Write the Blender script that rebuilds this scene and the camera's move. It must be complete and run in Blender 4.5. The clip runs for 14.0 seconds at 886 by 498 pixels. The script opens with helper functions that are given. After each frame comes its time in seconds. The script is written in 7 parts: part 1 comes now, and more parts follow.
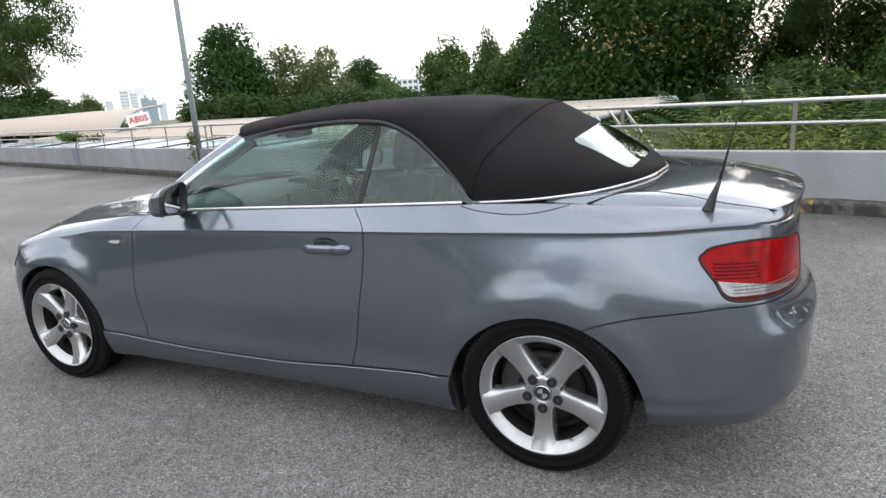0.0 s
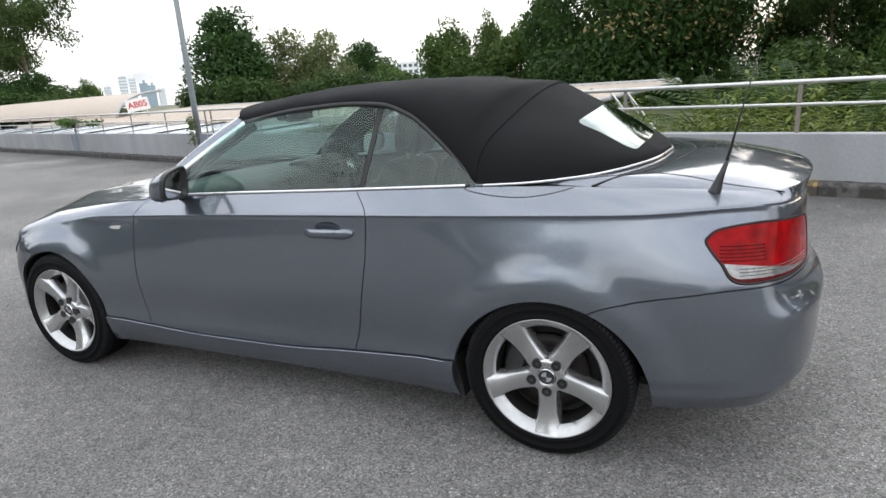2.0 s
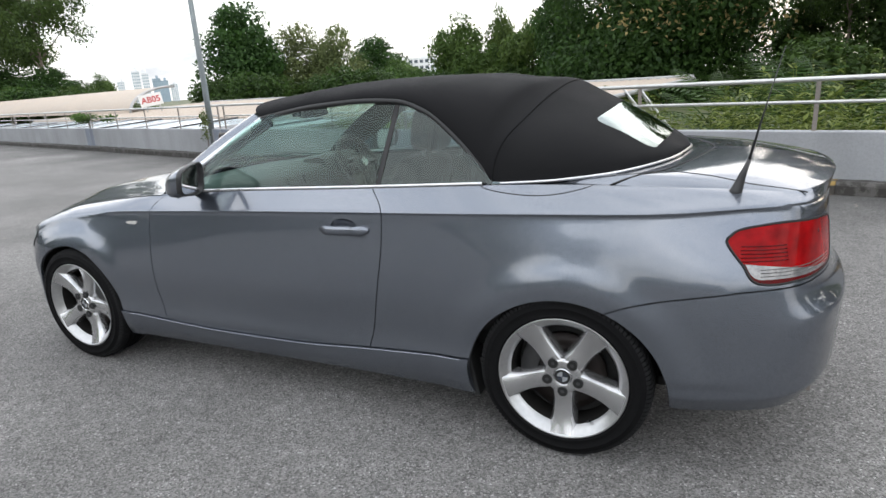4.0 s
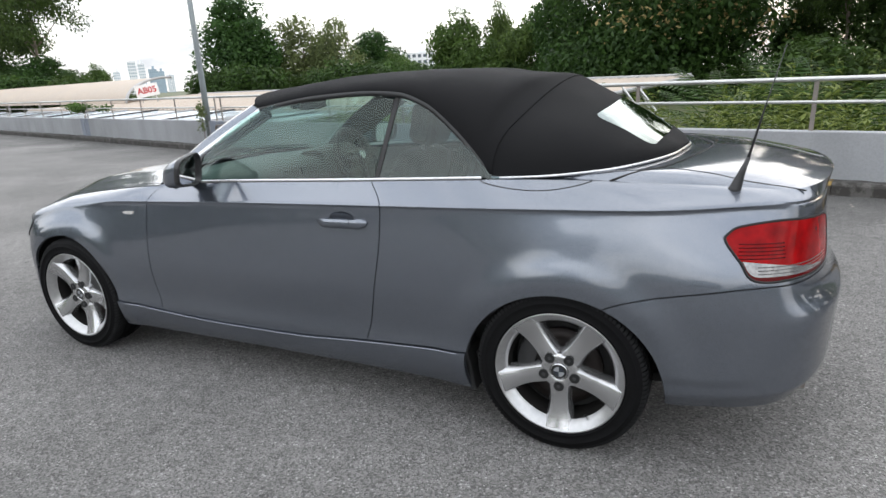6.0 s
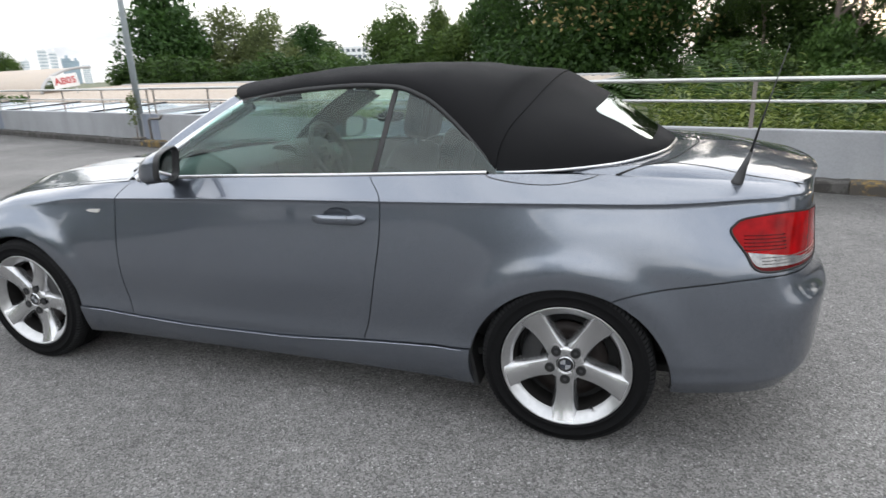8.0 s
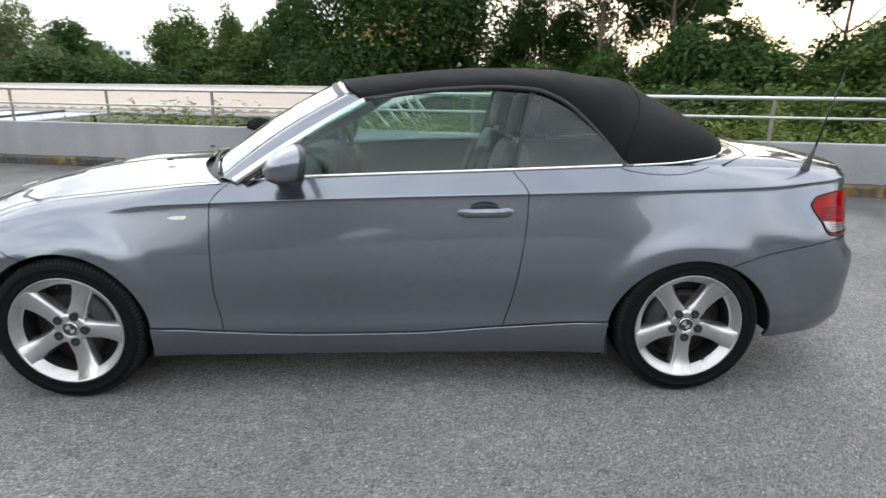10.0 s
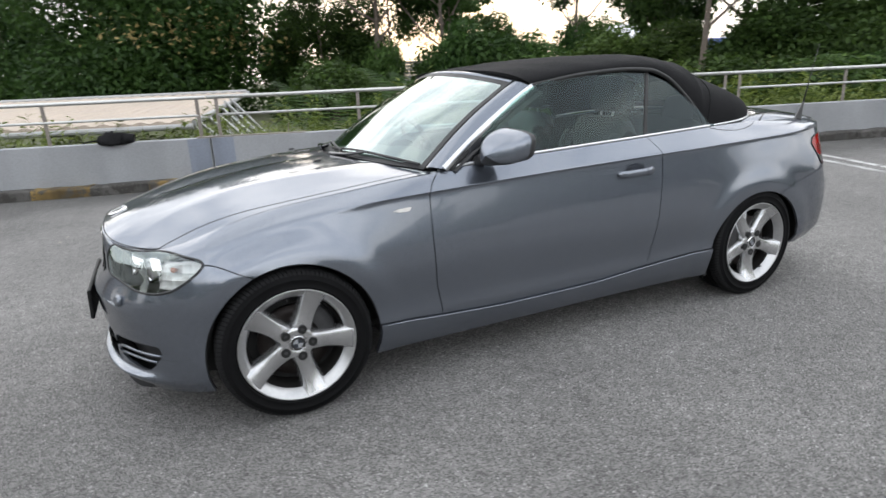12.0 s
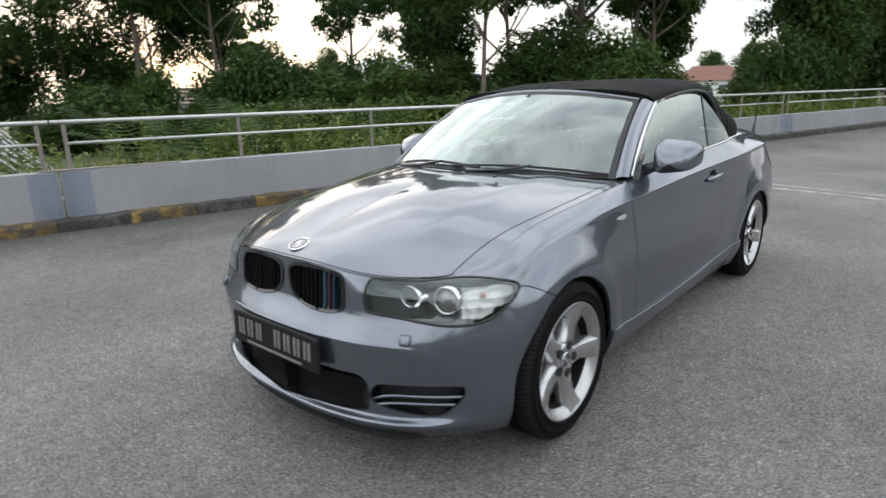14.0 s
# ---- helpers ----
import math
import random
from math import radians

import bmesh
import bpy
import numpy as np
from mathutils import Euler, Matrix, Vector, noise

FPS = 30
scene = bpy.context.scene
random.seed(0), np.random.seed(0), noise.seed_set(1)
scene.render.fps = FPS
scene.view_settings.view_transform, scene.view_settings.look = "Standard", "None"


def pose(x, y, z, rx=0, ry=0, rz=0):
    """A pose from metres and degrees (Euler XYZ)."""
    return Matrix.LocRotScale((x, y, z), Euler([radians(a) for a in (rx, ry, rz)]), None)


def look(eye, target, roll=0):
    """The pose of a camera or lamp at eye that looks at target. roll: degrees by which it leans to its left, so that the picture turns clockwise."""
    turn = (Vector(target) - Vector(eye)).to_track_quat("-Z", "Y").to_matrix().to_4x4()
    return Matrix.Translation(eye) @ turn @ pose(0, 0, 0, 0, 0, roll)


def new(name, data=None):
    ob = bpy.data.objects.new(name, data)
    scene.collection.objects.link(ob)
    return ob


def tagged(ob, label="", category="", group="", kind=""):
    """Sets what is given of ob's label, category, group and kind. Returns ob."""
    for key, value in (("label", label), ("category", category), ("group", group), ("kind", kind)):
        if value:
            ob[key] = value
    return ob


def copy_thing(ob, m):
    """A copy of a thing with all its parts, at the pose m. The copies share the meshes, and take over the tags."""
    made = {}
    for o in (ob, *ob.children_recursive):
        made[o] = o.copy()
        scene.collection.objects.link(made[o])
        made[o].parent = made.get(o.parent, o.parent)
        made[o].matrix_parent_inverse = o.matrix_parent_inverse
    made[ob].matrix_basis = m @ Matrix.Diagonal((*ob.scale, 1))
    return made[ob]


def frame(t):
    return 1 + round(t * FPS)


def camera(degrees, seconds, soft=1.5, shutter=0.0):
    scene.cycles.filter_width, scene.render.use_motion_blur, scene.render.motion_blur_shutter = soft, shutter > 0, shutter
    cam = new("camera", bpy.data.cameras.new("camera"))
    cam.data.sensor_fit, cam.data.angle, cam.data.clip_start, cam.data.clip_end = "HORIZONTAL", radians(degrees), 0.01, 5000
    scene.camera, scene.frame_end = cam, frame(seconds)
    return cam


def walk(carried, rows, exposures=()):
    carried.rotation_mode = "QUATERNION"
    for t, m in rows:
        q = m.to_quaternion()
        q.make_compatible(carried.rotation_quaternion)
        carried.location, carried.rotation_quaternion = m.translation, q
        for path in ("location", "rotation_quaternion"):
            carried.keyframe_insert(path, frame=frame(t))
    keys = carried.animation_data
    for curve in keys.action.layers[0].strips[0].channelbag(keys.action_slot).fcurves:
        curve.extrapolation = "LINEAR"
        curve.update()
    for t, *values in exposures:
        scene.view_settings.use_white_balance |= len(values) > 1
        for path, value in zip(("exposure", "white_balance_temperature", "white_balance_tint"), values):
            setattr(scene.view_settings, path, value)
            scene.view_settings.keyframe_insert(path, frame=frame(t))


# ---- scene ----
cam = camera(74.2, 14.0, soft=1.5, shutter=0.4)
PATH = [
    (0, (1.826, -2.762, 1.375), (1.03, -0.992, 0.89), -3.4),
    (0.5, (1.823, -2.762, 1.375), (1.026, -0.995, 0.883), -3.4),
    (1, (1.822, -2.762, 1.372), (1.023, -0.998, 0.874), -3.3),
    (1.5, (1.823, -2.76, 1.371), (1.027, -0.995, 0.871), -3.4),
    (2, (1.812, -2.751, 1.367), (1.015, -0.996, 0.832), -3.7),
    (2.5, (1.803, -2.746, 1.37), (0.985, -1.007, 0.814), -3.8),
    (3, (1.796, -2.747, 1.372), (0.964, -1.01, 0.832), -3.9),
    (5.5, (1.78, -2.755, 1.37), (0.967, -1.015, 0.812), -2.8),
    (6, (1.777, -2.756, 1.367), (0.965, -1.016, 0.806), -2.7),
    (6.5, (1.77, -2.763, 1.374), (0.96, -1.024, 0.81), -2.5),
    (7, (1.774, -2.762, 1.368), (0.96, -1.023, 0.807), -2.9),
    (7.2, (1.77, -2.764, 1.367), (0.962, -1.022, 0.806), -3.0),
    (9.3, (0.747, -3.011, 1.353), (0.548, -1.101, 0.795), 0.5),
    (9.5, (0.622, -3.048, 1.348), (0.429, -1.126, 0.831), -0.3),
    (10, (0.154, -3.195, 1.34), (0.232, -1.273, 0.791), 0.5),
    (10.5, (-0.316, -3.282, 1.314), (-0.135, -1.351, 0.825), 1.1),
    (11, (-0.79, -3.285, 1.317), (-0.396, -1.394, 0.797), 1.1),
    (11.5, (-1.258, -3.246, 1.326), (-0.663, -1.415, 0.787), 0.2),
    (12, (-1.7, -3.057, 1.329), (-0.893, -1.318, 0.761), -2.5),
    (12.5, (-2.151, -2.859, 1.325), (-1.132, -1.22, 0.8), -1.2),
    (13, (-2.531, -2.563, 1.316), (-1.333, -1.066, 0.747), -0.6),
    (13.5, (-2.914, -2.233, 1.304), (-1.577, -0.839, 0.785), 0.4),
    (14, (-3.232, -1.868, 1.326), (-1.772, -0.597, 0.824), -1.7),
]
walk(cam, [(t, look(eye, target, roll)) for t, eye, target, roll in PATH],
     exposures=[(0, 0.55), (7, 0.55), (9.5, 0.62), (11.5, 0.57), (12.5, 0.42), (14, 0.26)])

# ---- world and light ----
SUN_AZ = radians(25)      # from +y towards +x
SUN_EL = radians(9)
world = bpy.data.worlds.new("overcast_evening")
scene.world = world
world.use_nodes = True
wn, wl = world.node_tree.nodes, world.node_tree.links
wn.clear()
w_out = wn.new("ShaderNodeOutputWorld")
w_bg = wn.new("ShaderNodeBackground")
w_sky = wn.new("ShaderNodeTexSky")
w_sky.sky_type = "NISHITA"
w_sky.sun_disc = False
w_sky.sun_elevation = SUN_EL
w_sky.sun_rotation = SUN_AZ
w_sky.dust_density = 3.0
w_gain = wn.new("ShaderNodeVectorMath"); w_gain.operation = "SCALE"; w_gain.inputs["Scale"].default_value = 0.10
w_co = wn.new("ShaderNodeTexCoord")
w_map = wn.new("ShaderNodeMapping"); w_map.inputs["Scale"].default_value = (1.0, 1.0, 3.2); w_map.inputs["Rotation"].default_value = (0.25, 0.15, 0.6)
w_noise = wn.new("ShaderNodeTexNoise"); w_noise.inputs["Scale"].default_value = 2.2; w_noise.inputs["Detail"].default_value = 6; w_noise.inputs["Roughness"].default_value = 0.6
w_ramp = wn.new("ShaderNodeValToRGB")
w_ramp.color_ramp.elements[0].position = 0.40; w_ramp.color_ramp.elements[0].color = (0.52, 0.56, 0.62, 1)
w_ramp.color_ramp.elements[1].position = 0.60; w_ramp.color_ramp.elements[1].color = (1.12, 1.13, 1.14, 1)
w_mix = wn.new("ShaderNodeMix"); w_mix.data_type = "RGBA"; w_mix.inputs["Factor"].default_value = 0.86
wl.new(w_co.outputs["Generated"], w_map.inputs["Vector"])
wl.new(w_map.outputs["Vector"], w_noise.inputs["Vector"])
wl.new(w_noise.outputs["Fac"], w_ramp.inputs["Fac"])
wl.new(w_sky.outputs["Color"], w_gain.inputs[0])
wl.new(w_gain.outputs["Vector"], w_mix.inputs["A"])
wl.new(w_ramp.outputs["Color"], w_mix.inputs["B"])
w_sep = wn.new("ShaderNodeSeparateXYZ")
wl.new(w_co.outputs["Generated"], w_sep.inputs["Vector"])
w_fall = wn.new("ShaderNodeValToRGB")      # thin overcast, brightest a little above the trees
w_fall.color_ramp.elements[0].position = 0.0; w_fall.color_ramp.elements[0].color = (1.15, 1.12, 1.08, 1)
w_fall.color_ramp.elements[1].position = 1.0; w_fall.color_ramp.elements[1].color = (1.65, 1.67, 1.70, 1)
for w_pos, w_col in ((0.10, (1.42, 1.39, 1.35, 1)), (0.28, (2.15, 2.15, 2.16, 1)), (0.60, (2.0, 2.01, 2.04, 1))):
    w_fall.color_ramp.elements.new(w_pos).color = w_col
wl.new(w_sep.outputs["Z"], w_fall.inputs["Fac"])
w_mul = wn.new("ShaderNodeMix"); w_mul.data_type = "RGBA"; w_mul.blend_type = "MULTIPLY"; w_mul.inputs["Factor"].default_value = 1.0
wl.new(w_mix.outputs["Result"], w_mul.inputs["A"])
wl.new(w_fall.outputs["Color"], w_mul.inputs["B"])
wl.new(w_mul.outputs["Result"], w_bg.inputs["Color"])
w_bg.inputs["Strength"].default_value = 1.0
wl.new(w_bg.outputs["Background"], w_out.inputs["Surface"])
sun_data = bpy.data.lights.new("sun", "SUN")
sun_data.energy, sun_data.angle, sun_data.color = 0.5, radians(120), (1.0, 0.93, 0.84)
sun = new("sun", sun_data)
sun.matrix_world = look((60 * math.sin(SUN_AZ), 60 * math.cos(SUN_AZ), 40), (0, 0, 0))

# ---- materials ----
def nodes_of(name):
    m = bpy.data.materials.new(name)
    m.use_nodes = True
    return m, m.node_tree.nodes, m.node_tree.links, m.node_tree.nodes["Principled BSDF"]


def mat(name, color, rough=0.5, metal=0.0, var=0.12, scale=3.0, fine=60.0, bump=0.0, dist=0.002, coat=0.0, spec=0.5, rand=0.0):
    """Principled surface with two scales of variation, from the object's own metres."""
    m, n, l, b = nodes_of(name)
    b.inputs["Metallic"].default_value = metal
    b.inputs["Coat Weight"].default_value = coat
    b.inputs["Coat Roughness"].default_value = 0.04
    b.inputs["Specular IOR Level"].default_value = spec
    co = n.new("ShaderNodeTexCoord")
    big = n.new("ShaderNodeTexNoise"); big.inputs["Scale"].default_value = scale; big.inputs["Detail"].default_value = 4
    small = n.new("ShaderNodeTexNoise"); small.inputs["Scale"].default_value = fine; small.inputs["Detail"].default_value = 3
    add = n.new("ShaderNodeMath"); add.operation = "ADD"
    l.new(co.outputs["Object"], big.inputs["Vector"]); l.new(co.outputs["Object"], small.inputs["Vector"])
    l.new(big.outputs["Fac"], add.inputs[0]); l.new(small.outputs["Fac"], add.inputs[1])
    src = add.outputs[0]
    if rand:
        info = n.new("ShaderNodeObjectInfo")
        mul = n.new("ShaderNodeMath"); mul.operation = "MULTIPLY_ADD"; mul.inputs[1].default_value = rand; mul.inputs[2].default_value = -rand / 2
        l.new(info.outputs["Random"], mul.inputs[0])
        plus = n.new("ShaderNodeMath"); plus.operation = "ADD"
        l.new(src, plus.inputs[0]); l.new(mul.outputs[0], plus.inputs[1]); src = plus.outputs[0]
    mr = n.new("ShaderNodeMapRange"); mr.inputs["From Min"].default_value = 0.6; mr.inputs["From Max"].default_value = 1.4
    mr.inputs["To Min"].default_value = 1 - var; mr.inputs["To Max"].default_value = 1 + var
    l.new(src, mr.inputs["Value"])
    mul = n.new("ShaderNodeVectorMath"); mul.operation = "SCALE"; mul.inputs[0].default_value = color
    l.new(mr.outputs["Result"], mul.inputs["Scale"])
    l.new(mul.outputs["Vector"], b.inputs["Base Color"])
    rr = n.new("ShaderNodeMapRange"); rr.inputs["From Min"].default_value = 0.3; rr.inputs["From Max"].default_value = 0.7
    rr.inputs["To Min"].default_value = max(0.01, rough * (1 - var)); rr.inputs["To Max"].default_value = min(1, rough * (1 + var))
    l.new(big.outputs["Fac"], rr.inputs["Value"]); l.new(rr.outputs["Result"], b.inputs["Roughness"])
    if bump:
        bp = n.new("ShaderNodeBump"); bp.inputs["Strength"].default_value = bump; bp.inputs["Distance"].default_value = dist
        l.new(small.outputs["Fac"], bp.inputs["Height"]); l.new(bp.outputs["Normal"], b.inputs["Normal"])
    return m


def glass_mat(name, tint, rough=0.0, clear=0.08, grow=3.8):
    """Thin pane: a mix of clear tinted see-through and mirror gloss that grows towards grazing; clear is its share head-on."""
    m, n, l, b = nodes_of(name)
    n.remove(b)
    out = n["Material Output"]
    tr = n.new("ShaderNodeBsdfTransparent"); tr.inputs["Color"].default_value = (*tint, 1)
    gl = n.new("ShaderNodeBsdfGlossy"); gl.inputs["Roughness"].default_value = rough; gl.inputs["Color"].default_value = (0.87, 0.97, 0.95, 1)
    lw = n.new("ShaderNodeLayerWeight"); lw.inputs["Blend"].default_value = 0.5
    fr = n.new("ShaderNodeMath"); fr.operation = "POWER"; fr.inputs[1].default_value = grow
    l.new(lw.outputs["Facing"], fr.inputs[0])
    up = n.new("ShaderNodeMath"); up.operation = "MULTIPLY_ADD"; up.inputs[1].default_value = 0.85; up.inputs[2].default_value = clear; up.use_clamp = True
    mx = n.new("ShaderNodeMixShader")
    l.new(fr.outputs[0], up.inputs[0]); l.new(up.outputs[0], mx.inputs["Fac"])
    l.new(tr.outputs["BSDF"], mx.inputs[1]); l.new(gl.outputs["BSDF"], mx.inputs[2]); l.new(mx.outputs["Shader"], out.inputs["Surface"])
    return m


def paint_mat():
    """Silver-blue grey metallic car paint under clear lacquer."""
    m, n, l, b = nodes_of("car_paint")
    b.inputs["Base Color"].default_value = (0.150, 0.166, 0.198, 1)
    b.inputs["Metallic"].default_value = 0.86
    b.inputs["Specular Tint"].default_value = (0.42, 0.42, 0.43, 1)
    b.inputs["Roughness"].default_value = 0.34
    b.inputs["Coat Weight"].default_value = 1.0
    b.inputs["Coat Roughness"].default_value = 0.015
    b.inputs["Coat IOR"].default_value = 1.66
    co = n.new("ShaderNodeTexCoord")
    vo = n.new("ShaderNodeTexVoronoi"); vo.inputs["Scale"].default_value = 900
    mr = n.new("ShaderNodeMapRange"); mr.inputs["To Min"].default_value = 0.22; mr.inputs["To Max"].default_value = 0.34
    l.new(co.outputs["Object"], vo.inputs["Vector"]); l.new(vo.outputs["Distance"], mr.inputs["Value"])
    l.new(mr.outputs["Result"], b.inputs["Roughness"])
    dust = n.new("ShaderNodeTexNoise"); dust.inputs["Scale"].default_value = 6; dust.inputs["Detail"].default_value = 8
    dm = n.new("ShaderNodeMapRange"); dm.inputs["From Min"].default_value = 0.4; dm.inputs["From Max"].default_value = 0.8; dm.inputs["To Min"].default_value = 0.006; dm.inputs["To Max"].default_value = 0.024
    l.new(co.outputs["Object"], dust.inputs["Vector"]); l.new(dust.outputs["Fac"], dm.inputs["Value"]); l.new(dm.outputs["Result"], b.inputs["Coat Roughness"])
    return m


def asphalt_mat():
    m, n, l, b = nodes_of("asphalt")
    co = n.new("ShaderNodeTexCoord")
    stone = n.new("ShaderNodeTexVoronoi"); stone.inputs["Scale"].default_value = 155
    stone2 = n.new("ShaderNodeTexVoronoi"); stone2.inputs["Scale"].default_value = 290
    big = n.new("ShaderNodeTexNoise"); big.inputs["Scale"].default_value = 0.55; big.inputs["Detail"].default_value = 7; big.inputs["Roughness"].default_value = 0.6
    mid = n.new("ShaderNodeTexNoise"); mid.inputs["Scale"].default_value = 14; mid.inputs["Detail"].default_value = 5
    for x in (stone, stone2, big, mid):
        l.new(co.outputs["Object"], x.inputs["Vector"])
    sep = n.new("ShaderNodeSeparateColor"); l.new(stone.outputs["Color"], sep.inputs["Color"])
    r1 = n.new("ShaderNodeMapRange"); r1.inputs["From Min"].default_value = 0.0; r1.inputs["From Max"].default_value = 1.0; r1.inputs["To Min"].default_value = 0.46; r1.inputs["To Max"].default_value = 1.46
    l.new(sep.outputs["Red"], r1.inputs["Value"])
    r2 = n.new("ShaderNodeMapRange"); r2.inputs["From Min"].default_value = 0.3; r2.inputs["From Max"].default_value = 0.7; r2.inputs["To Min"].default_value = 0.72; r2.inputs["To Max"].default_value = 1.22
    l.new(big.outputs["Fac"], r2.inputs["Value"])
    r3 = n.new("ShaderNodeMapRange"); r3.inputs["From Min"].default_value = 0.3; r3.inputs["From Max"].default_value = 0.7; r3.inputs["To Min"].default_value = 0.87; r3.inputs["To Max"].default_value = 1.12
    l.new(mid.outputs["Fac"], r3.inputs["Value"])
    m1 = n.new("ShaderNodeMath"); m1.operation = "MULTIPLY"; m2 = n.new("ShaderNodeMath"); m2.operation = "MULTIPLY"
    l.new(r1.outputs["Result"], m1.inputs[0]); l.new(r2.outputs["Result"], m1.inputs[1]); l.new(m1.outputs[0], m2.inputs[0]); l.new(r3.outputs["Result"], m2.inputs[1])
    # a few pale stones stand out among the grey ones
    pale = n.new("ShaderNodeMapRange"); pale.inputs["From Min"].default_value = 0.90; pale.inputs["From Max"].default_value = 0.97; pale.inputs["To Min"].default_value = 1.0; pale.inputs["To Max"].default_value = 1.7
    l.new(sep.outputs["Green"], pale.inputs["Value"])
    m0 = n.new("ShaderNodeMath"); m0.operation = "MULTIPLY"; l.new(m2.outputs[0], m0.inputs[0]); l.new(pale.outputs["Result"], m0.inputs[1]); m2 = m0
    # dark tar spots
    sp = n.new("ShaderNodeTexVoronoi"); sp.inputs["Scale"].default_value = 1.7; l.new(co.outputs["Object"], sp.inputs["Vector"])
    spr = n.new("ShaderNodeMapRange"); spr.inputs["From Min"].default_value = 0.018; spr.inputs["From Max"].default_value = 0.04; spr.inputs["To Min"].default_value = 0.45; spr.inputs["To Max"].default_value = 1.0
    l.new(sp.outputs["Distance"], spr.inputs["Value"])
    m3 = n.new("ShaderNodeMath"); m3.operation = "MULTIPLY"; l.new(m2.outputs[0], m3.inputs[0]); l.new(spr.outputs["Result"], m3.inputs[1])
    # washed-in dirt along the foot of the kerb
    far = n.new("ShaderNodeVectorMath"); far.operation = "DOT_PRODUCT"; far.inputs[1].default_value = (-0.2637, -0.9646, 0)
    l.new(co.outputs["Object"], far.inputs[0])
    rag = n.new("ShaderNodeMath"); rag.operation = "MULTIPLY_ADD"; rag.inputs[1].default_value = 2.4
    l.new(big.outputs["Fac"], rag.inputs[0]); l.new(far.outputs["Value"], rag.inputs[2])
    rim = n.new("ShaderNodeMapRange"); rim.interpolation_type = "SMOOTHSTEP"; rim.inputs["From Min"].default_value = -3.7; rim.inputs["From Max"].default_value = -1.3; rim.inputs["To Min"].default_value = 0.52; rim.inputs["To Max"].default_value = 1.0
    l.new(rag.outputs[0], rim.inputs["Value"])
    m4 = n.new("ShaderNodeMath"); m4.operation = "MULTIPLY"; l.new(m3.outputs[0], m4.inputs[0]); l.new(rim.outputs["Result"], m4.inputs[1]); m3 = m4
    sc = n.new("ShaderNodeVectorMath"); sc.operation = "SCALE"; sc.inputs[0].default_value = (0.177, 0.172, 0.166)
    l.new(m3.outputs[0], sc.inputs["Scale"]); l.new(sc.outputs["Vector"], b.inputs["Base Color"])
    b.inputs["Roughness"].default_value = 0.82
    b.inputs["Specular IOR Level"].default_value = 0.35
    bp = n.new("ShaderNodeBump"); bp.inputs["Strength"].default_value = 0.9; bp.inputs["Distance"].default_value = 0.004
    ad = n.new("ShaderNodeMath"); ad.operation = "ADD"; l.new(stone.outputs["Distance"], ad.inputs[0]); l.new(stone2.outputs["Distance"], ad.inputs[1])
    l.new(ad.outputs[0], bp.inputs["Height"]); l.new(bp.outputs["Normal"], b.inputs["Normal"])
    return m


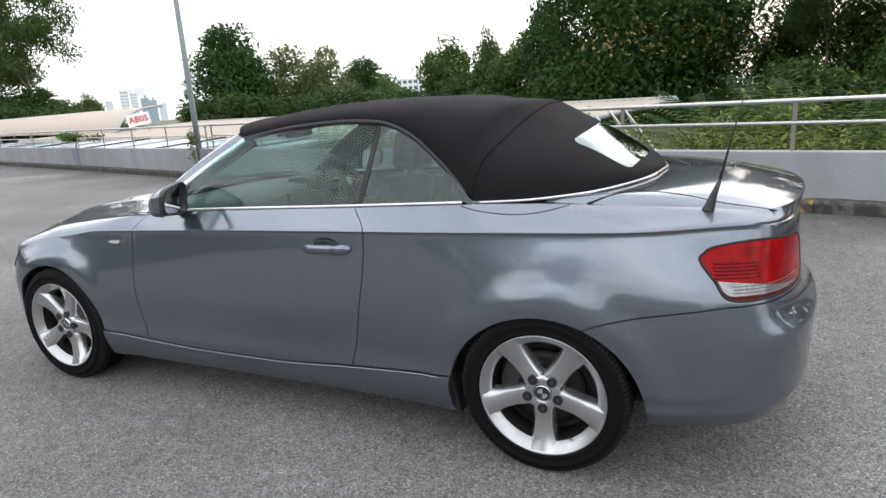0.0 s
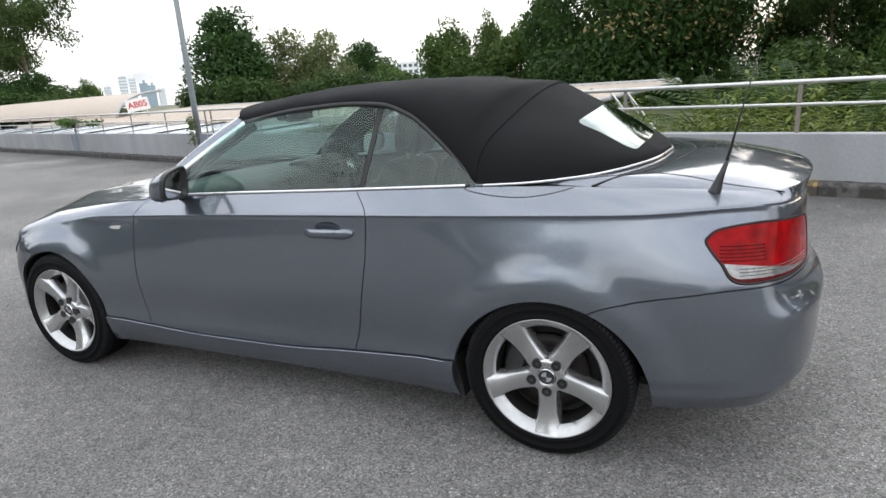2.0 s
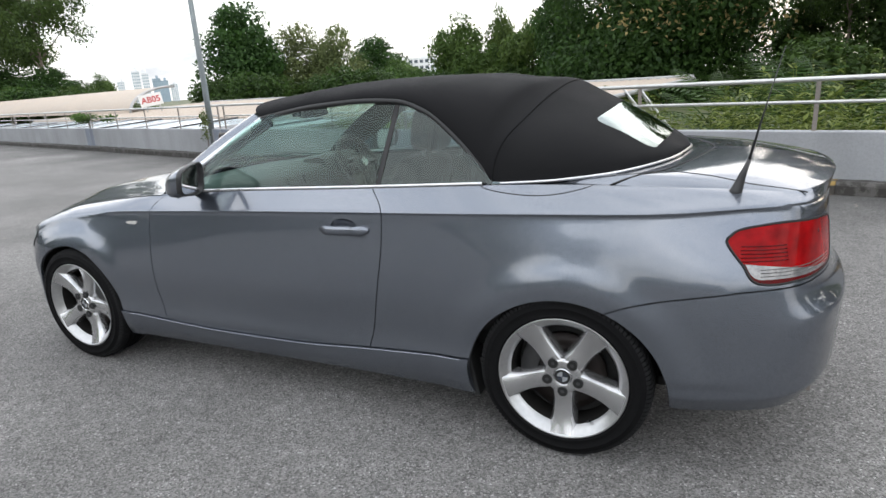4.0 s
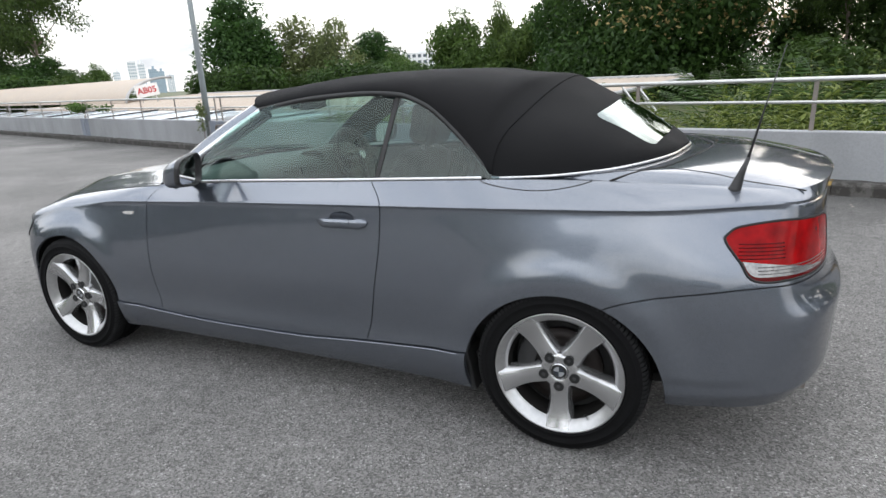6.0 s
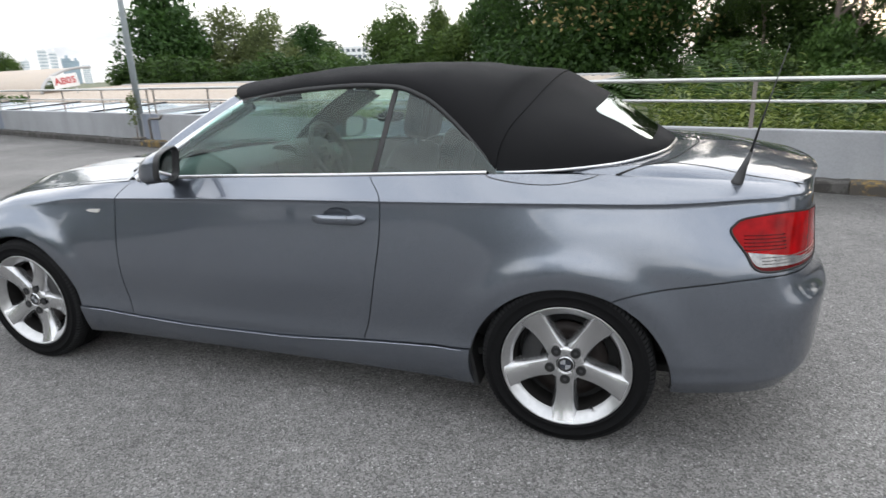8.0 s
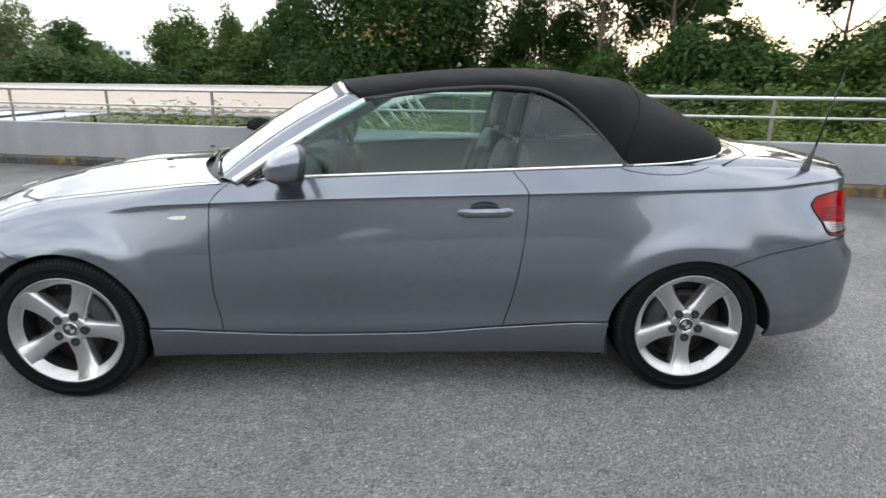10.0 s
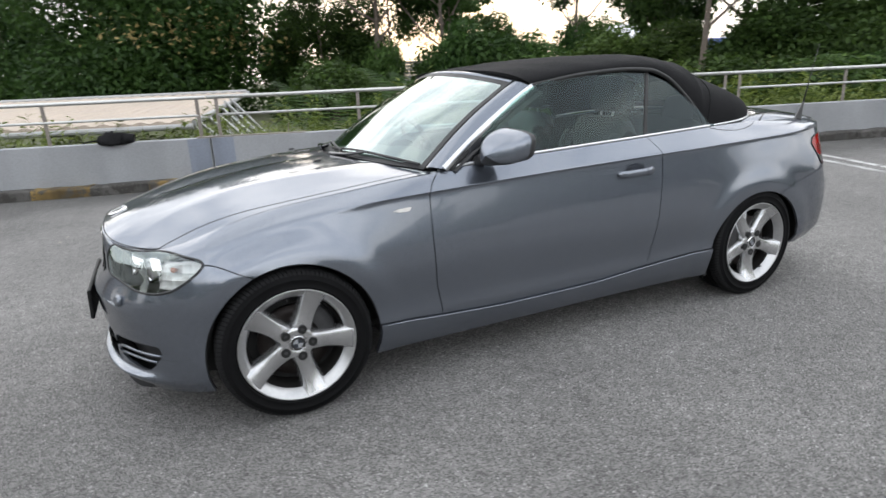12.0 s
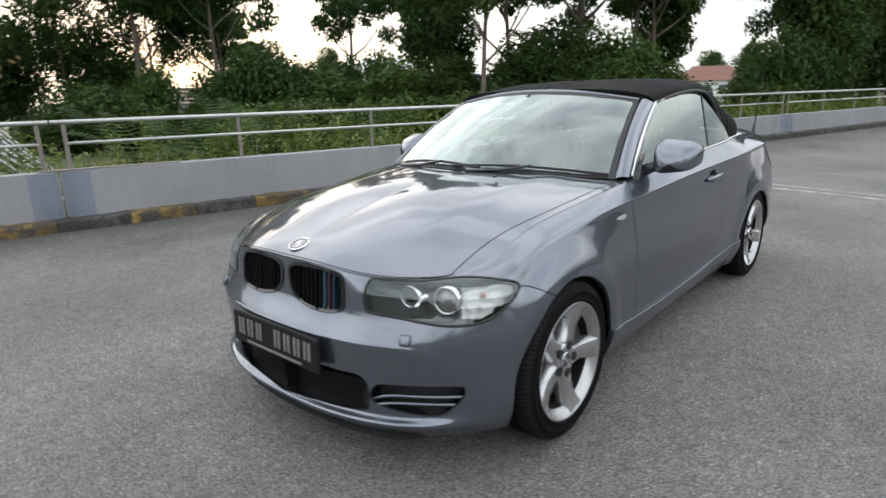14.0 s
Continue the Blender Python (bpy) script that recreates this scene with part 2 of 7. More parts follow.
def concrete_mat(name, color, streak=0.35, bare=None, share=0.5):
    """Painted or bare concrete with vertical streaks and blotches."""
    m, n, l, b = nodes_of(name)
    co = n.new("ShaderNodeTexCoord")
    mp = n.new("ShaderNodeMapping"); mp.inputs["Scale"].default_value = (2.3, 2.3, 0.35)
    st = n.new("ShaderNodeTexNoise"); st.inputs["Scale"].default_value = 1.0; st.inputs["Detail"].default_value = 6
    bl = n.new("ShaderNodeTexNoise"); bl.inputs["Scale"].default_value = 1.3; bl.inputs["Detail"].default_value = 8
    fi = n.new("ShaderNodeTexNoise"); fi.inputs["Scale"].default_value = 45; fi.inputs["Detail"].default_value = 4
    l.new(co.outputs["Object"], mp.inputs["Vector"]); l.new(mp.outputs["Vector"], st.inputs["Vector"])
    l.new(co.outputs["Object"], bl.inputs["Vector"]); l.new(co.outputs["Object"], fi.inputs["Vector"])
    rs = []
    for s, lo in ((st, 1 - streak), (bl, 1 - streak * 0.8), (fi, 0.93)):
        r = n.new("ShaderNodeMapRange"); r.inputs["From Min"].default_value = 0.32; r.inputs["From Max"].default_value = 0.6; r.inputs["To Min"].default_value = lo; r.inputs["To Max"].default_value = 1.04
        l.new(s.outputs["Fac"], r.inputs["Value"]); rs.append(r)
    a = n.new("ShaderNodeMath"); a.operation = "MULTIPLY"; c = n.new("ShaderNodeMath"); c.operation = "MULTIPLY"
    l.new(rs[0].outputs[0], a.inputs[0]); l.new(rs[1].outputs[0], a.inputs[1]); l.new(a.outputs[0], c.inputs[0]); l.new(rs[2].outputs[0], c.inputs[1])
    sc = n.new("ShaderNodeVectorMath"); sc.operation = "SCALE"; sc.inputs[0].default_value = color
    l.new(c.outputs[0], sc.inputs["Scale"]); l.new(sc.outputs["Vector"], b.inputs["Base Color"])
    if bare:                                           # paint worn off in ragged patches
        wn = n.new("ShaderNodeTexNoise"); wn.inputs["Scale"].default_value = 6.5; wn.inputs["Detail"].default_value = 9; wn.inputs["Roughness"].default_value = 0.68
        l.new(co.outputs["Object"], wn.inputs["Vector"])
        wr = n.new("ShaderNodeMapRange"); wr.inputs["From Min"].default_value = share - 0.03; wr.inputs["From Max"].default_value = share + 0.05
        l.new(wn.outputs["Fac"], wr.inputs["Value"])
        mx = n.new("ShaderNodeMix"); mx.data_type = "RGBA"; mx.inputs["A"].default_value = (*bare, 1)
        l.new(wr.outputs["Result"], mx.inputs["Factor"]); l.new(sc.outputs["Vector"], mx.inputs["B"]); l.new(mx.outputs["Result"], b.inputs["Base Color"])
    b.inputs["Roughness"].default_value = 0.85
    bp = n.new("ShaderNodeBump"); bp.inputs["Strength"].default_value = 0.35; bp.inputs["Distance"].default_value = 0.004
    l.new(fi.outputs["Fac"], bp.inputs["Height"]); l.new(bp.outputs["Normal"], b.inputs["Normal"])
    return m


def leaf_mat(name, dark, light, trans=0.35):
    """Leaves: each clump its own green, lit through."""
    m, n, l, b = nodes_of(name)
    geo = n.new("ShaderNodeNewGeometry")
    info = n.new("ShaderNodeObjectInfo")
    co = n.new("ShaderNodeTexCoord")
    nz = n.new("ShaderNodeTexNoise"); nz.inputs["Scale"].default_value = 0.6; nz.inputs["Detail"].default_value = 3
    l.new(co.outputs["Object"], nz.inputs["Vector"])
    ad = n.new("ShaderNodeMath"); ad.operation = "MULTIPLY_ADD"; ad.inputs[1].default_value = 0.5
    l.new(geo.outputs["Random Per Island"], ad.inputs[0]); l.new(nz.outputs["Fac"], ad.inputs[2])
    rm = n.new("ShaderNodeMapRange"); rm.inputs["From Min"].default_value = 0.35; rm.inputs["From Max"].default_value = 1.05
    l.new(ad.outputs[0], rm.inputs["Value"])
    mx = n.new("ShaderNodeMix"); mx.data_type = "RGBA"; mx.inputs["A"].default_value = (*dark, 1); mx.inputs["B"].default_value = (*light, 1)
    l.new(rm.outputs["Result"], mx.inputs["Factor"])
    hs = n.new("ShaderNodeHueSaturation")
    hr = n.new("ShaderNodeMapRange"); hr.inputs["To Min"].default_value = 0.478; hr.inputs["To Max"].default_value = 0.512
    l.new(info.outputs["Random"], hr.inputs["Value"]); l.new(hr.outputs["Result"], hs.inputs["Hue"])
    l.new(mx.outputs["Result"], hs.inputs["Color"])
    l.new(hs.outputs["Color"], b.inputs["Base Color"])
    b.inputs["Roughness"].default_value = 0.6
    b.inputs["Specular IOR Level"].default_value = 0.25
    tl = n.new("ShaderNodeBsdfTranslucent"); l.new(hs.outputs["Color"], tl.inputs["Color"])
    ms = n.new("ShaderNodeMixShader"); ms.inputs["Fac"].default_value = trans
    l.new(b.outputs["BSDF"], ms.inputs[1]); l.new(tl.outputs["BSDF"], ms.inputs[2]); l.new(ms.outputs["Shader"], n["Material Output"].inputs["Surface"])
    return m


M_PAINT = paint_mat()
M_ASPHALT = asphalt_mat()
M_WALL = concrete_mat("weathered_grey_wall_paint", (0.27, 0.275, 0.285), 0.12)
M_PATCH = concrete_mat("bluish_wall_patch", (0.20, 0.22, 0.265), 0.2)
M_KERB = concrete_mat("dirty_kerb", (0.085, 0.080, 0.074), 0.5, (0.034, 0.031, 0.027), 0.50)
M_YELLOW = concrete_mat("worn_yellow_paint", (0.25, 0.165, 0.050), 0.7, (0.055, 0.048, 0.040), 0.49)
M_STEEL = mat("galvanised_steel", (0.50, 0.50, 0.49), 0.38, 0.8, 0.15, 4, 90)
M_RAIL_DULL = mat("dull_steel_post", (0.21, 0.185, 0.165), 0.65, 0.25, 0.2, 6, 80)
M_BLACK = mat("black_plastic", (0.018, 0.018, 0.019), 0.5, 0, 0.2, 6, 150, 0.15, 0.001)
M_GLOSSBLACK = mat("gloss_black", (0.012, 0.012, 0.013), 0.15, 0, 0.1, coat=0.6)
M_LINER = mat("dark_liner", (0.010, 0.010, 0.010), 0.9, 0, 0.2)
M_RUBBER = mat("tyre_rubber", (0.0065, 0.0065, 0.0068), 0.75, 0, 0.2, 8, 120, 0.25, 0.001, spec=0.06)
M_SEAL = mat("rubber_seal", (0.014, 0.014, 0.015), 0.55, 0, 0.1)
M_CHROME = mat("satin_chrome", (0.62, 0.62, 0.63), 0.28, 1.0, 0.05)
M_BRIGHT = mat("bright_chrome", (0.85, 0.85, 0.86), 0.06, 1.0, 0.03)
M_TREAD = mat("worn_tread", (0.012, 0.012, 0.0125), 0.8, 0, 0.3, 12, 120, 0.25, 0.001, spec=0.15)
M_RIM = mat("silver_alloy", (0.50, 0.50, 0.505), 0.26, 0.9, 0.05, 14, 60, coat=0.6)
M_RIMLIP = mat("scuffed_silver_alloy", (0.42, 0.42, 0.42), 0.32, 0.85, 0.08, 30, 60, coat=0.3)
# near-black: shade behind the spokes is put into the disc's colour
M_DISC = mat("shaded_brake_iron", (0.014, 0.011, 0.010), 0.55, 0.3, 0.3, 12, 140, spec=0.2)
M_CALIPER = mat("caliper_grey", (0.035, 0.035, 0.036), 0.6, 0.4, 0.2)
M_LINE = concrete_mat("worn_white_line", (0.43, 0.43, 0.42), 0.45, (0.19, 0.186, 0.18), 0.45)


# ---- mesh helpers ----
def part(name, bm_or_data, material, parent=None, label="", smooth=False):
    """Links a bmesh, or (verts, faces), as one mesh object, under a thing or a part."""
    me = bpy.data.meshes.new(name)
    if isinstance(bm_or_data, tuple):
        me.from_pydata([tuple(map(float, v)) for v in bm_or_data[0]], [], [tuple(int(i) for i in f) for f in bm_or_data[1]])
    else:
        bm_or_data.to_mesh(me)
        bm_or_data.free()
    for mt in (material if isinstance(material, (list, tuple)) else [material]):
        me.materials.append(mt)
    if smooth:
        me.polygons.foreach_set("use_smooth", [True] * len(me.polygons))
    me.update()
    ob = new(name, me)
    if parent is not None:
        ob.parent = parent
    if label:
        ob["label"] = label
    return ob


def box(bm, sx, sy, sz, m=None, bevel=0.0, seg=2):
    """A box of full sizes, bevelled, at the pose m."""
    made = bmesh.ops.create_cube(bm, size=1.0)["verts"]
    bmesh.ops.scale(bm, vec=(sx, sy, sz), verts=made)
    if bevel:
        edges = list({e for v in made for e in v.link_edges})
        r = bmesh.ops.bevel(bm, geom=edges, offset=bevel, segments=seg, affect="EDGES", profile=0.5)
        made = list({v for f in r["faces"] for v in f.verts} | {v for v in made if v.is_valid})
    if m is not None:
        bmesh.ops.transform(bm, matrix=m, verts=made)
    return made


def tube(path, radius, n=10, closed=False):
    """verts, faces of a tube along points; radius a number or one per point."""
    pts = [Vector(p) for p in path]
    rs = radius if isinstance(radius, (list, tuple)) else [radius] * len(pts)
    V, F = [], []
    prev = None
    for i, p in enumerate(pts):
        a = pts[i - 1] if (i or closed) else p
        b = pts[(i + 1) % len(pts)] if (i + 1 < len(pts) or closed) else p
        d = (b - a).normalized()
        if prev is None:
            prev = d.orthogonal().normalized()
        s = (prev - d * prev.dot(d)).normalized()
        prev = s
        c = d.cross(s)
        for k in range(n):
            w = 2 * math.pi * k / n
            V.append(p + rs[i] * (math.cos(w) * s + math.sin(w) * c))
    m = len(pts)
    for i in range(m if closed else m - 1):
        for k in range(n):
            j = (i + 1) % m
            F.append((i * n + k, i * n + (k + 1) % n, j * n + (k + 1) % n, j * n + k))
    if not closed:
        F.append(tuple(range(n))[::-1])
        F.append(tuple((m - 1) * n + k for k in range(n)))
    return V, F


def lathe(profile, n=48, axis="y"):
    """verts, faces of a profile of (radius, along) turned round the y axis."""
    V, F = [], []
    for k in range(n):
        w = 2 * math.pi * k / n
        for r, a in profile:
            V.append((r * math.cos(w), a, r * math.sin(w)) if axis == "y" else (r * math.cos(w), r * math.sin(w), a))
    m = len(profile)
    for k in range(n):
        j = (k + 1) % n
        for i in range(m - 1):
            F.append((k * m + i, k * m + i + 1, j * m + i + 1, j * m + i))
    return V, F


def merged(*meshes):
    V, F = [], []
    for v, f in meshes:
        o = len(V)
        V += [tuple(p) for p in v]
        F += [tuple(i + o for i in g) for g in f]
    return V, F


def moved(mesh, m):
    return [tuple(m @ Vector(v)) for v in mesh[0]], mesh[1]


def boxmesh(sx, sy, sz, m=None, bevel=0.0, seg=2):
    bm = bmesh.new()
    box(bm, sx, sy, sz, m, bevel, seg)
    bm.verts.ensure_lookup_table()
    bm.verts.index_update()
    out = [tuple(v.co) for v in bm.verts], [tuple(v.index for v in f.verts) for f in bm.faces]
    bm.free()
    return out


def thing(name, label, category, group="", kind=""):
    return tagged(new(name), label, category, group, kind)


# ---- ground ----
W0, WD = Vector((-0.953, 5.635, 0)), Vector((0.9646, -0.2637, 0))   # a post of the parapet, and the parapet's heading
WN = Vector((-0.2637, -0.9646, 0))                                  # towards the car


def foot_z(s):
    """Height of the deck along the parapet, which falls away to the far end."""
    knots = ((-60, -0.02), (-16, -0.01), (-7, -0.04), (-3, -0.012), (1, 0.015), (5, 0.035), (10, 0.06), (30, 0.10), (60, 0.10))
    return float(np.interp(s, [k[0] for k in knots], [k[1] for k in knots]))



def wall_at(s, out=0.0, z=0.0):
    p = W0 + WD * s + WN * out
    return Vector((p.x, p.y, z))


def ground_z(x, y):
    d, s = (Vector((x, y, 0)) - W0).dot(WN), (Vector((x, y, 0)) - W0).dot(WD)
    if d < -0.05:
        return -0.25
    k = min(1.0, max(0.0, (3.6 - d) / 3.2))
    return foot_z(s) * k * k * (3 - 2 * k)


def build_ground():
    rows = [-900, -300, -120, -60, -30, -12, -4, -0.2, -0.06, 0.0, 0.4, 0.9, 1.4, 1.9, 2.4, 2.9, 3.4, 4.0, 6, 8, 12, 18, 30, 60, 150, 500, 900]
    cols = [-900, -300, -100, -50, -30, -20, -15, -12, -10, -8, -7, -5, -3, 0, 2, 4, 8, 12, 20, 30, 50, 100, 300, 900]
    V, F = [], []
    for d in rows:
        for s in cols:
            p = wall_at(s, d)
            V.append((p.x, p.y, ground_z(p.x, p.y)))
    n = len(cols)
    for i in range(len(rows) - 1):
        for j in range(n - 1):
            F.append((i * n + j, i * n + j + 1, (i + 1) * n + j + 1, (i + 1) * n + j))
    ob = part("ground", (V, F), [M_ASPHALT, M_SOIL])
    for poly in ob.data.polygons:
        c = poly.center
        poly.material_index = 0 if (c - W0).dot(WN) > -0.1 else 1
    return tagged(ob, "light grey worn asphalt of a rooftop car park deck", "ground", kind="structure")


M_SOIL = mat("weedy_soil", (0.075, 0.085, 0.035), 0.95, 0, 0.4, 0.6, 12, 0.5, 0.03)
build_ground()


def wall_box(s0, s1, o0, o1, z0, z1, bevel=0.0):
    m = Matrix.Translation(wall_at((s0 + s1) / 2, (o0 + o1) / 2, (z0 + z1) / 2)) @ Matrix.Rotation(math.atan2(WD.y, WD.x), 4, "Z")
    return boxmesh(abs(s1 - s0), abs(o1 - o0), abs(z1 - z0), m, bevel)


def build_parapet():
    """Parapet in lengths of 7.9 m with open joints, kerb with faded yellow bars, steel rails."""
    joint = 7.862
    for n in range(-9, 8):
        a, b = n * joint + 0.0, (n + 1) * joint
        a0, b0 = a - 0.125 + 0.008, b - 0.125 - 0.008
        w = part("wall", wall_box(a0, b0, -0.09, 0.09, -0.3, 0.648, 0.012), M_WALL)
        tagged(w, "weathered grey painted concrete parapet wall", "wall", "parapet lengths", "structure")
        if -2 <= n <= 3:
            for sgn, x0, x1 in ((-1, a0 - 0.31, a0 - 0.03), (1, a0 + 0.012, a0 + 0.29)):
                part("patch", wall_box(x0, x1, 0.09, 0.094, -0.05, 0.642), M_PATCH, w, "blue-grey paint patch beside the joint")
        posts = [a, a + 1.903, a + 2 * 1.903, a + 3 * 1.903, b - 0.25]
        if abs(n) > 6:
            posts = posts[::2]
        rail = thing("railing", "galvanised steel railing with two round rails on a parapet", "railing", "parapet railings")
        for name, z, r in (("top_rail", 1.178, 0.025), ("middle_rail", 0.945, 0.017)):
            e0, e1 = (a - 0.12, b - 0.135) if name == "top_rail" else (a, b - 0.25)
            part(name, tube([wall_at(e0, 0, z), wall_at((e0 + e1) / 2, 0, z), wall_at(e1, 0, z)], r, 10), M_STEEL, rail, smooth=True)
        for s in posts:
            part("post", wall_box(s - 0.022, s + 0.022, -0.009, 0.009, 0.642, 1.16, 0.003), M_RAIL_DULL, rail)
    rng = random.Random(4)
    # kerb: stones, some with worn yellow paint
    s = -0.23 - 64 * 0.72
    n = 0
    while s < 46:
        ln = 0.72
        V, F = [], []
        for i in range(7):
            t = s + 0.003 + (ln - 0.006) * i / 6
            top = foot_z(t) + 0.132 + rng.uniform(-0.009, 0.007)
            face = 0.305 + rng.uniform(-0.012, 0.008)
            worn = rng.uniform(0.012, 0.034)
            for out, z in ((0.092, -0.2), (0.092, top - 0.004), (face - worn, top), (face - worn * 0.3, top - worn * 0.6), (face, top - worn * 1.3), (face + 0.004, -0.2)):
                V.append(tuple(wall_at(t, out, z)))
        for i in range(6):
            for j in range(1, 5):
                F.append((i * 6 + j, i * 6 + j + 1, i * 6 + j + 7, i * 6 + j + 6))
        F += [tuple(range(6))[::-1], tuple(36 + j for j in range(6))]
        k = part("kerb_stone", (V, F), M_YELLOW if n % 2 and -9.5 < s < 6.5 else M_KERB)
        tagged(k, "worn kerb stone with faded yellow paint" if n % 2 and -9.5 < s < 6.5 else "dark dirty concrete kerb stone", "kerb", "kerb stones", "structure")
        s += ln
        n += 1


build_parapet()


def build_line():
    """Worn white bay line on the deck."""
    a, b = Vector((6.35, 2.3, 0)), Vector((4.7, -3.6, 0))
    d = (b - a).normalized()
    sd = Vector((-d.y, d.x, 0))
    V, F = [], []
    for off in (0.0, 0.28):
        for i in range(25):
            p = a + d * (i / 24 * (b - a).length) + sd * off
            for k in (-0.05, 0.05):
                q = p + sd * k
                V.append((q.x, q.y, ground_z(q.x, q.y) + 0.004))
    for g in range(2):
        for i in range(24):
            o = g * 50 + i * 2
            F.append((o, o + 1, o + 3, o + 2))
    tagged(part("parking_line", (V, F), M_LINE), "worn white parking line painted on asphalt", "road marking", kind="structure")


build_line()


# ---- the car: curves ----
def cub(xs, ys):
    """Natural cubic spline through knots."""
    xs, ys = np.asarray(xs, float), np.asarray(ys, float)
    n = len(xs)
    h = np.diff(xs)
    A, r = np.eye(n), np.zeros(n)
    for i in range(1, n - 1):
        A[i, i - 1], A[i, i], A[i, i + 1] = h[i - 1], 2 * (h[i - 1] + h[i]), h[i]
        r[i] = 6 * ((ys[i + 1] - ys[i]) / h[i] - (ys[i] - ys[i - 1]) / h[i - 1])
    m = np.linalg.solve(A, r)

    def f(x):
        x = np.asarray(x, float)
        i = np.clip(np.searchsorted(xs, x) - 1, 0, n - 2)
        a, b = xs[i + 1] - x, x - xs[i]
        return (m[i] * a**3 + m[i + 1] * b**3) / (6 * h[i]) + (ys[i] / h[i] - m[i] * h[i] / 6) * a + (ys[i + 1] / h[i] - m[i + 1] * h[i] / 6) * b
    return f


def pch(xs, ys):
    """Monotone cubic through knots, held flat outside."""
    xs, ys = np.asarray(xs, float), np.asarray(ys, float)
    h = np.diff(xs)
    d = np.diff(ys) / h
    m = np.zeros(len(xs))
    m[0], m[-1] = d[0], d[-1]
    for i in range(1, len(xs) - 1):
        if d[i - 1] * d[i] > 0:
            w1, w2 = 2 * h[i] + h[i - 1], h[i] + 2 * h[i - 1]
            m[i] = (w1 + w2) / (w1 / d[i - 1] + w2 / d[i])

    def f(x):
        x = np.clip(np.asarray(x, float), xs[0], xs[-1])
        i = np.clip(np.searchsorted(xs, x) - 1, 0, len(xs) - 2)
        t = (x - xs[i]) / h[i]
        return ys[i] * (2 * t**3 - 3 * t**2 + 1) + h[i] * m[i] * (t**3 - 2 * t**2 + t) + ys[i + 1] * (3 * t**2 - 2 * t**3) + h[i] * m[i + 1] * (t**3 - t**2)
    return f


def sstep(a, b, x):
    t = np.clip((np.asarray(x, float) - a) / (b - a), 0, 1)
    return t * t * (3 - 2 * t)


ARCH_X = 1.362
# plan outline from the nose's middle round the flank to the tail's middle, by knot number k
OUT_X = [-2.10, -2.092, -2.055, -1.985, -1.87, -1.70, -1.52, -1.337, -1.0, -0.7, -0.2, 0.4, 0.95, 1.3, 1.595, 1.833, 2.010, 2.122, 2.192, 2.227, 2.238]
OUT_Y = [0, 0.20, 0.40, 0.575, 0.735, 0.836, 0.866, 0.872, 0.862, 0.853, 0.848, 0.848, 0.862, 0.872, 0.868, 0.846, 0.785, 0.665, 0.455, 0.22, 0]
KS = np.arange(21.0)
_ox, _oy = cub([-2, -1, *KS, 21, 22], [OUT_X[2], OUT_X[1], *OUT_X, OUT_X[19], OUT_X[18]]), cub([-2, -1, *KS, 21, 22], [-0.40, -0.20, *OUT_Y, -0.22, -0.45])
Z_BOT = pch(KS, [0.172, 0.172, 0.174, 0.178, 0.184, 0.190, 0.20, 0.205, 0.205, 0.20, 0.20, 0.20, 0.20, 0.24, 0.265, 0.272, 0.285, 0.305, 0.315, 0.32, 0.32])
Z_CREASE = cub(KS, [0.70, 0.70, 0.69, 0.685, 0.71, 0.757, 0.80, 0.830, 0.855, 0.868, 0.886, 0.902, 0.918, 0.926, 0.936, 0.948, 0.956, 0.957, 0.955, 0.955, 0.955])
Z_TOP = cub(KS, [0.775, 0.771, 0.753, 0.745, 0.757, 0.796, 0.842, 0.872, 0.913, 0.945, 0.973, 0.995, 1.015, 1.018, 1.012, 1.004, 0.996, 0.995, 1.002, 1.007, 1.008])
IN_TOP = cub(KS, [0.055, 0.058, 0.075, 0.10, 0.125, 0.145, 0.16, 0.172, 0.135, 0.108, 0.095, 0.09, 0.115, 0.16, 0.18, 0.185, 0.160, 0.118, 0.084, 0.067, 0.063])
IN_SIDE = [0.054, 0.024, 0.008, 0.011, 0.002, 0.007, 0.036, 0.036, 0.042]
IN_NOSE = [0.050, -0.008, 0.020, 0.0, 0.006, 0.044, 0.049, 0.0495, 0.050]
IN_TAIL = [0.052, 0.012, 0.009, 0.0, 0.004, 0.046, 0.084, 0.089, 0.084]


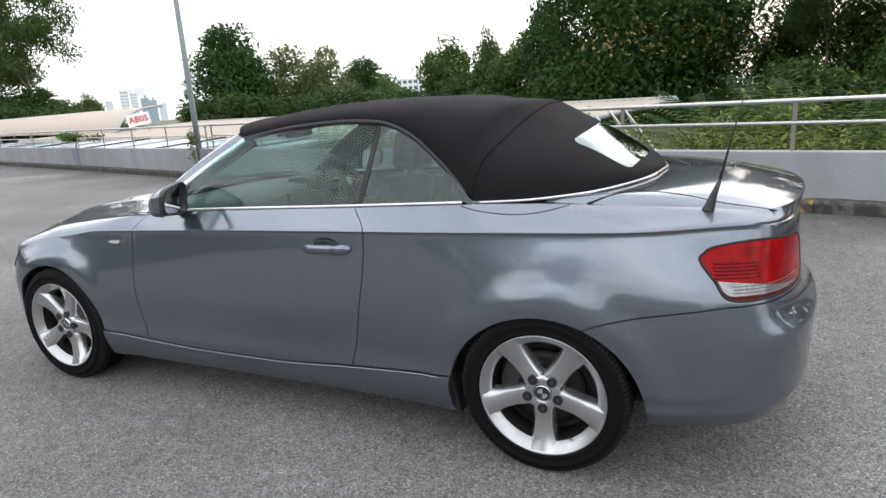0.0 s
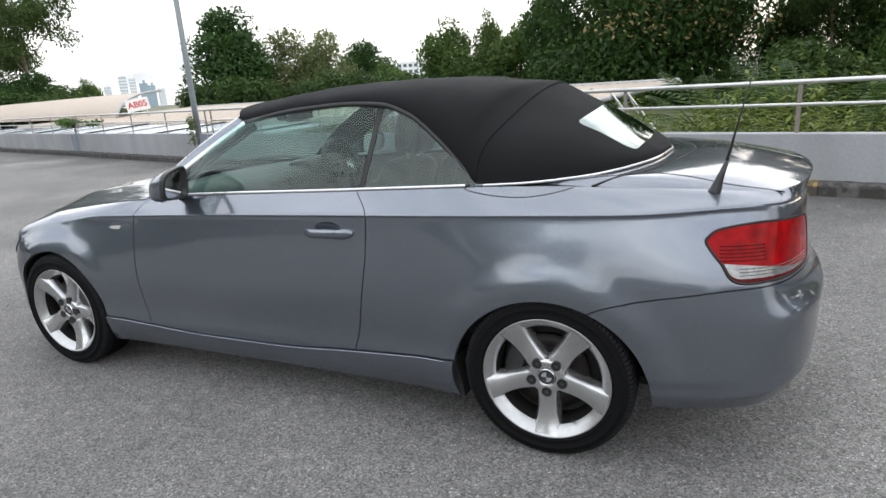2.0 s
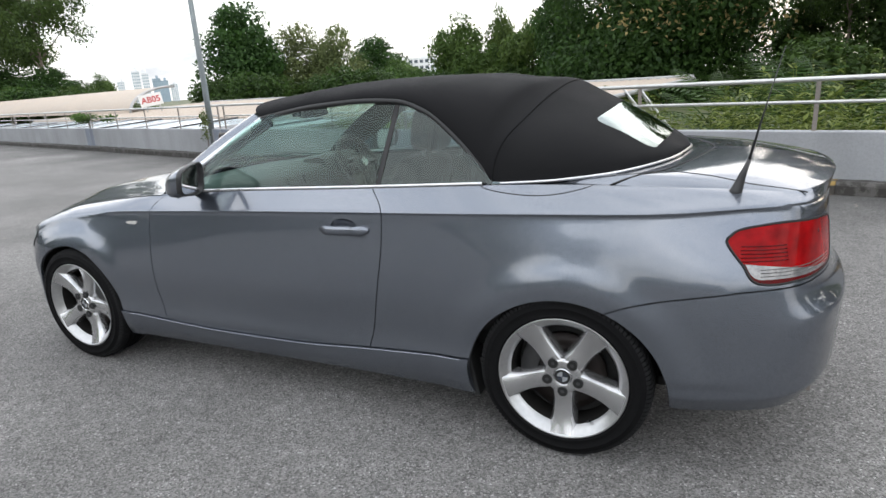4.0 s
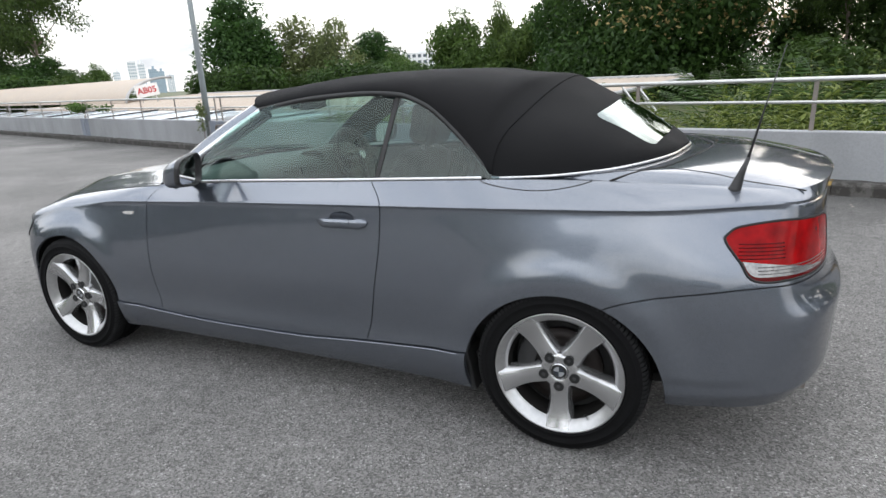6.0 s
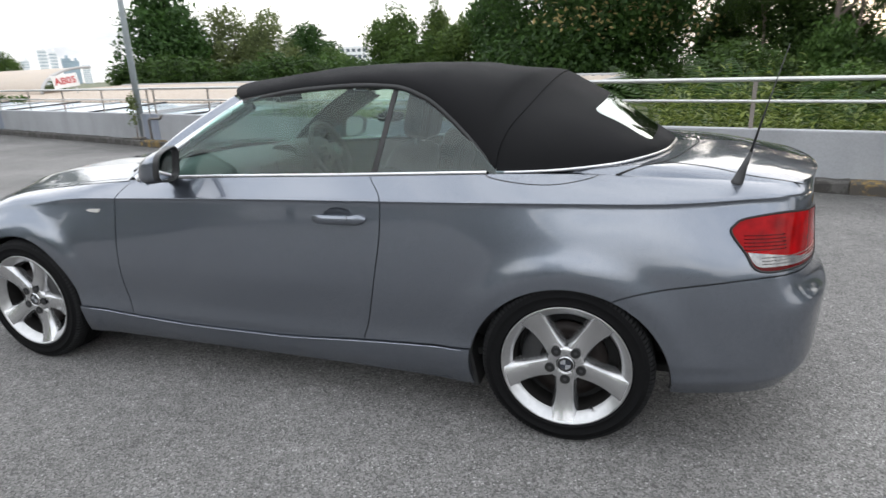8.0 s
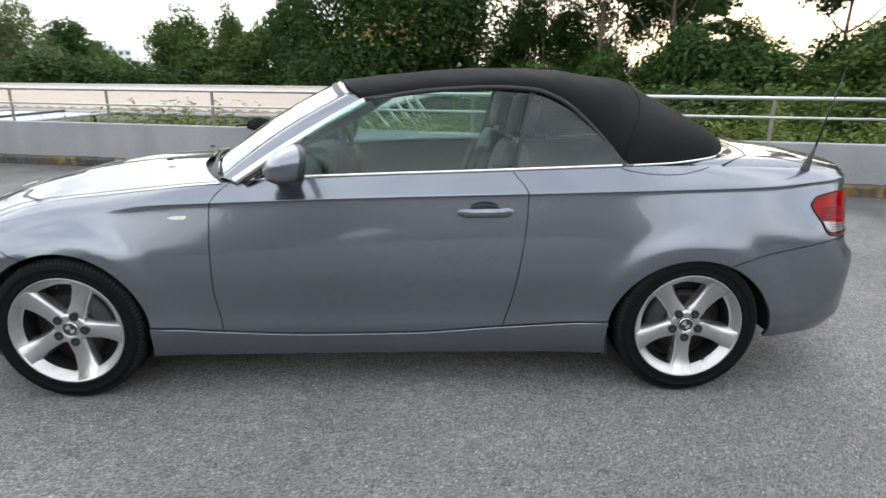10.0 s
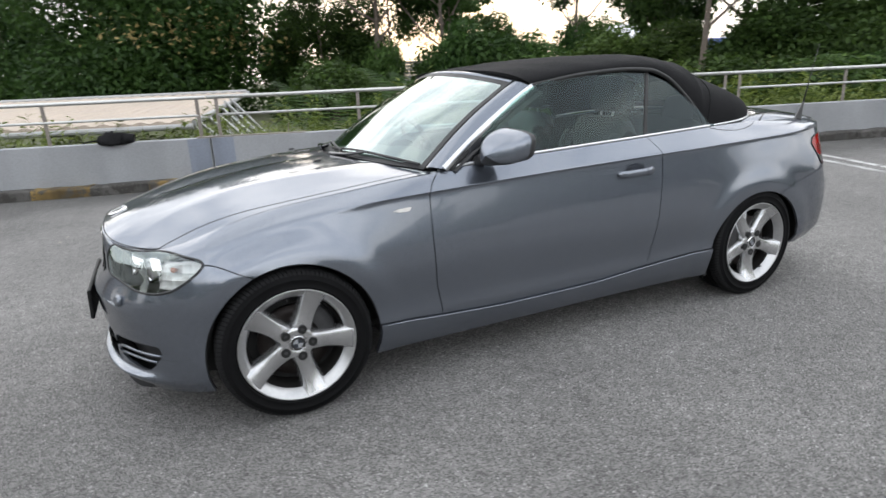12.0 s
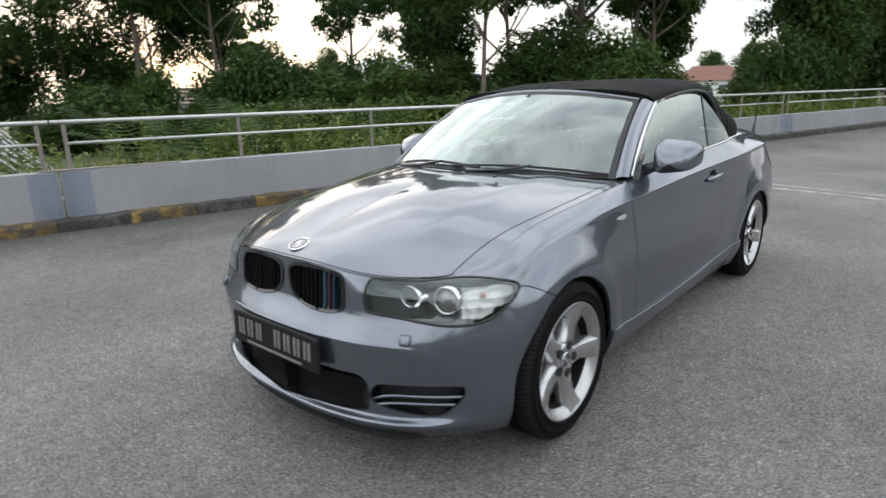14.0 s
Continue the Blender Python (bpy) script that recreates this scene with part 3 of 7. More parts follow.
def belt(k, v):
    """The body's skin below hood, belt line and deck: k round the outline, v up from 0 to 9."""
    k, v = np.broadcast_arrays(np.asarray(k, float), np.asarray(v, float))
    x, y = _ox(k), _oy(k)
    e = 1e-3
    tx, ty = _ox(k + e) - _ox(k - e), _oy(k + e) - _oy(k - e)
    ln = np.hypot(tx, ty) + 1e-12
    nx, ny = -ty / ln, tx / ln           # outward
    wf, wr = 1 - sstep(2.6, 5.6, k), sstep(15.0, 17.2, k)
    ws = 1 - wf - wr
    crisp = ws * sstep(7.2, 8.4, k)
    soft = ws * (1 - sstep(6.9, 8.4, k))          # the front wing has a round shoulder instead of the crease
    zb, zc, zt = Z_BOT(k), Z_CREASE(k) + 0.006 * ws, Z_TOP(k)
    zl = [zb, zb + 0.065 + 0.005 * wr, zb * 0.35 + 0.27 - 0.068 * wf + 0.03 * wr, 0.405 + 0.122 * wf + 0.205 * wr, 0.555 - 0.014 * wf + 0.070 * wr, 0.645 - 0.010 * wf + 0.04 * wr, np.maximum(zc - 0.006 - 0.006 * crisp - 0.040 * soft, 0.66 + 0.04 * wr), zc - 0.012 * soft, zc + np.minimum(0.008, (zt - zc) * 0.2) + 0.003 * soft, zt]
    haunch = np.where(k < 10.5, np.clip(y - 0.848, 0, 0.03), 0.022 * sstep(11.6, 13.2, k) + 0.028 * sstep(13.8, 15.3, k)) * ws
    zl[5] = zl[5] + 0.055 * ws * sstep(11.6, 13.2, k)
    lift = [0, 0, 0, 0, 0.0, 0.12, 1.2, 1.2, 1.2]
    under = [0, 0, 0, 0, 0, 0, 0.0005, -0.0035, -0.0035]        # the crease stands proud of the door below it
    din = [crisp * under[i] + haunch * lift[i] + ws * IN_SIDE[i] + wf * IN_NOSE[i] + wr * IN_TAIL[i] for i in range(9)] + [IN_TOP(k)]
    din[6], din[7], din[8] = din[6] - 0.004 * soft, din[7] + 0.010 * soft, din[8] + 0.032 * soft
    din[1] = din[1] + 0.020 * wf * sstep(3.2, 4.8, k)     # the chin lip dies away towards the arch
    tail = ws * sstep(12.5, 13.3, k)
    din[0], din[2] = din[0] - 0.002 * tail, din[2] + 0.001 * tail
    din[1], din[3] = din[1] - 0.012 * tail, din[3] - 0.009 * tail
    nose = 0.018 * (1 - sstep(0.4, 2.3, k))               # the grille stands back behind the bumper's shelf
    for lv in range(5, 10):
        din[lv] = din[lv] + nose
    i = np.clip(np.floor(v).astype(int), 0, 8)
    t = v - i
    Zl, Dl = np.stack(zl), np.stack(din)

    def hermite(Q):
        def at(j):
            return np.take_along_axis(Q, np.clip(j, 0, 9)[None], 0)[0]
        def slope(j):
            a, b = at(j) - at(j - 1), at(j + 1) - at(j)
            a, b = np.where(j == 0, b, a), np.where(j == 9, a, b)
            return np.where(a * b > 0, 2 * a * b / (a + b + 1e-12 * np.sign(a + b)), 0)
        m0, m1 = slope(i), slope(i + 1)
        return at(i) * (2 * t**3 - 3 * t**2 + 1) + m0 * (t**3 - 2 * t**2 + t) + at(i + 1) * (3 * t**2 - 2 * t**3) + m1 * (t**3 - t**2)
    d, z = hermite(Dl), hermite(Zl)
    # the shoulder rolls over into bonnet and deck
    roll = np.clip(1 - sstep(8.7, 9.4, k) + sstep(12.6, 13.6, k) * (1 - sstep(15.5, 17.0, k)), 0, 1)
    a8, b8 = Zl[8] - Zl[7], Zl[9] - Zl[8]
    m8, m9 = 2 * a8 * b8 / (a8 + b8 + 1e-12), 0.17 * (Dl[9] - Dl[8])
    zr = Zl[8] * (2 * t**3 - 3 * t**2 + 1) + m8 * (t**3 - 2 * t**2 + t) + Zl[9] * (3 * t**2 - 2 * t**3) + m9 * (t**3 - t**2)
    z = np.where(i == 8, z * (1 - roll) + zr * roll, z)
    # flares swell round the wheel arches
    ra = np.hypot((x + ARCH_X) / 0.350, (z - 0.315) / 0.358)
    rb = np.hypot((x - 1.30) / 0.366, (z - 0.293) / 0.346)
    d = d - ws * sum(0.011 * (1 - sstep(1.11, 1.42, r)) - 0.002 * (1 - sstep(1.0, 1.11, r)) for r in (ra, rb))
    return np.stack([x - nx * d, -(y - ny * d), z], -1)


def grid_mesh(fn, us, vs, extra=True, flip=False):
    """V (x, y, z, u, v) and faces of a surface."""
    U, W = np.meshgrid(us, vs, indexing="ij")
    P = fn(U, W)
    V = np.concatenate([P, U[..., None], W[..., None]], -1).reshape(-1, 5)
    m = len(vs)
    F = []
    for i in range(len(us) - 1):
        for j in range(m - 1):
            q = (i * m + j, (i + 1) * m + j, (i + 1) * m + j + 1, i * m + j + 1)
            F.append(q[::-1] if flip else q)
    return V, F


def clip(mesh, f):
    """The part of a mesh where f of its vertices is positive, cut exactly along f = 0."""
    V, F = mesh
    val = f(V)
    out_v, out_f, keep, cut = [], [], {}, {}

    def vert(i):
        if i not in keep:
            keep[i] = len(out_v)
            out_v.append(V[i])
        return keep[i]

    def edge(i, j):
        key = (min(i, j), max(i, j))
        if key not in cut:
            a, b = key
            t = val[a] / (val[a] - val[b])
            cut[key] = len(out_v)
            out_v.append(V[a] + t * (V[b] - V[a]))
        return cut[key]
    pos = val > 0
    for g in F:
        n_in = sum(pos[i] for i in g)
        if n_in == 0:
            continue
        if n_in == len(g):
            out_f.append(tuple(vert(i) for i in g))
            continue
        poly = []
        for a, i in enumerate(g):
            j = g[(a + 1) % len(g)]
            if pos[i]:
                poly.append(vert(i))
            if pos[i] != pos[j]:
                poly.append(edge(i, j))
        if len(poly) >= 3:
            out_f.append(tuple(poly))
    return np.array(out_v).reshape(-1, V.shape[1]), out_f


def normals(V, F):
    N = np.zeros((len(V), 3))
    for g in F:
        p = V[list(g), :3]
        n = np.zeros(3)
        for a in range(1, len(g) - 1):
            n += np.cross(p[a] - p[0], p[a + 1] - p[0])
        N[list(g)] += n
    return N / (np.linalg.norm(N, axis=1)[:, None] + 1e-12)


def skin(name, mesh, material, parent, label="", rim=0.010, lift=0.0, mirror=False, smooth=True):
    """A panel with folded-in edges."""
    V, F = mesh
    if not len(F):
        return None
    N = normals(V, F)
    P = V[:, :3] + N * lift
    count = {}
    for g in F:
        for a, i in enumerate(g):
            j = g[(a + 1) % len(g)]
            count[(i, j)] = True
    border = [(i, j) for (i, j) in count if (j, i) not in count]
    verts = [tuple(p) for p in P]
    faces = [tuple(g) for g in F]
    if rim:
        idx = {}
        for i in {i for e in border for i in e}:
            idx[i] = len(verts)
            verts.append(tuple(P[i]))
            verts.append(tuple(P[i] - N[i] * rim))
        for i, j in border:
            faces.append((idx[j], idx[i], idx[i] + 1, idx[j] + 1))
    if mirror:
        verts = [(x, -y, z) for x, y, z in verts]
        faces = [g[::-1] for g in faces]
    return part(name, (verts, faces), material, parent, label, smooth)


# cut lines of the flank
G = 0.0022
DOOR_F = pch([0.2, 0.33, 0.49, 0.69, 0.86, 0.905, 0.99], [-0.716, -0.716, -0.738, -0.742, -0.737, -0.712, -0.60])
DOOR_R = pch([0.2, 0.339, 0.418, 0.604, 0.811, 0.905, 1.01], [0.46, 0.483, 0.509, 0.547, 0.575, 0.578, 0.505])
Z_SILL = pch([-1.1, -0.99, -0.72, -0.32, 0.06, 0.48, 0.93, 1.05], [0.35, 0.345, 0.325, 0.308, 0.31, 0.337, 0.361, 0.365])
Z_RB = pch([1.4, 1.516, 1.75, 1.92, 2.3], [0.585, 0.637, 0.688, 0.712, 0.72])
Z_FB = pch([-2.2, -1.99, -1.965, -1.72, -1.662, -1.523, -1.3], [1.2, 1.2, 0.70, 0.705, 0.712, 0.655, 0.55])


def arch_front(V):
    return ((V[:, 0] + ARCH_X) / 0.350) ** 2 + ((V[:, 2] - 0.315) / 0.358) ** 2 - 1


def arch_rear(V):
    return ((V[:, 0] - 1.30) / 0.366) ** 2 + ((V[:, 2] - 0.293) / 0.346) ** 2 - 1


def outline(poly):
    """Closed smooth line through the given corners."""
    P = np.array(poly, float)
    n = len(P)
    fine = []
    for a in range(n):
        p0, p1, p2, p3 = P[a - 1], P[a], P[(a + 1) % n], P[(a + 2) % n]
        for t in np.linspace(0, 1, 6)[:-1]:
            fine.append(0.5 * ((2 * p1) + (p2 - p0) * t + (2 * p0 - 5 * p1 + 4 * p2 - p3) * t * t + (3 * p1 - p0 - 3 * p2 + p3) * t**3))
    return np.array(fine)


def poly_sdf(poly, i, j):
    """Signed distance, positive inside, to a closed outline smoothed through the given corners in coordinates i, j."""
    Q = outline(poly)

    def f(V):
        X = V[:, [i, j]]
        best = np.full(len(X), 1e9)
        inside = np.zeros(len(X), bool)
        for a in range(len(Q)):
            p, q = Q[a], Q[(a + 1) % len(Q)]
            d = q - p
            t = np.clip(((X - p) @ d) / (d @ d + 1e-12), 0, 1)
            best = np.minimum(best, np.hypot(*(X - p - t[:, None] * d).T))
            cond = (p[1] > X[:, 1]) != (q[1] > X[:, 1])
            with np.errstate(divide="ignore", invalid="ignore"):
                xi = p[0] + (X[:, 1] - p[1]) * d[0] / (d[1] if d[1] else 1e-12)
            inside ^= cond & (X[:, 0] < xi)
        return np.where(inside, best, -best)
    return f


def neg(f):
    return lambda V: -f(V)


def less(f, g):
    return lambda V: f(V) - g


# ---- the car: body ----
car = thing("convertible_car", "silver-grey metallic two-door convertible with closed black soft top", "car")
RIDE = Vector((0.028, 0.0, -0.017))          # the body's place over its wheels
car.matrix_basis = Matrix.Translation(RIDE)
KU = np.concatenate([np.linspace(0, 5, 90), np.linspace(5, 15, 280)[1:], np.linspace(15, 20, 80)[1:]])
VU = np.concatenate([np.linspace(0, 6, 55), np.linspace(6, 8, 16)[1:], np.linspace(8, 9, 9)[1:]])
BELT = grid_mesh(belt, KU, VU)


def on_belt(k, z):
    """Place and outward normal of the skin (left flank) at outline number k and height z."""
    vs = np.linspace(0, 9, 400)
    P = belt(np.full(400, float(k)), vs)
    v = float(np.interp(z, np.maximum.accumulate(P[:, 2]), vs))
    p = belt(k, v)
    du = belt(k + 0.01, v) - belt(k - 0.01, v)
    dv = belt(k, min(v + 0.05, 9)) - belt(k, max(v - 0.05, 0))
    n = np.cross(du, dv)
    return Vector(p), Vector(n / np.linalg.norm(n))


def outward(p, n, up=(0, 0, 1)):
    """Pose at p with local -y along n (the outward side) and z as near up as can be."""
    y = -n.normalized()
    x = y.cross(Vector(up)).normalized()
    z = x.cross(y)
    return Matrix((( x.x, y.x, z.x, p.x), (x.y, y.y, z.y, p.y), (x.z, y.z, z.z, p.z), (0, 0, 0, 1)))


HEAD_LINE = [(2.22, 0.745), (2.12, 0.70), (2.12, 0.655), (2.26, 0.634), (2.9, 0.624), (3.75, 0.608), (4.37, 0.617), (4.82, 0.657), (5.16, 0.719), (4.67, 0.748), (4.07, 0.751), (3.2, 0.741), (2.6, 0.743)]
HEAD = poly_sdf(HEAD_LINE, 3, 2)
TAIL_LINE = [(14.93, 0.852), (14.98, 0.876), (15.2, 0.897), (16.0, 0.912), (17.2, 0.905), (17.85, 0.885), (17.95, 0.82), (17.8, 0.745), (17.2, 0.731), (16.3, 0.732), (15.4, 0.733), (15.15, 0.79)]
TAIL = poly_sdf(TAIL_LINE, 3, 2)
KIDNEY = poly_sdf([(-0.022, 0.738), (-0.06, 0.760), (-0.16, 0.766), (-0.25, 0.761), (-0.312, 0.744), (-0.324, 0.68), (-0.312, 0.622), (-0.22, 0.604), (-0.11, 0.611), (-0.042, 0.64), (-0.019, 0.69)], 1, 2)
MOUTH = poly_sdf([(0.4, 0.41), (-0.30, 0.41), (-0.41, 0.402), (-0.432, 0.36), (-0.425, 0.295), (-0.40, 0.268), (-0.2, 0.256), (0.4, 0.252)], 1, 2)
VENT = poly_sdf([(2.35, 0.375), (2.7, 0.387), (3.9, 0.392), (4.04, 0.372), (3.88, 0.325), (3.52, 0.280), (2.9, 0.283), (2.45, 0.30), (2.2, 0.325)], 3, 2)


def front_only(f):
    return lambda V: np.where(V[:, 0] < -1.4, f(V), -1.0)


def rear_only(f):
    return lambda V: np.where(V[:, 0] > 1.4, f(V), -1.0)


HEADf, KIDf, MOUf, VENf, TAIf = front_only(HEAD), front_only(KIDNEY), front_only(MOUTH), front_only(VENT), rear_only(TAIL)


def handle_hole(V):
    """Negative inside the oval hollow behind the door handle."""
    return ((V[:, 0] - 0.395) / 0.068) ** 2 + ((V[:, 2] - 0.846) / np.where(V[:, 2] > 0.846, 0.037, 0.033)) ** 2 - 1


def body_panels():
    base = clip(clip(BELT, arch_front), arch_rear)
    sill_f = lambda V: Z_SILL(V[:, 0]) - V[:, 2]
    bf = lambda V: Z_FB(V[:, 0]) - V[:, 2]
    rb = lambda V: np.where(V[:, 0] > 1.25, Z_RB(V[:, 0]) - V[:, 2], -1.0)
    mid = lambda V: np.minimum(V[:, 0] + 1.337, 1.30 - V[:, 0])
    out = {}
    m = clip(base, less(mid, 0))
    out["sill"] = clip(m, less(sill_f, G))
    up = clip(m, less(neg(sill_f), G))
    fen_b = clip(up, lambda V: DOOR_F(V[:, 2]) - V[:, 0] - G)
    rest = clip(up, lambda V: V[:, 0] - DOOR_F(V[:, 2]) - G)
    out["door_skin"] = clip(clip(rest, lambda V: DOOR_R(V[:, 2]) - V[:, 0] - G), handle_hole)
    qua_f = clip(rest, lambda V: V[:, 0] - DOOR_R(V[:, 2]) - G)
    front = clip(base, lambda V: -1.337 - V[:, 0])
    bump = clip(front, less(bf, G))
    for hole in (HEADf, KIDf, MOUf, VENf):
        bump = clip(bump, lambda V: -hole(V) - G)
    out["front_bumper"] = bump
    fen = clip(clip(front, less(neg(bf), G)), lambda V: -HEADf(V) - G)
    out["fender"] = merge2(fen, fen_b)
    rear = clip(base, lambda V: V[:, 0] - 1.30)
    rbp = clip(rear, less(rb, G))
    out["rear_bumper"] = clip(rbp, lambda V: -TAIf(V) - G)
    qua = clip(clip(rear, less(neg(rb), G)), lambda V: -TAIf(V) - G)
    lid_f = lambda V: np.where(V[:, 0] > 1.9, V[:, 1] + 0.60 - 0.25 * (V[:, 2] - 0.9), -1.0)
    out["boot_back"] = clip(qua, less(lid_f, G))
    out["quarter_panel"] = merge2(clip(qua, less(neg(lid_f), G)), qua_f)
    return out


def merge2(a, b):
    """Two cut pieces joined, their common border welded."""
    V = np.concatenate([a[0], b[0]])
    F = list(a[1]) + [tuple(i + len(a[0]) for i in g) for g in b[1]]
    key, remap, keep = {}, np.zeros(len(V), int), []
    for i, p in enumerate(np.round(V[:, :3] / 5e-5).astype(int)):
        t = tuple(p)
        if t not in key:
            key[t] = len(keep)
            keep.append(i)
        remap[i] = key[t]
    return V[keep], [tuple(dict.fromkeys(int(remap[i]) for i in g)) for g in F if len(set(int(remap[i]) for i in g)) > 2]


PANELS = body_panels()
PANEL_LABEL = {"sill": "painted side sill", "door_skin": "", "front_bumper": "painted bumper with intakes", "fender": "", "rear_bumper": "", "boot_back": "", "quarter_panel": ""}
door_ob = {}
STRIPES = [mat("grille_stripe_light_blue", (0.012, 0.055, 0.09), 0.45), mat("grille_stripe_dark", (0.045, 0.010, 0.013), 0.45), mat("grille_stripe_blue", (0.010, 0.032, 0.065), 0.45)]
for pname, mesh in PANELS.items():
    for mir in (False, True):
        ob = skin(pname if pname != "door_skin" else "door", mesh, M_PAINT, car, PANEL_LABEL[pname], mirror=mir, lift=0.010 if pname == "sill" else 0.0, rim=0.022 if pname == "sill" else 0.010)
        if pname == "door_skin":
            door_ob[mir] = ob

# rounded upper edge of the sills, which catches the sky
for mir in (False, True):
    bead = []
    for x in np.linspace(-0.985, 0.905, 48):
        q, n_ = on_belt(float(np.interp(x, _ox(KU[80:400]), KU[80:400])), float(Z_SILL(x)) - 0.0065)
        bead.append(q + n_ * 0.0075)
    part("sill_edge", ([(v[0], -v[1] if mir else v[1], v[2]) for v in tube(bead, 0.0044, 8)[0]], tube(bead, 0.0044, 8)[1]), M_PAINT, car, "", True)

# dark inner shell behind the gaps
liner = clip(clip(BELT, lambda V: arch_front(V) + 0.02), lambda V: arch_rear(V) + 0.02)
liner = clip(liner, handle_hole)
for hole in (HEADf, KIDf, MOUf, VENf, TAIf):
    liner = clip(liner, lambda V: -hole(V) - 0.003)
for mir in (False, True):
    skin("inner_shell", liner, M_LINER, car, rim=0, lift=-0.012, mirror=mir)
    for near, far, high in ((-1, 5.4, 8.5), (14.7, 21, 6.0)):
        deep = clip(BELT, lambda V: np.where((V[:, 3] > near) & (V[:, 3] < far) & (V[:, 4] < high), 1.0, -1.0))
        skin("inner_shell", deep, M_LINER, car, rim=0, lift=-0.10, mirror=mir)


def ring_top(k):
    return belt(k, np.full(np.shape(k), 9.0))


# hood: Coons patch between the wings' edges, the nose edge, the cowl and the middle line
HK = 4.0
HOOD_Z = cub([-2.027, -1.96, -1.83, -1.53, -1.23, -0.95], [0.775, 0.806, 0.846, 0.915, 0.957, 0.975])


def hood(a, b):
    """a from the middle line to the wing, b from the nose to the cowl."""
    c_front, c_side = ring_top(a * HK), ring_top(HK + (9.0 - HK) * b)
    xm = -2.027 + (2.027 - 0.95) * b
    c_mid = np.stack([xm, 0 * xm, HOOD_Z(xm)], -1)
    p9 = ring_top(np.array(9.0))
    c_back = np.stack([-0.95 + (p9[0] + 0.95) * a**2, p9[1] * a, 0.975 + (p9[2] - 0.975) * a**2.2], -1)
    P00, P10 = ring_top(np.array(0.0)), ring_top(np.array(HK))
    P01, P11 = np.array([-0.95, 0, 0.975]), p9
    A, B = a[..., None], b[..., None]
    S = (1 - B) * c_front + B * c_back + (1 - A) * c_mid + A * c_side
    S -= (1 - A) * (1 - B) * P00 + A * (1 - B) * P10 + (1 - A) * B * P01 + A * B * P11
    # crown over the wings and the two ridges that run to the pillars
    S[..., 2] += 0.020 * np.sin(np.pi * np.clip(a, 0, 1)) * np.sin(np.pi * np.clip(b * 0.9 + 0.05, 0, 1))
    ridge = 0.50 + 0.12 * b
    S[..., 2] += 0.0045 * np.exp(-((a - ridge) / 0.10) ** 2) * sstep(0.05, 0.35, b)
    return S


hood_mesh = grid_mesh(hood, np.linspace(0, 1.012, 61), np.linspace(0, 1, 70))
hv, hf = hood_mesh
full = merge2((hv, hf), (hv * np.array([1, -1, 1, 1, 1]), [g[::-1] for g in hf]))
hood_ob = skin("bonnet", full, M_PAINT, car, "painted bonnet with two raised ridges", rim=0.0, lift=0.0006)
# shut lines of the bonnet: along the lamps' upper edge, then straight back to the cowl
corner, cowl_end = hood(np.array([0.945]), np.array([0.016]))[0], hood(np.array([0.972]), np.array([0.995]))[0]
aa_try = np.linspace(0.70, 1.0, 160)
seam_line = [hood(np.array([a]), np.array([0.008]))[0] for a in np.linspace(0, 0.94, 30)]
for b in np.linspace(0.016, 0.995, 44):
    row = hood(aa_try, np.full(160, b))
    want = corner[1] + (cowl_end[1] - corner[1]) * np.clip((row[:, 0] - corner[0]) / (cowl_end[0] - corner[0]), 0, 1)
    seam_line.append(row[int(np.argmin(np.abs(row[:, 1] - want)))])
for mir in (1, -1):
    part("shut_line", tube([(p[0], mir * p[1], p[2] - 0.0010) for p in seam_line], 0.0030, 6), M_LINER, hood_ob, "", True)

# soft top
B_X = [-0.115, 0.0, 0.18, 0.44, 0.60, 0.72, 0.86, 0.96, 1.005, 1.185, 1.395, 1.53, 1.62, 1.66]
B_Y = [0.640, 0.650, 0.657, 0.660, 0.662, 0.668, 0.682, 0.696, 0.705, 0.715, 0.645, 0.49, 0.27, 0.0]
B_Z = [1.285, 1.302, 1.326, 1.340, 1.332, 1.292, 1.182, 1.075, 1.020, 1.030, 1.045, 1.055, 1.062, 1.066]
C_X = [-0.235, -0.07, 0.18, 0.44, 0.62, 0.78, 0.97, 1.105, 1.18, 1.315, 1.44, 1.54, 1.62, 1.66]
BK = np.arange(14.0)
bx, by, bz, cx = pch(BK, B_X), pch(BK, B_Y), pch(BK, B_Z), pch(BK, C_X)
TOP_Z = pch([-0.235, 0.05, 0.30, 0.55, 0.80, 1.0, 1.12, 1.18, 1.28, 1.40, 1.53, 1.66], [1.366, 1.398, 1.418, 1.424, 1.416, 1.400, 1.386, 1.368, 1.318, 1.250, 1.160, 1.074])


def top_cloth(k, w):
    th = w * np.pi / 2
    p = 0.62 + 0.36 * sstep(6.5, 9.5, k)
    q = 0.80 - 0.08 * sstep(4, 8, k)
    xb, yb, zb, xc = bx(k), by(k), bz(k), cx(k)
    zc = TOP_Z(xc)
    y = yb * np.clip(np.cos(th), 0, 1) ** p
    z = zb + (zc - zb) * np.clip(np.sin(th), 0, 1) ** q
    fwd = 1 - sstep(0, 3, k)
    x = xb + (xc - xb) * ((1 - np.cos(th)) * (1 - fwd) + np.sin(th) * fwd)
    sag = 0.010 * np.sin(np.pi * np.clip((x - 0.75) / 0.5, 0, 1)) ** 2 * sstep(0.15, 0.5, w)
    wob = 0.0015 * np.sin(x * 23 + 3 * w) * np.sin(w * 9 + x * 7)
    return np.stack([x, -y, z - sag + wob], -1)


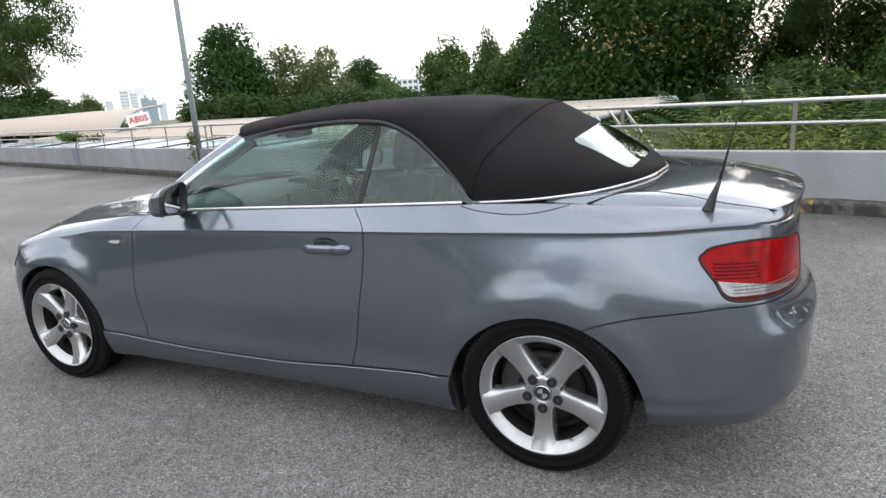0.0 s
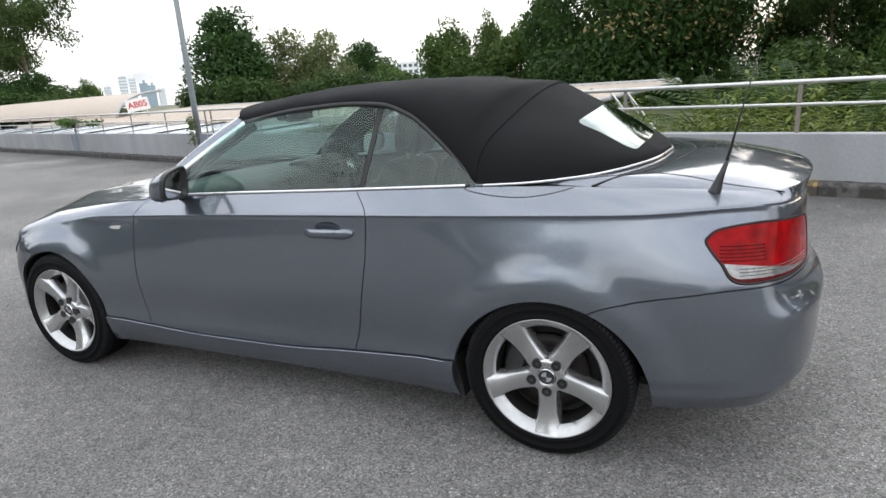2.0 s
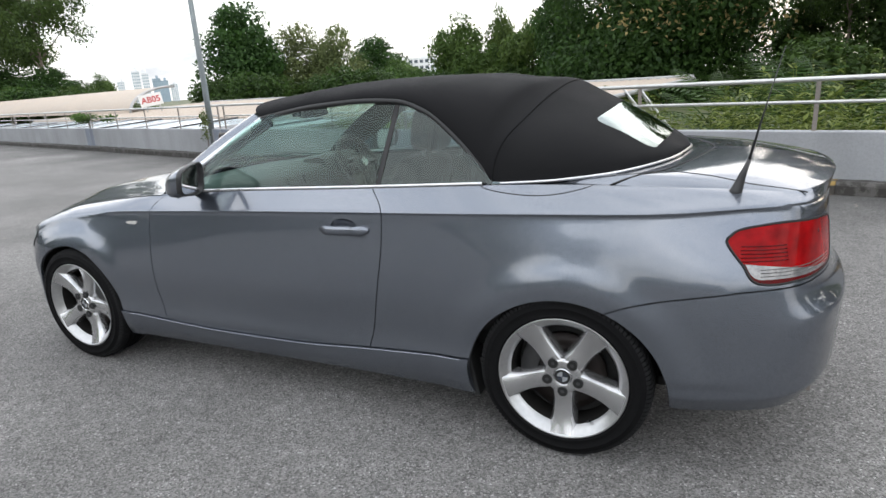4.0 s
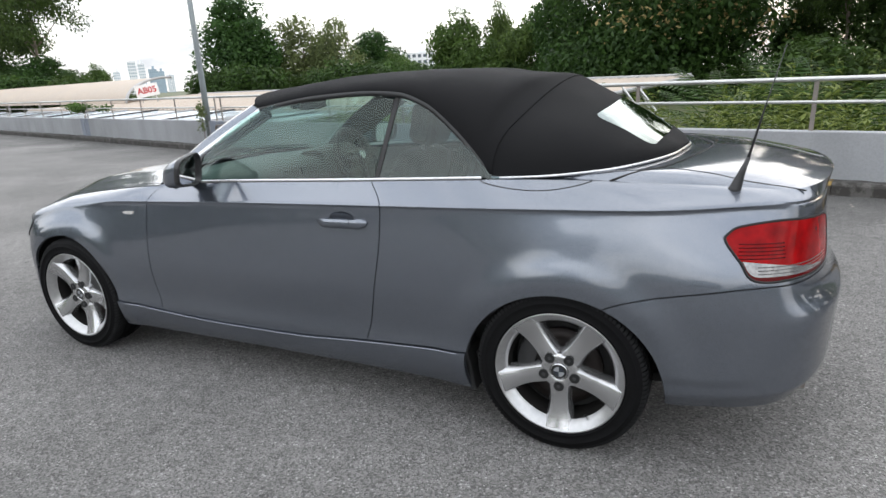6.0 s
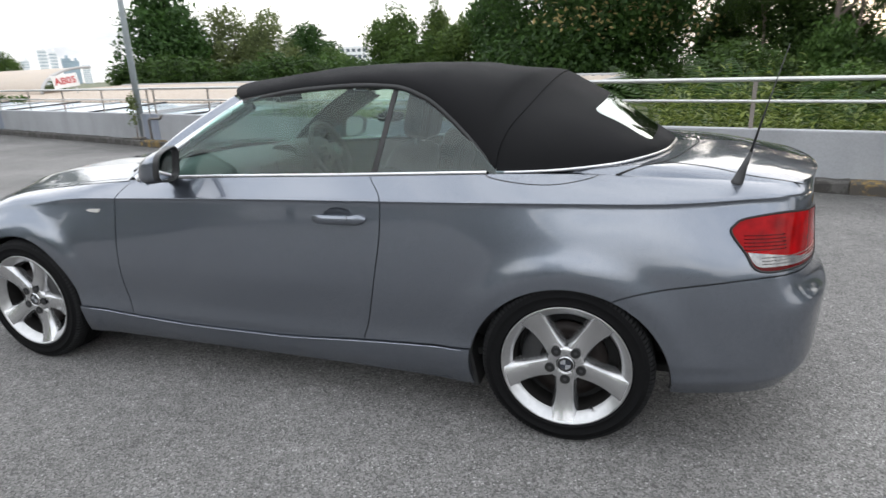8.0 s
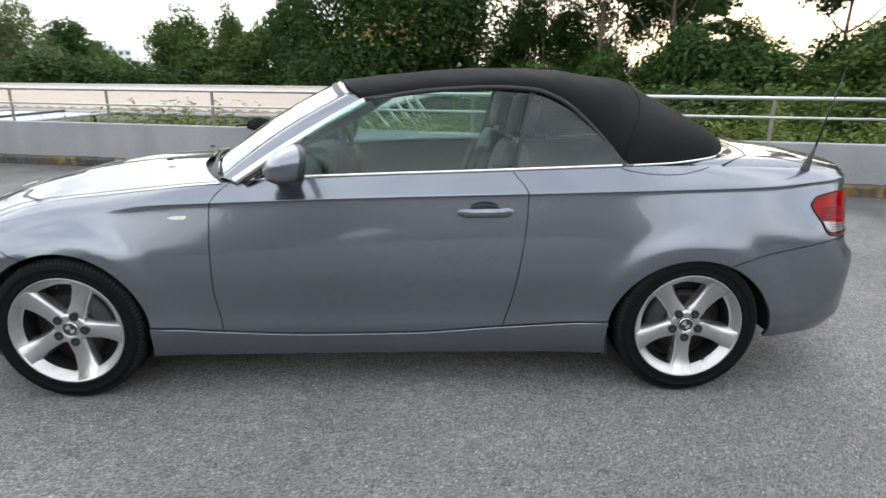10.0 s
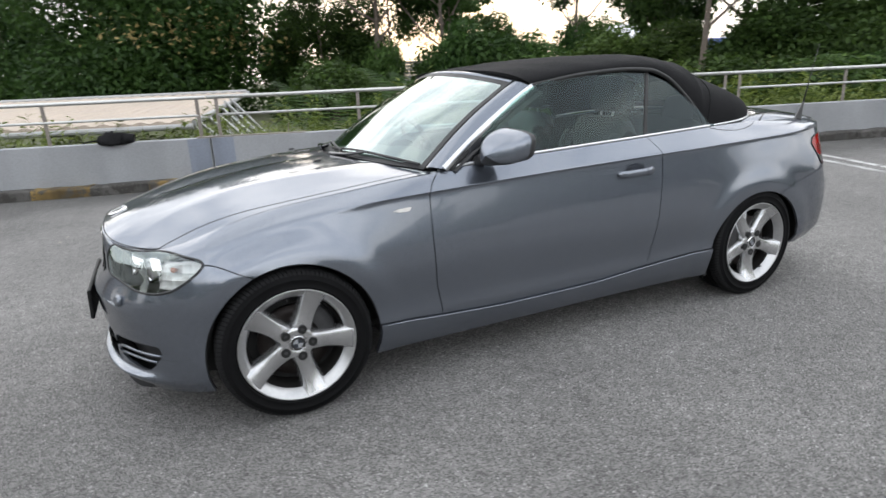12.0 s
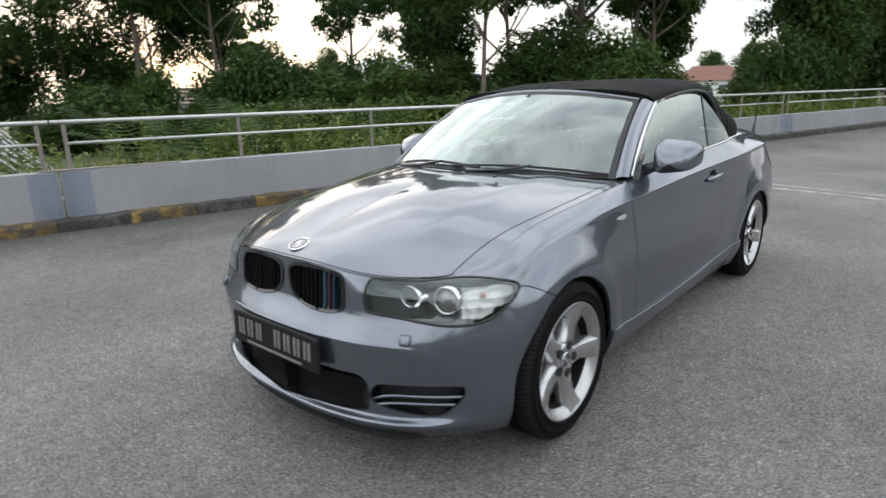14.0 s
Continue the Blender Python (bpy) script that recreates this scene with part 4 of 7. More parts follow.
TOP = grid_mesh(top_cloth, np.linspace(0, 12.92, 150), np.sin(np.linspace(0, 1, 44) * np.pi / 2) ** 1.6 * 0.999 + 0.0005)
M_CLOTH = mat("black_canvas", (0.0105, 0.0105, 0.0112), 0.9, 0, 0.15, 2.5, 700, 0.5, 0.0015, spec=0.15)
tv, tf = TOP
top_full = merge2((tv, tf), (tv * np.array([1, -1, 1, 1, 1]), [g[::-1] for g in tf]))


def rear_glass(V):
    """Rounded pane in the cloth's back slope: positive inside."""
    x, y = V[:, 0], abs(V[:, 1])
    mid, half = 1.476 - 0.19 * y**2, 0.106
    dx, dy = (abs(x - mid) - half + 0.05), (y - 0.458 + 0.16 * (x - 1.36) + 0.05)
    d = np.hypot(np.maximum(dx, 0), np.maximum(dy, 0)) + np.minimum(np.maximum(dx, dy), 0) - 0.05
    return np.where(x > 1.2, -d, -1.0)


soft_top = skin("soft_top", clip(top_full, neg(rear_glass)), M_CLOTH, car, "closed black canvas soft top", rim=0.014)
M_REARGLASS = glass_mat("dark_rear_glass", (0.10, 0.11, 0.11), 0.0, 0.14)
skin("rear_window", clip(top_full, rear_glass), M_REARGLASS, soft_top, "tinted glass rear window", rim=0.004, lift=-0.002)


# ---- the car: deck, glass, trim ----
def deck(k, w):
    bk = 8.0 + (k - 12.0) * 5 / 8
    R = ring_top(k)
    I = np.stack([bx(bk) - 0.03, -by(bk) * 0.96, bz(bk) - 0.010], -1)
    W = w[..., None]
    S = R * (1 - W) + I * W
    S[..., 2] += 0.026 * np.sin(np.pi * w) * sstep(13, 15, k)
    return S


dm = grid_mesh(deck, np.linspace(12.0, 20.0, 120), np.linspace(0, 1, 30))
deck_full = merge2(dm, (dm[0] * np.array([1, -1, 1, 1, 1]), [g[::-1] for g in dm[1]]))
X_TON = pch([0, 0.05, 0.225, 0.40, 0.588, 0.65, 0.70, 0.76], [1.752, 1.750, 1.712, 1.666, 1.590, 1.530, 1.430, 1.20])
Y_LID = pch([1.475, 1.595, 1.75, 1.88, 2.0, 2.27], [0.555, 0.588, 0.610, 0.628, 0.622, 0.615])
ton = lambda V: X_TON(abs(V[:, 1])) - V[:, 0]
lid = lambda V: Y_LID(V[:, 0]) - abs(V[:, 1])
skin("tonneau_panel", clip(deck_full, less(ton, G)), M_PAINT, car)
behind = clip(deck_full, less(neg(ton), G))
skin("boot_lid", clip(behind, less(lid, G)), M_PAINT, car, "painted boot lid")
for mir in (False, True):
    kk = np.linspace(12.05, 13.25, 40)
    vv = 9 - 0.34 * np.sin(np.pi * np.clip((kk - 12.05) / 1.2, 0, 1)) ** 0.55
    seam_p = belt(kk, vv)
    part("shut_line", tube([(p[0], (-p[1] if mir else p[1]), p[2] - 0.0012) for p in seam_p], 0.0026, 6), M_LINER, car, "", True)
    half = clip(behind, lambda V: -V[:, 1])
    skin("quarter_top", clip(half, less(neg(lid), G)), M_PAINT, car, mirror=mir)
skin("inner_shell", deck_full, M_LINER, car, rim=0, lift=-0.014)


def on_deck(x, y):
    """Height of the deck at a place, from the nearest points of its surface."""
    d2 = (deck_full[0][:, 0] - x) ** 2 + (deck_full[0][:, 1] - y) ** 2
    P = deck_full[0][np.argsort(d2)[:12]]
    A = np.stack([np.ones(12), P[:, 0] - x, P[:, 1] - y], -1)
    return (x, y, float(np.linalg.lstsq(A, P[:, 2], rcond=None)[0][0]) - 0.0006)


for sg in (-1, 1):
    part("shut_line", tube([on_deck(x, sg * float(Y_LID(x))) for x in np.linspace(1.59, 2.03, 34)], 0.0026, 6), M_LINER, car, "", True)
    part("shut_line", tube([on_deck(float(X_TON(y)), sg * y) for y in np.linspace(0.0, 0.698, 36)], 0.0040, 6), M_LINER, car, "", True)

M_GLASS = glass_mat("greenish_side_glass", (0.66, 0.84, 0.79), 0.0, 0.030, 2.7)
M_SCREEN = glass_mat("greenish_windscreen", (0.56, 0.69, 0.64), 0.0, 0.15, 2.6)
M_QUARTER = glass_mat("dark_quarter_glass", (0.26, 0.33, 0.36), 0.0, 0.045)
W_TOP = pch([-0.64, -0.40, -0.107, 0, 0.18, 0.44, 0.6, 0.72, 0.86, 0.96, 1.01], [0.955, 1.098, 1.274, 1.300, 1.324, 1.338, 1.330, 1.290, 1.180, 1.074, 1.02])
W_BELT = pch([-0.7, -0.2, 0.4, 0.95, 1.1], [0.942, 0.970, 0.992, 1.012, 1.015])


def window_surface(x, z):
    return np.stack([x, -(0.748 - (z - 0.97) * 0.27 - 0.03 * (z - 0.97) ** 2 - 0.02 * (x - 0.2) ** 2), z], -1)


wm = grid_mesh(window_surface, np.linspace(-0.66, 1.04, 90), np.linspace(0.92, 1.36, 40))
wm = clip(clip(wm, lambda V: V[:, 2] - W_BELT(V[:, 0]) + 0.01), lambda V: W_TOP(V[:, 0]) + 0.006 - V[:, 2])
w_edge = lambda V: 0.515 + (V[:, 2] - 1.0) * 0.235 - V[:, 0]
tri_cut = lambda V: V[:, 0] + 0.475 - (V[:, 2] - 0.95) * 0.42
for mir in (False, True):
    dg = clip(clip(wm, less(w_edge, 0.004)), tri_cut)
    g = skin("window_glass", dg, M_GLASS, door_ob[mir], "raised greenish door glass", rim=0.004, mirror=mir)
    t = skin("mirror_base", clip(clip(wm, less(w_edge, 0.004)), neg(tri_cut)), M_GLOSSBLACK, door_ob[mir], rim=0.006, lift=0.003, mirror=mir)
    q = skin("quarter_window", clip(wm, lambda V: -w_edge(V) - 0.020), M_QUARTER, car, "dark tinted rear side glass", rim=0.004, mirror=mir)
    s = skin("window_seal", clip(clip(wm, lambda V: -w_edge(V)), lambda V: w_edge(V) + 0.020), M_SEAL, car, rim=0.008, lift=0.003, mirror=mir)


def strip(path, half, up=(0, 0, 1), out=0.006):
    """A flat moulding of two half widths along a path on the left flank."""
    V, F = [], []
    P = [Vector(p) for p in path]
    for i, p in enumerate(P):
        d = (P[min(i + 1, len(P) - 1)] - P[max(i - 1, 0)]).normalized()
        n = Vector((d.y, -d.x, 0)).normalized()
        n = (n + Vector((0, 0, 0.35))).normalized()
        u = n.cross(d).normalized()
        if u.z < 0:
            u = -u
        for a, b in ((-half, 0), (-half * 0.8, out), (half * 0.8, out), (half, 0)):
            V.append(p + u * a + n * b)
    for i in range(len(P) - 1):
        for k in range(3):
            F.append((i * 4 + k, (i + 1) * 4 + k, (i + 1) * 4 + k + 1, i * 4 + k + 1))
    return V, F


def mir_mesh(mesh, mir):
    return ([(v[0], -v[1], v[2]) for v in mesh[0]], [g[::-1] for g in mesh[1]]) if mir else mesh


belt_k = [9.17 + i * (12.06 - 9.17) / 40 for i in range(41)]
belt_path = [Vector(ring_top(np.array(k))) + Vector((0, 0.004, 0.006)) for k in belt_k]
base_path = [Vector((float(bx(k)), -float(by(k)) - 0.004, float(bz(k)) - 0.002)) for k in np.linspace(8.05, 13.0, 50)]
pillar_line = [Vector((-0.640 + 0.535 * t, -(0.762 - 0.117 * t - 0.010 * math.sin(math.pi * t)), 0.955 + 0.322 * t + 0.012 * math.sin(math.pi * t))) for t in [i / 20 for i in range(21)]]
for mir in (False, True):
    part("belt_moulding", mir_mesh(strip(belt_path, 0.0065), mir), M_CHROME, car, "satin chrome strip", True)
    part("top_moulding", mir_mesh(strip(base_path, 0.005), mir), M_CHROME, car, "satin chrome strip", True)
    part("pillar_moulding", mir_mesh(strip(pillar_line, 0.016, out=0.005), mir), M_CHROME, car, "satin chrome strip", True)


# windscreen with its frame
def screen_bottom(a):
    return np.stack([-0.905 + 0.19 * a**2, -0.705 * a, 0.975 - 0.020 * a**2], -1)


def screen_top(a):
    return np.stack([-0.285 + 0.095 * a**2, -0.587 * a, 1.357 - 0.057 * a**2], -1)


def screen(a, b):
    B = b[..., None]
    S = screen_bottom(a) * (1 - B) + screen_top(a) * B
    bow = 0.022 * np.sin(np.pi * b)
    S[..., 2] += bow * 0.8
    S[..., 0] -= bow * 0.55
    return S


sm = grid_mesh(screen, np.linspace(-1, 1, 50), np.linspace(0, 1, 26))
frit = lambda V: np.minimum(np.minimum(V[:, 4] - 0.035, 0.955 - V[:, 4]), 0.965 - abs(V[:, 3]))
windscreen = skin("windscreen", clip(sm, frit), M_SCREEN, car, "greenish laminated windscreen", rim=0.004)
skin("screen_seal", clip(sm, neg(frit)), M_SEAL, windscreen, rim=0.006, lift=0.001)
for mir in (False, True):
    # painted pillar between glass and moulding
    V, F = [], []
    n = 24
    for i in range(n + 1):
        t = i / n
        g = Vector(screen(np.array(1.0), np.array(t)))
        c = pillar_line[0].lerp(pillar_line[0], 0)
        s = t * 20
        j = min(int(s), 19)
        c = pillar_line[j].lerp(pillar_line[j + 1], s - j)
        for w in (0, 0.15, 0.4, 0.7, 1.0):
            p = g.lerp(c, w)
            out = Vector((-0.45, -0.55, 0.7)).normalized()
            V.append(p + out * 0.016 * math.sin(math.pi * min(1, w + 0.12)) + (Vector((0.012, 0.02, -0.02)) if w == 0 else Vector()))
    for i in range(n):
        for k in range(4):
            F.append((i * 5 + k, i * 5 + k + 1, (i + 1) * 5 + k + 1, (i + 1) * 5 + k))
    part("pillar", mir_mesh((V, F), mir), M_PAINT, car, "", True)
    V, F = [], []
    for i in range(n + 1):
        g = Vector(screen(np.array(1.0), np.array(i / n)))
        c = pillar_line[min(19, i * 20 // n)].lerp(pillar_line[min(19, i * 20 // n) + 1], i * 20 / n - min(19, i * 20 // n))
        for w in (-0.35, 0.1, 0.6, 1.1, 1.55):
            V.append(g.lerp(c, w) + Vector((0.012, 0.020 + 0.012 * math.sin(math.pi * (w + 0.35) / 1.9), -0.014)))
    for i in range(n):
        for k in range(4):
            F.append((i * 5 + k, (i + 1) * 5 + k, (i + 1) * 5 + k + 1, i * 5 + k + 1))
    part("pillar_trim", mir_mesh((V, F), mir), M_BLACK, car, "black inner pillar trim", True)
    # dark inner pillar seal
    inner = [p + Vector((0.03, 0.022, -0.012)) for p in pillar_line]
    part("pillar_seal", mir_mesh(tube([tuple(p) for p in inner], 0.020, 8), mir), M_SEAL, car, "", True)
V, F = [], []
for i in range(41):
    a = -1 + i / 20
    g = Vector(screen_top(np.array(a)))
    for dx, dz in ((0.0, -0.004), (-0.003, 0.004), (0.02, 0.011), (0.06, 0.012), (0.09, -0.01)):
        V.append(g + Vector((dx, 0, dz)))
for i in range(40):
    for k in range(4):
        F.append((i * 5 + k, i * 5 + k + 1, (i + 1) * 5 + k + 1, (i + 1) * 5 + k))
part("screen_header", (V, [f[::-1] for f in F]), M_PAINT, car, "painted windscreen header", True)

patch = grid_mesh(screen, np.linspace(-0.095, 0.095, 12), np.linspace(0.74, 0.93, 12))
patch = clip(patch, lambda V: 1 - (V[:, 3] / (0.045 + 0.30 * (V[:, 4] - 0.74) * (V[:, 4] < 0.86) + 0.036 * (V[:, 4] >= 0.86))) ** 4 - ((V[:, 4] - 0.84) / 0.092) ** 4)
skin("sensor_patch", patch, M_SEAL, windscreen, "black sensor patch behind the glass", rim=0.004, lift=-0.005)

# cowl and wipers
V, F = [], []
for i in range(41):
    a = -1 + i / 20
    p9 = ring_top(np.array(9.0))
    h = Vector((-0.95 + (p9[0] + 0.95) * a * a, p9[1] * a, 0.975 + (p9[2] - 0.975) * abs(a) ** 2.2))
    g = Vector(screen_bottom(np.array(a)))
    V += [h + Vector((-0.03, 0, -0.014)), h + Vector((0.006, 0, -0.030)), g + Vector((0.0, 0, -0.022)), g + Vector((0.02, 0, -0.002))]
for i in range(40):
    for k in range(3):
        F.append((i * 4 + k, i * 4 + k + 1, (i + 1) * 4 + k + 1, (i + 1) * 4 + k))
part("cowl", (V, [f[::-1] for f in F]), M_BLACK, car, "black plastic cowl below the windscreen", True)


def wiper(a0, a1, pivot):
    w = new("wiper")
    w.parent = car
    pts = [Vector(screen(np.array(a0 + (a1 - a0) * t), np.array(0.022 + 0.034 * math.sin(math.pi * t)))) + Vector((-0.008, 0, 0.011)) for t in [i / 14 for i in range(15)]]
    part("blade", tube([tuple(p) for p in pts], 0.007, 6), M_SEAL, w, "black rubber wiper blade")
    mid = pts[8]
    arm = [Vector(pivot), Vector(pivot) + Vector((-0.01, 0, 0.018)), (Vector(pivot) + mid) / 2 + Vector((-0.018, 0, 0.004)), mid + Vector((-0.008, 0, 0.006))]
    part("arm", tube([tuple(p) for p in arm], [0.014, 0.013, 0.009, 0.006], 8), M_GLOSSBLACK, w)
    return w


wiper(-0.15, 0.97, (-0.93, -0.02, 0.962))
wiper(-0.80, 0.10, (-0.86, 0.50, 0.955))
for s in (-1, 1):
    part("washer_jet", boxmesh(0.03, 0.018, 0.010, pose(-1.08, 0.30 * s, 0.986, 0, -4, 0), 0.004), M_BLACK, hood_ob)

# soft top: seams and the edge roll along the side windows
for mir in (False, True):
    seam = [Vector(top_cloth(np.array(8.0 + 0.42 * math.sin(math.pi * w)), np.array(w))) + Vector((0, -0.001, 0.001)) for w in np.linspace(0.004, 0.998, 40)]
    part("seam", mir_mesh(tube([tuple(p) for p in seam], 0.0032, 6), mir), M_CLOTH, soft_top, "", True)
    roll = [Vector((float(bx(k)), -float(by(k)) + 0.004, float(bz(k)) - 0.003)) for k in np.linspace(0.0, 8.0, 60)]
    part("edge_roll", mir_mesh(tube([tuple(p) for p in roll], 0.011, 8), mir), M_SEAL, soft_top, "", True)

K_FINE = np.linspace(8.5, 13.5, 400)
X_FINE = _ox(K_FINE)


def skin_y(x, z):
    """The left flank's y at a place of the door."""
    return on_belt(float(np.interp(x, X_FINE, K_FINE)), z)[0].y


def mirror_point(th, size, back, drop=0.0):
    """A point on the wing mirror's rounded outline: taller towards the door, its outer end swept back."""
    f = lambda c: math.copysign(abs(c) ** 0.54, c)
    a, c = f(math.cos(th)) * size, f(math.sin(th)) * size
    return (-0.378 + back - 0.034 * a + 0.010 * c, -0.872 + a * 0.098, 1.040 - drop + c * (0.070 + 0.012 * a))


# door handles, side markers, mirrors, fuel-side details
for mir in (False, True):
    S = Matrix.Diagonal((1, -1, 1, 1)) if mir else Matrix.Identity(4)
    d = door_ob[mir]
    HY = on_belt(11.0, 0.84)[0].y + 0.002
    V, F = [], []
    n = 26
    for i in range(n + 1):
        t = i / n
        x = 0.282 + 0.236 * t
        e = math.sin(math.pi * t)
        r = 0.007 + 0.0115 * min(1, e * 3.0) ** 0.6 + 0.003 * math.exp(-((t - 0.86) / 0.08) ** 2)
        o = 0.004 + 0.024 * min(1.0, e * 1.8)
        for k in range(10):
            w = 2 * math.pi * k / 10
            V.append((x, HY - o - 0.009 * math.cos(w), 0.836 + 0.004 * t + r * math.sin(w)))
    for i in range(n):
        for k in range(10):
            F.append((i * 10 + k, i * 10 + (k + 1) % 10, (i + 1) * 10 + (k + 1) % 10, (i + 1) * 10 + k))
    part("handle", mir_mesh((V, F), mir), M_PAINT, d, "painted bar door handle", True)
    ring = [(0.282 + 0.236 * 0.71, HY - 0.028 - 0.0094 * math.cos(w), 0.8388 + 0.0190 * math.sin(w)) for w in np.linspace(0, 2 * math.pi, 20, endpoint=False)]
    part("lock_cap_gap", mir_mesh(tube(ring, 0.0013, 5, True), mir), M_SEAL, d, "", True)
    V, F = [], []
    nr, na = 7, 30
    for i in range(nr):
        r = 1.06 * (1 - i / nr)
        for j in range(na):
            w = 2 * math.pi * j / na
            x, z = 0.395 + 0.068 * r * math.cos(w), 0.846 + (0.037 if math.sin(w) > 0 else 0.033) * r * math.sin(w)
            V.append((x, skin_y(x, z) + 0.001 + 0.026 * max(0.0, 1 - r * r) ** 0.7, z))
    V.append((0.395, skin_y(0.395, 0.846) + 0.027, 0.846))
    for i in range(nr - 1):
        for j in range(na):
            F.append((i * na + j, i * na + (j + 1) % na, (i + 1) * na + (j + 1) % na, (i + 1) * na + j))
    F += [((nr - 1) * na + j, (nr - 1) * na + (j + 1) % na, nr * na) for j in range(na)]
    part("handle_recess", mir_mesh((V, F), mir), M_PAINT, d, "", True)
    p, n_ = on_belt(8.47, 0.812)
    m = outward(p, n_)
    poly = [(-0.046, 0.0), (-0.020, 0.008), (0.034, 0.011), (0.044, 0.009), (0.032, -0.007), (-0.015, -0.008)]
    V = [m @ Vector((a, 0.004, b)) for a, b in poly] + [m @ Vector((a * 0.92, -0.005, b * 0.9)) for a, b in poly]
    F = [tuple(range(6, 12))[::-1]] + [(i, (i + 1) % 6, 6 + (i + 1) % 6, 6 + i) for i in range(6)]
    part("side_marker", mir_mesh(([tuple(v) for v in V], F), mir), mat("marker_lens", (0.55, 0.53, 0.50), 0.15, 0.1, 0.1, coat=1.0), car, "clear side indicator lens")
    # mirror housing
    mg = new("wing_mirror")
    mg.parent = car
    nu = 40
    ring = lambda size, back, drop=0.0: [mirror_point(2 * math.pi * i / nu, size, back, drop) for i in range(nu)]
    hull = [ring(1.0, 0.012)] + [ring(max(0.02, (1 - (j / 12) ** 2.3) ** 0.55), 0.012 - 0.128 * j / 12, 0.030 * j / 12) for j in range(1, 13)]
    strip = lambda rows, keep: ([p for r in rows for p in r], [(j * nu + i, j * nu + (i + 1) % nu, (j + 1) * nu + (i + 1) % nu, (j + 1) * nu + i) for j in range(len(rows) - 1) for i in range(nu) if keep((i + 0.5) / nu)])
    part("housing", mir_mesh(strip(hull, lambda t: not 0.66 < t < 0.84), mir), M_PAINT, mg, "painted mirror housing", True)
    part("lower_cover", mir_mesh(strip(hull, lambda t: 0.66 < t < 0.84), mir), M_BLACK, mg, "black plastic underside", True)
    part("bezel", mir_mesh(strip([ring(1.0, 0.0115), ring(1.005, 0.018), ring(0.995, 0.034), ring(0.96, 0.040), ring(0.90, 0.038), ring(0.86, 0.022)], lambda t: True), mir), M_BLACK, mg, "black plastic mirror bezel", True)
    gl = [mirror_point(0.0, 0.0, 0.0245)] + ring(0.89, 0.0235), [(0, 1 + i, 1 + (i + 1) % nu) for i in range(nu)]
    part("mirror_glass", mir_mesh(gl, mir), M_BRIGHT, mg, "mirror glass", True)
    part("stalk", mir_mesh(tube([(-0.46, -0.735, 0.965), (-0.455, -0.775, 0.985), (-0.43, -0.82, 1.0)], [0.030, 0.026, 0.024], 10), mir), M_BLACK, mg, "", True)

# aerial on the left rear wing
aerial = new("aerial")
aerial.parent = car
part("aerial_foot", tube([(1.820, -0.672, 0.985), (1.826, -0.672, 1.0), (1.840, -0.672, 1.05), (1.856, -0.673, 1.10)], [0.024, 0.019, 0.011, 0.006], 12), M_BLACK, aerial, "black rubber aerial foot", True)
part("aerial_rod", tube([(1.854, -0.673, 1.095), (1.888, -0.676, 1.26), (1.926, -0.680, 1.435)], [0.005, 0.0022, 0.0011], 8), M_BLACK, aerial, "", True)


# ---- lamps ----
M_RED = mat("red_lamp_lens", (0.235, 0.002, 0.003), 0.08, 0, 0.45, 11, 26, spec=0.12)
M_CLEAR = mat("clear_lamp_lens", (0.24, 0.235, 0.235), 0.12, 0.4, 0.4, 40, 90, coat=0.6)
M_DARKRED = mat("dark_red_lens", (0.075, 0.002, 0.003), 0.25, 0, 0.2, spec=0.15)
M_LAMPGLASS = glass_mat("headlamp_cover", (0.93, 0.94, 0.94), 0.0, 0.09, 3.0)
M_LAMPGREY = mat("headlamp_bezel_grey", (0.060, 0.060, 0.060), 0.30, 0.5, 0.1)
M_REFLECT = mat("headlamp_reflector", (0.54, 0.54, 0.53), 0.42, 0.7, 0.15, 60, 200)
M_SLAT = mat("grille_black", (0.006, 0.006, 0.006), 0.6, 0, 0.1, spec=0.06)
M_AMBER = mat("amber_bulb", (0.38, 0.15, 0.08), 0.3, 0, 0.1)
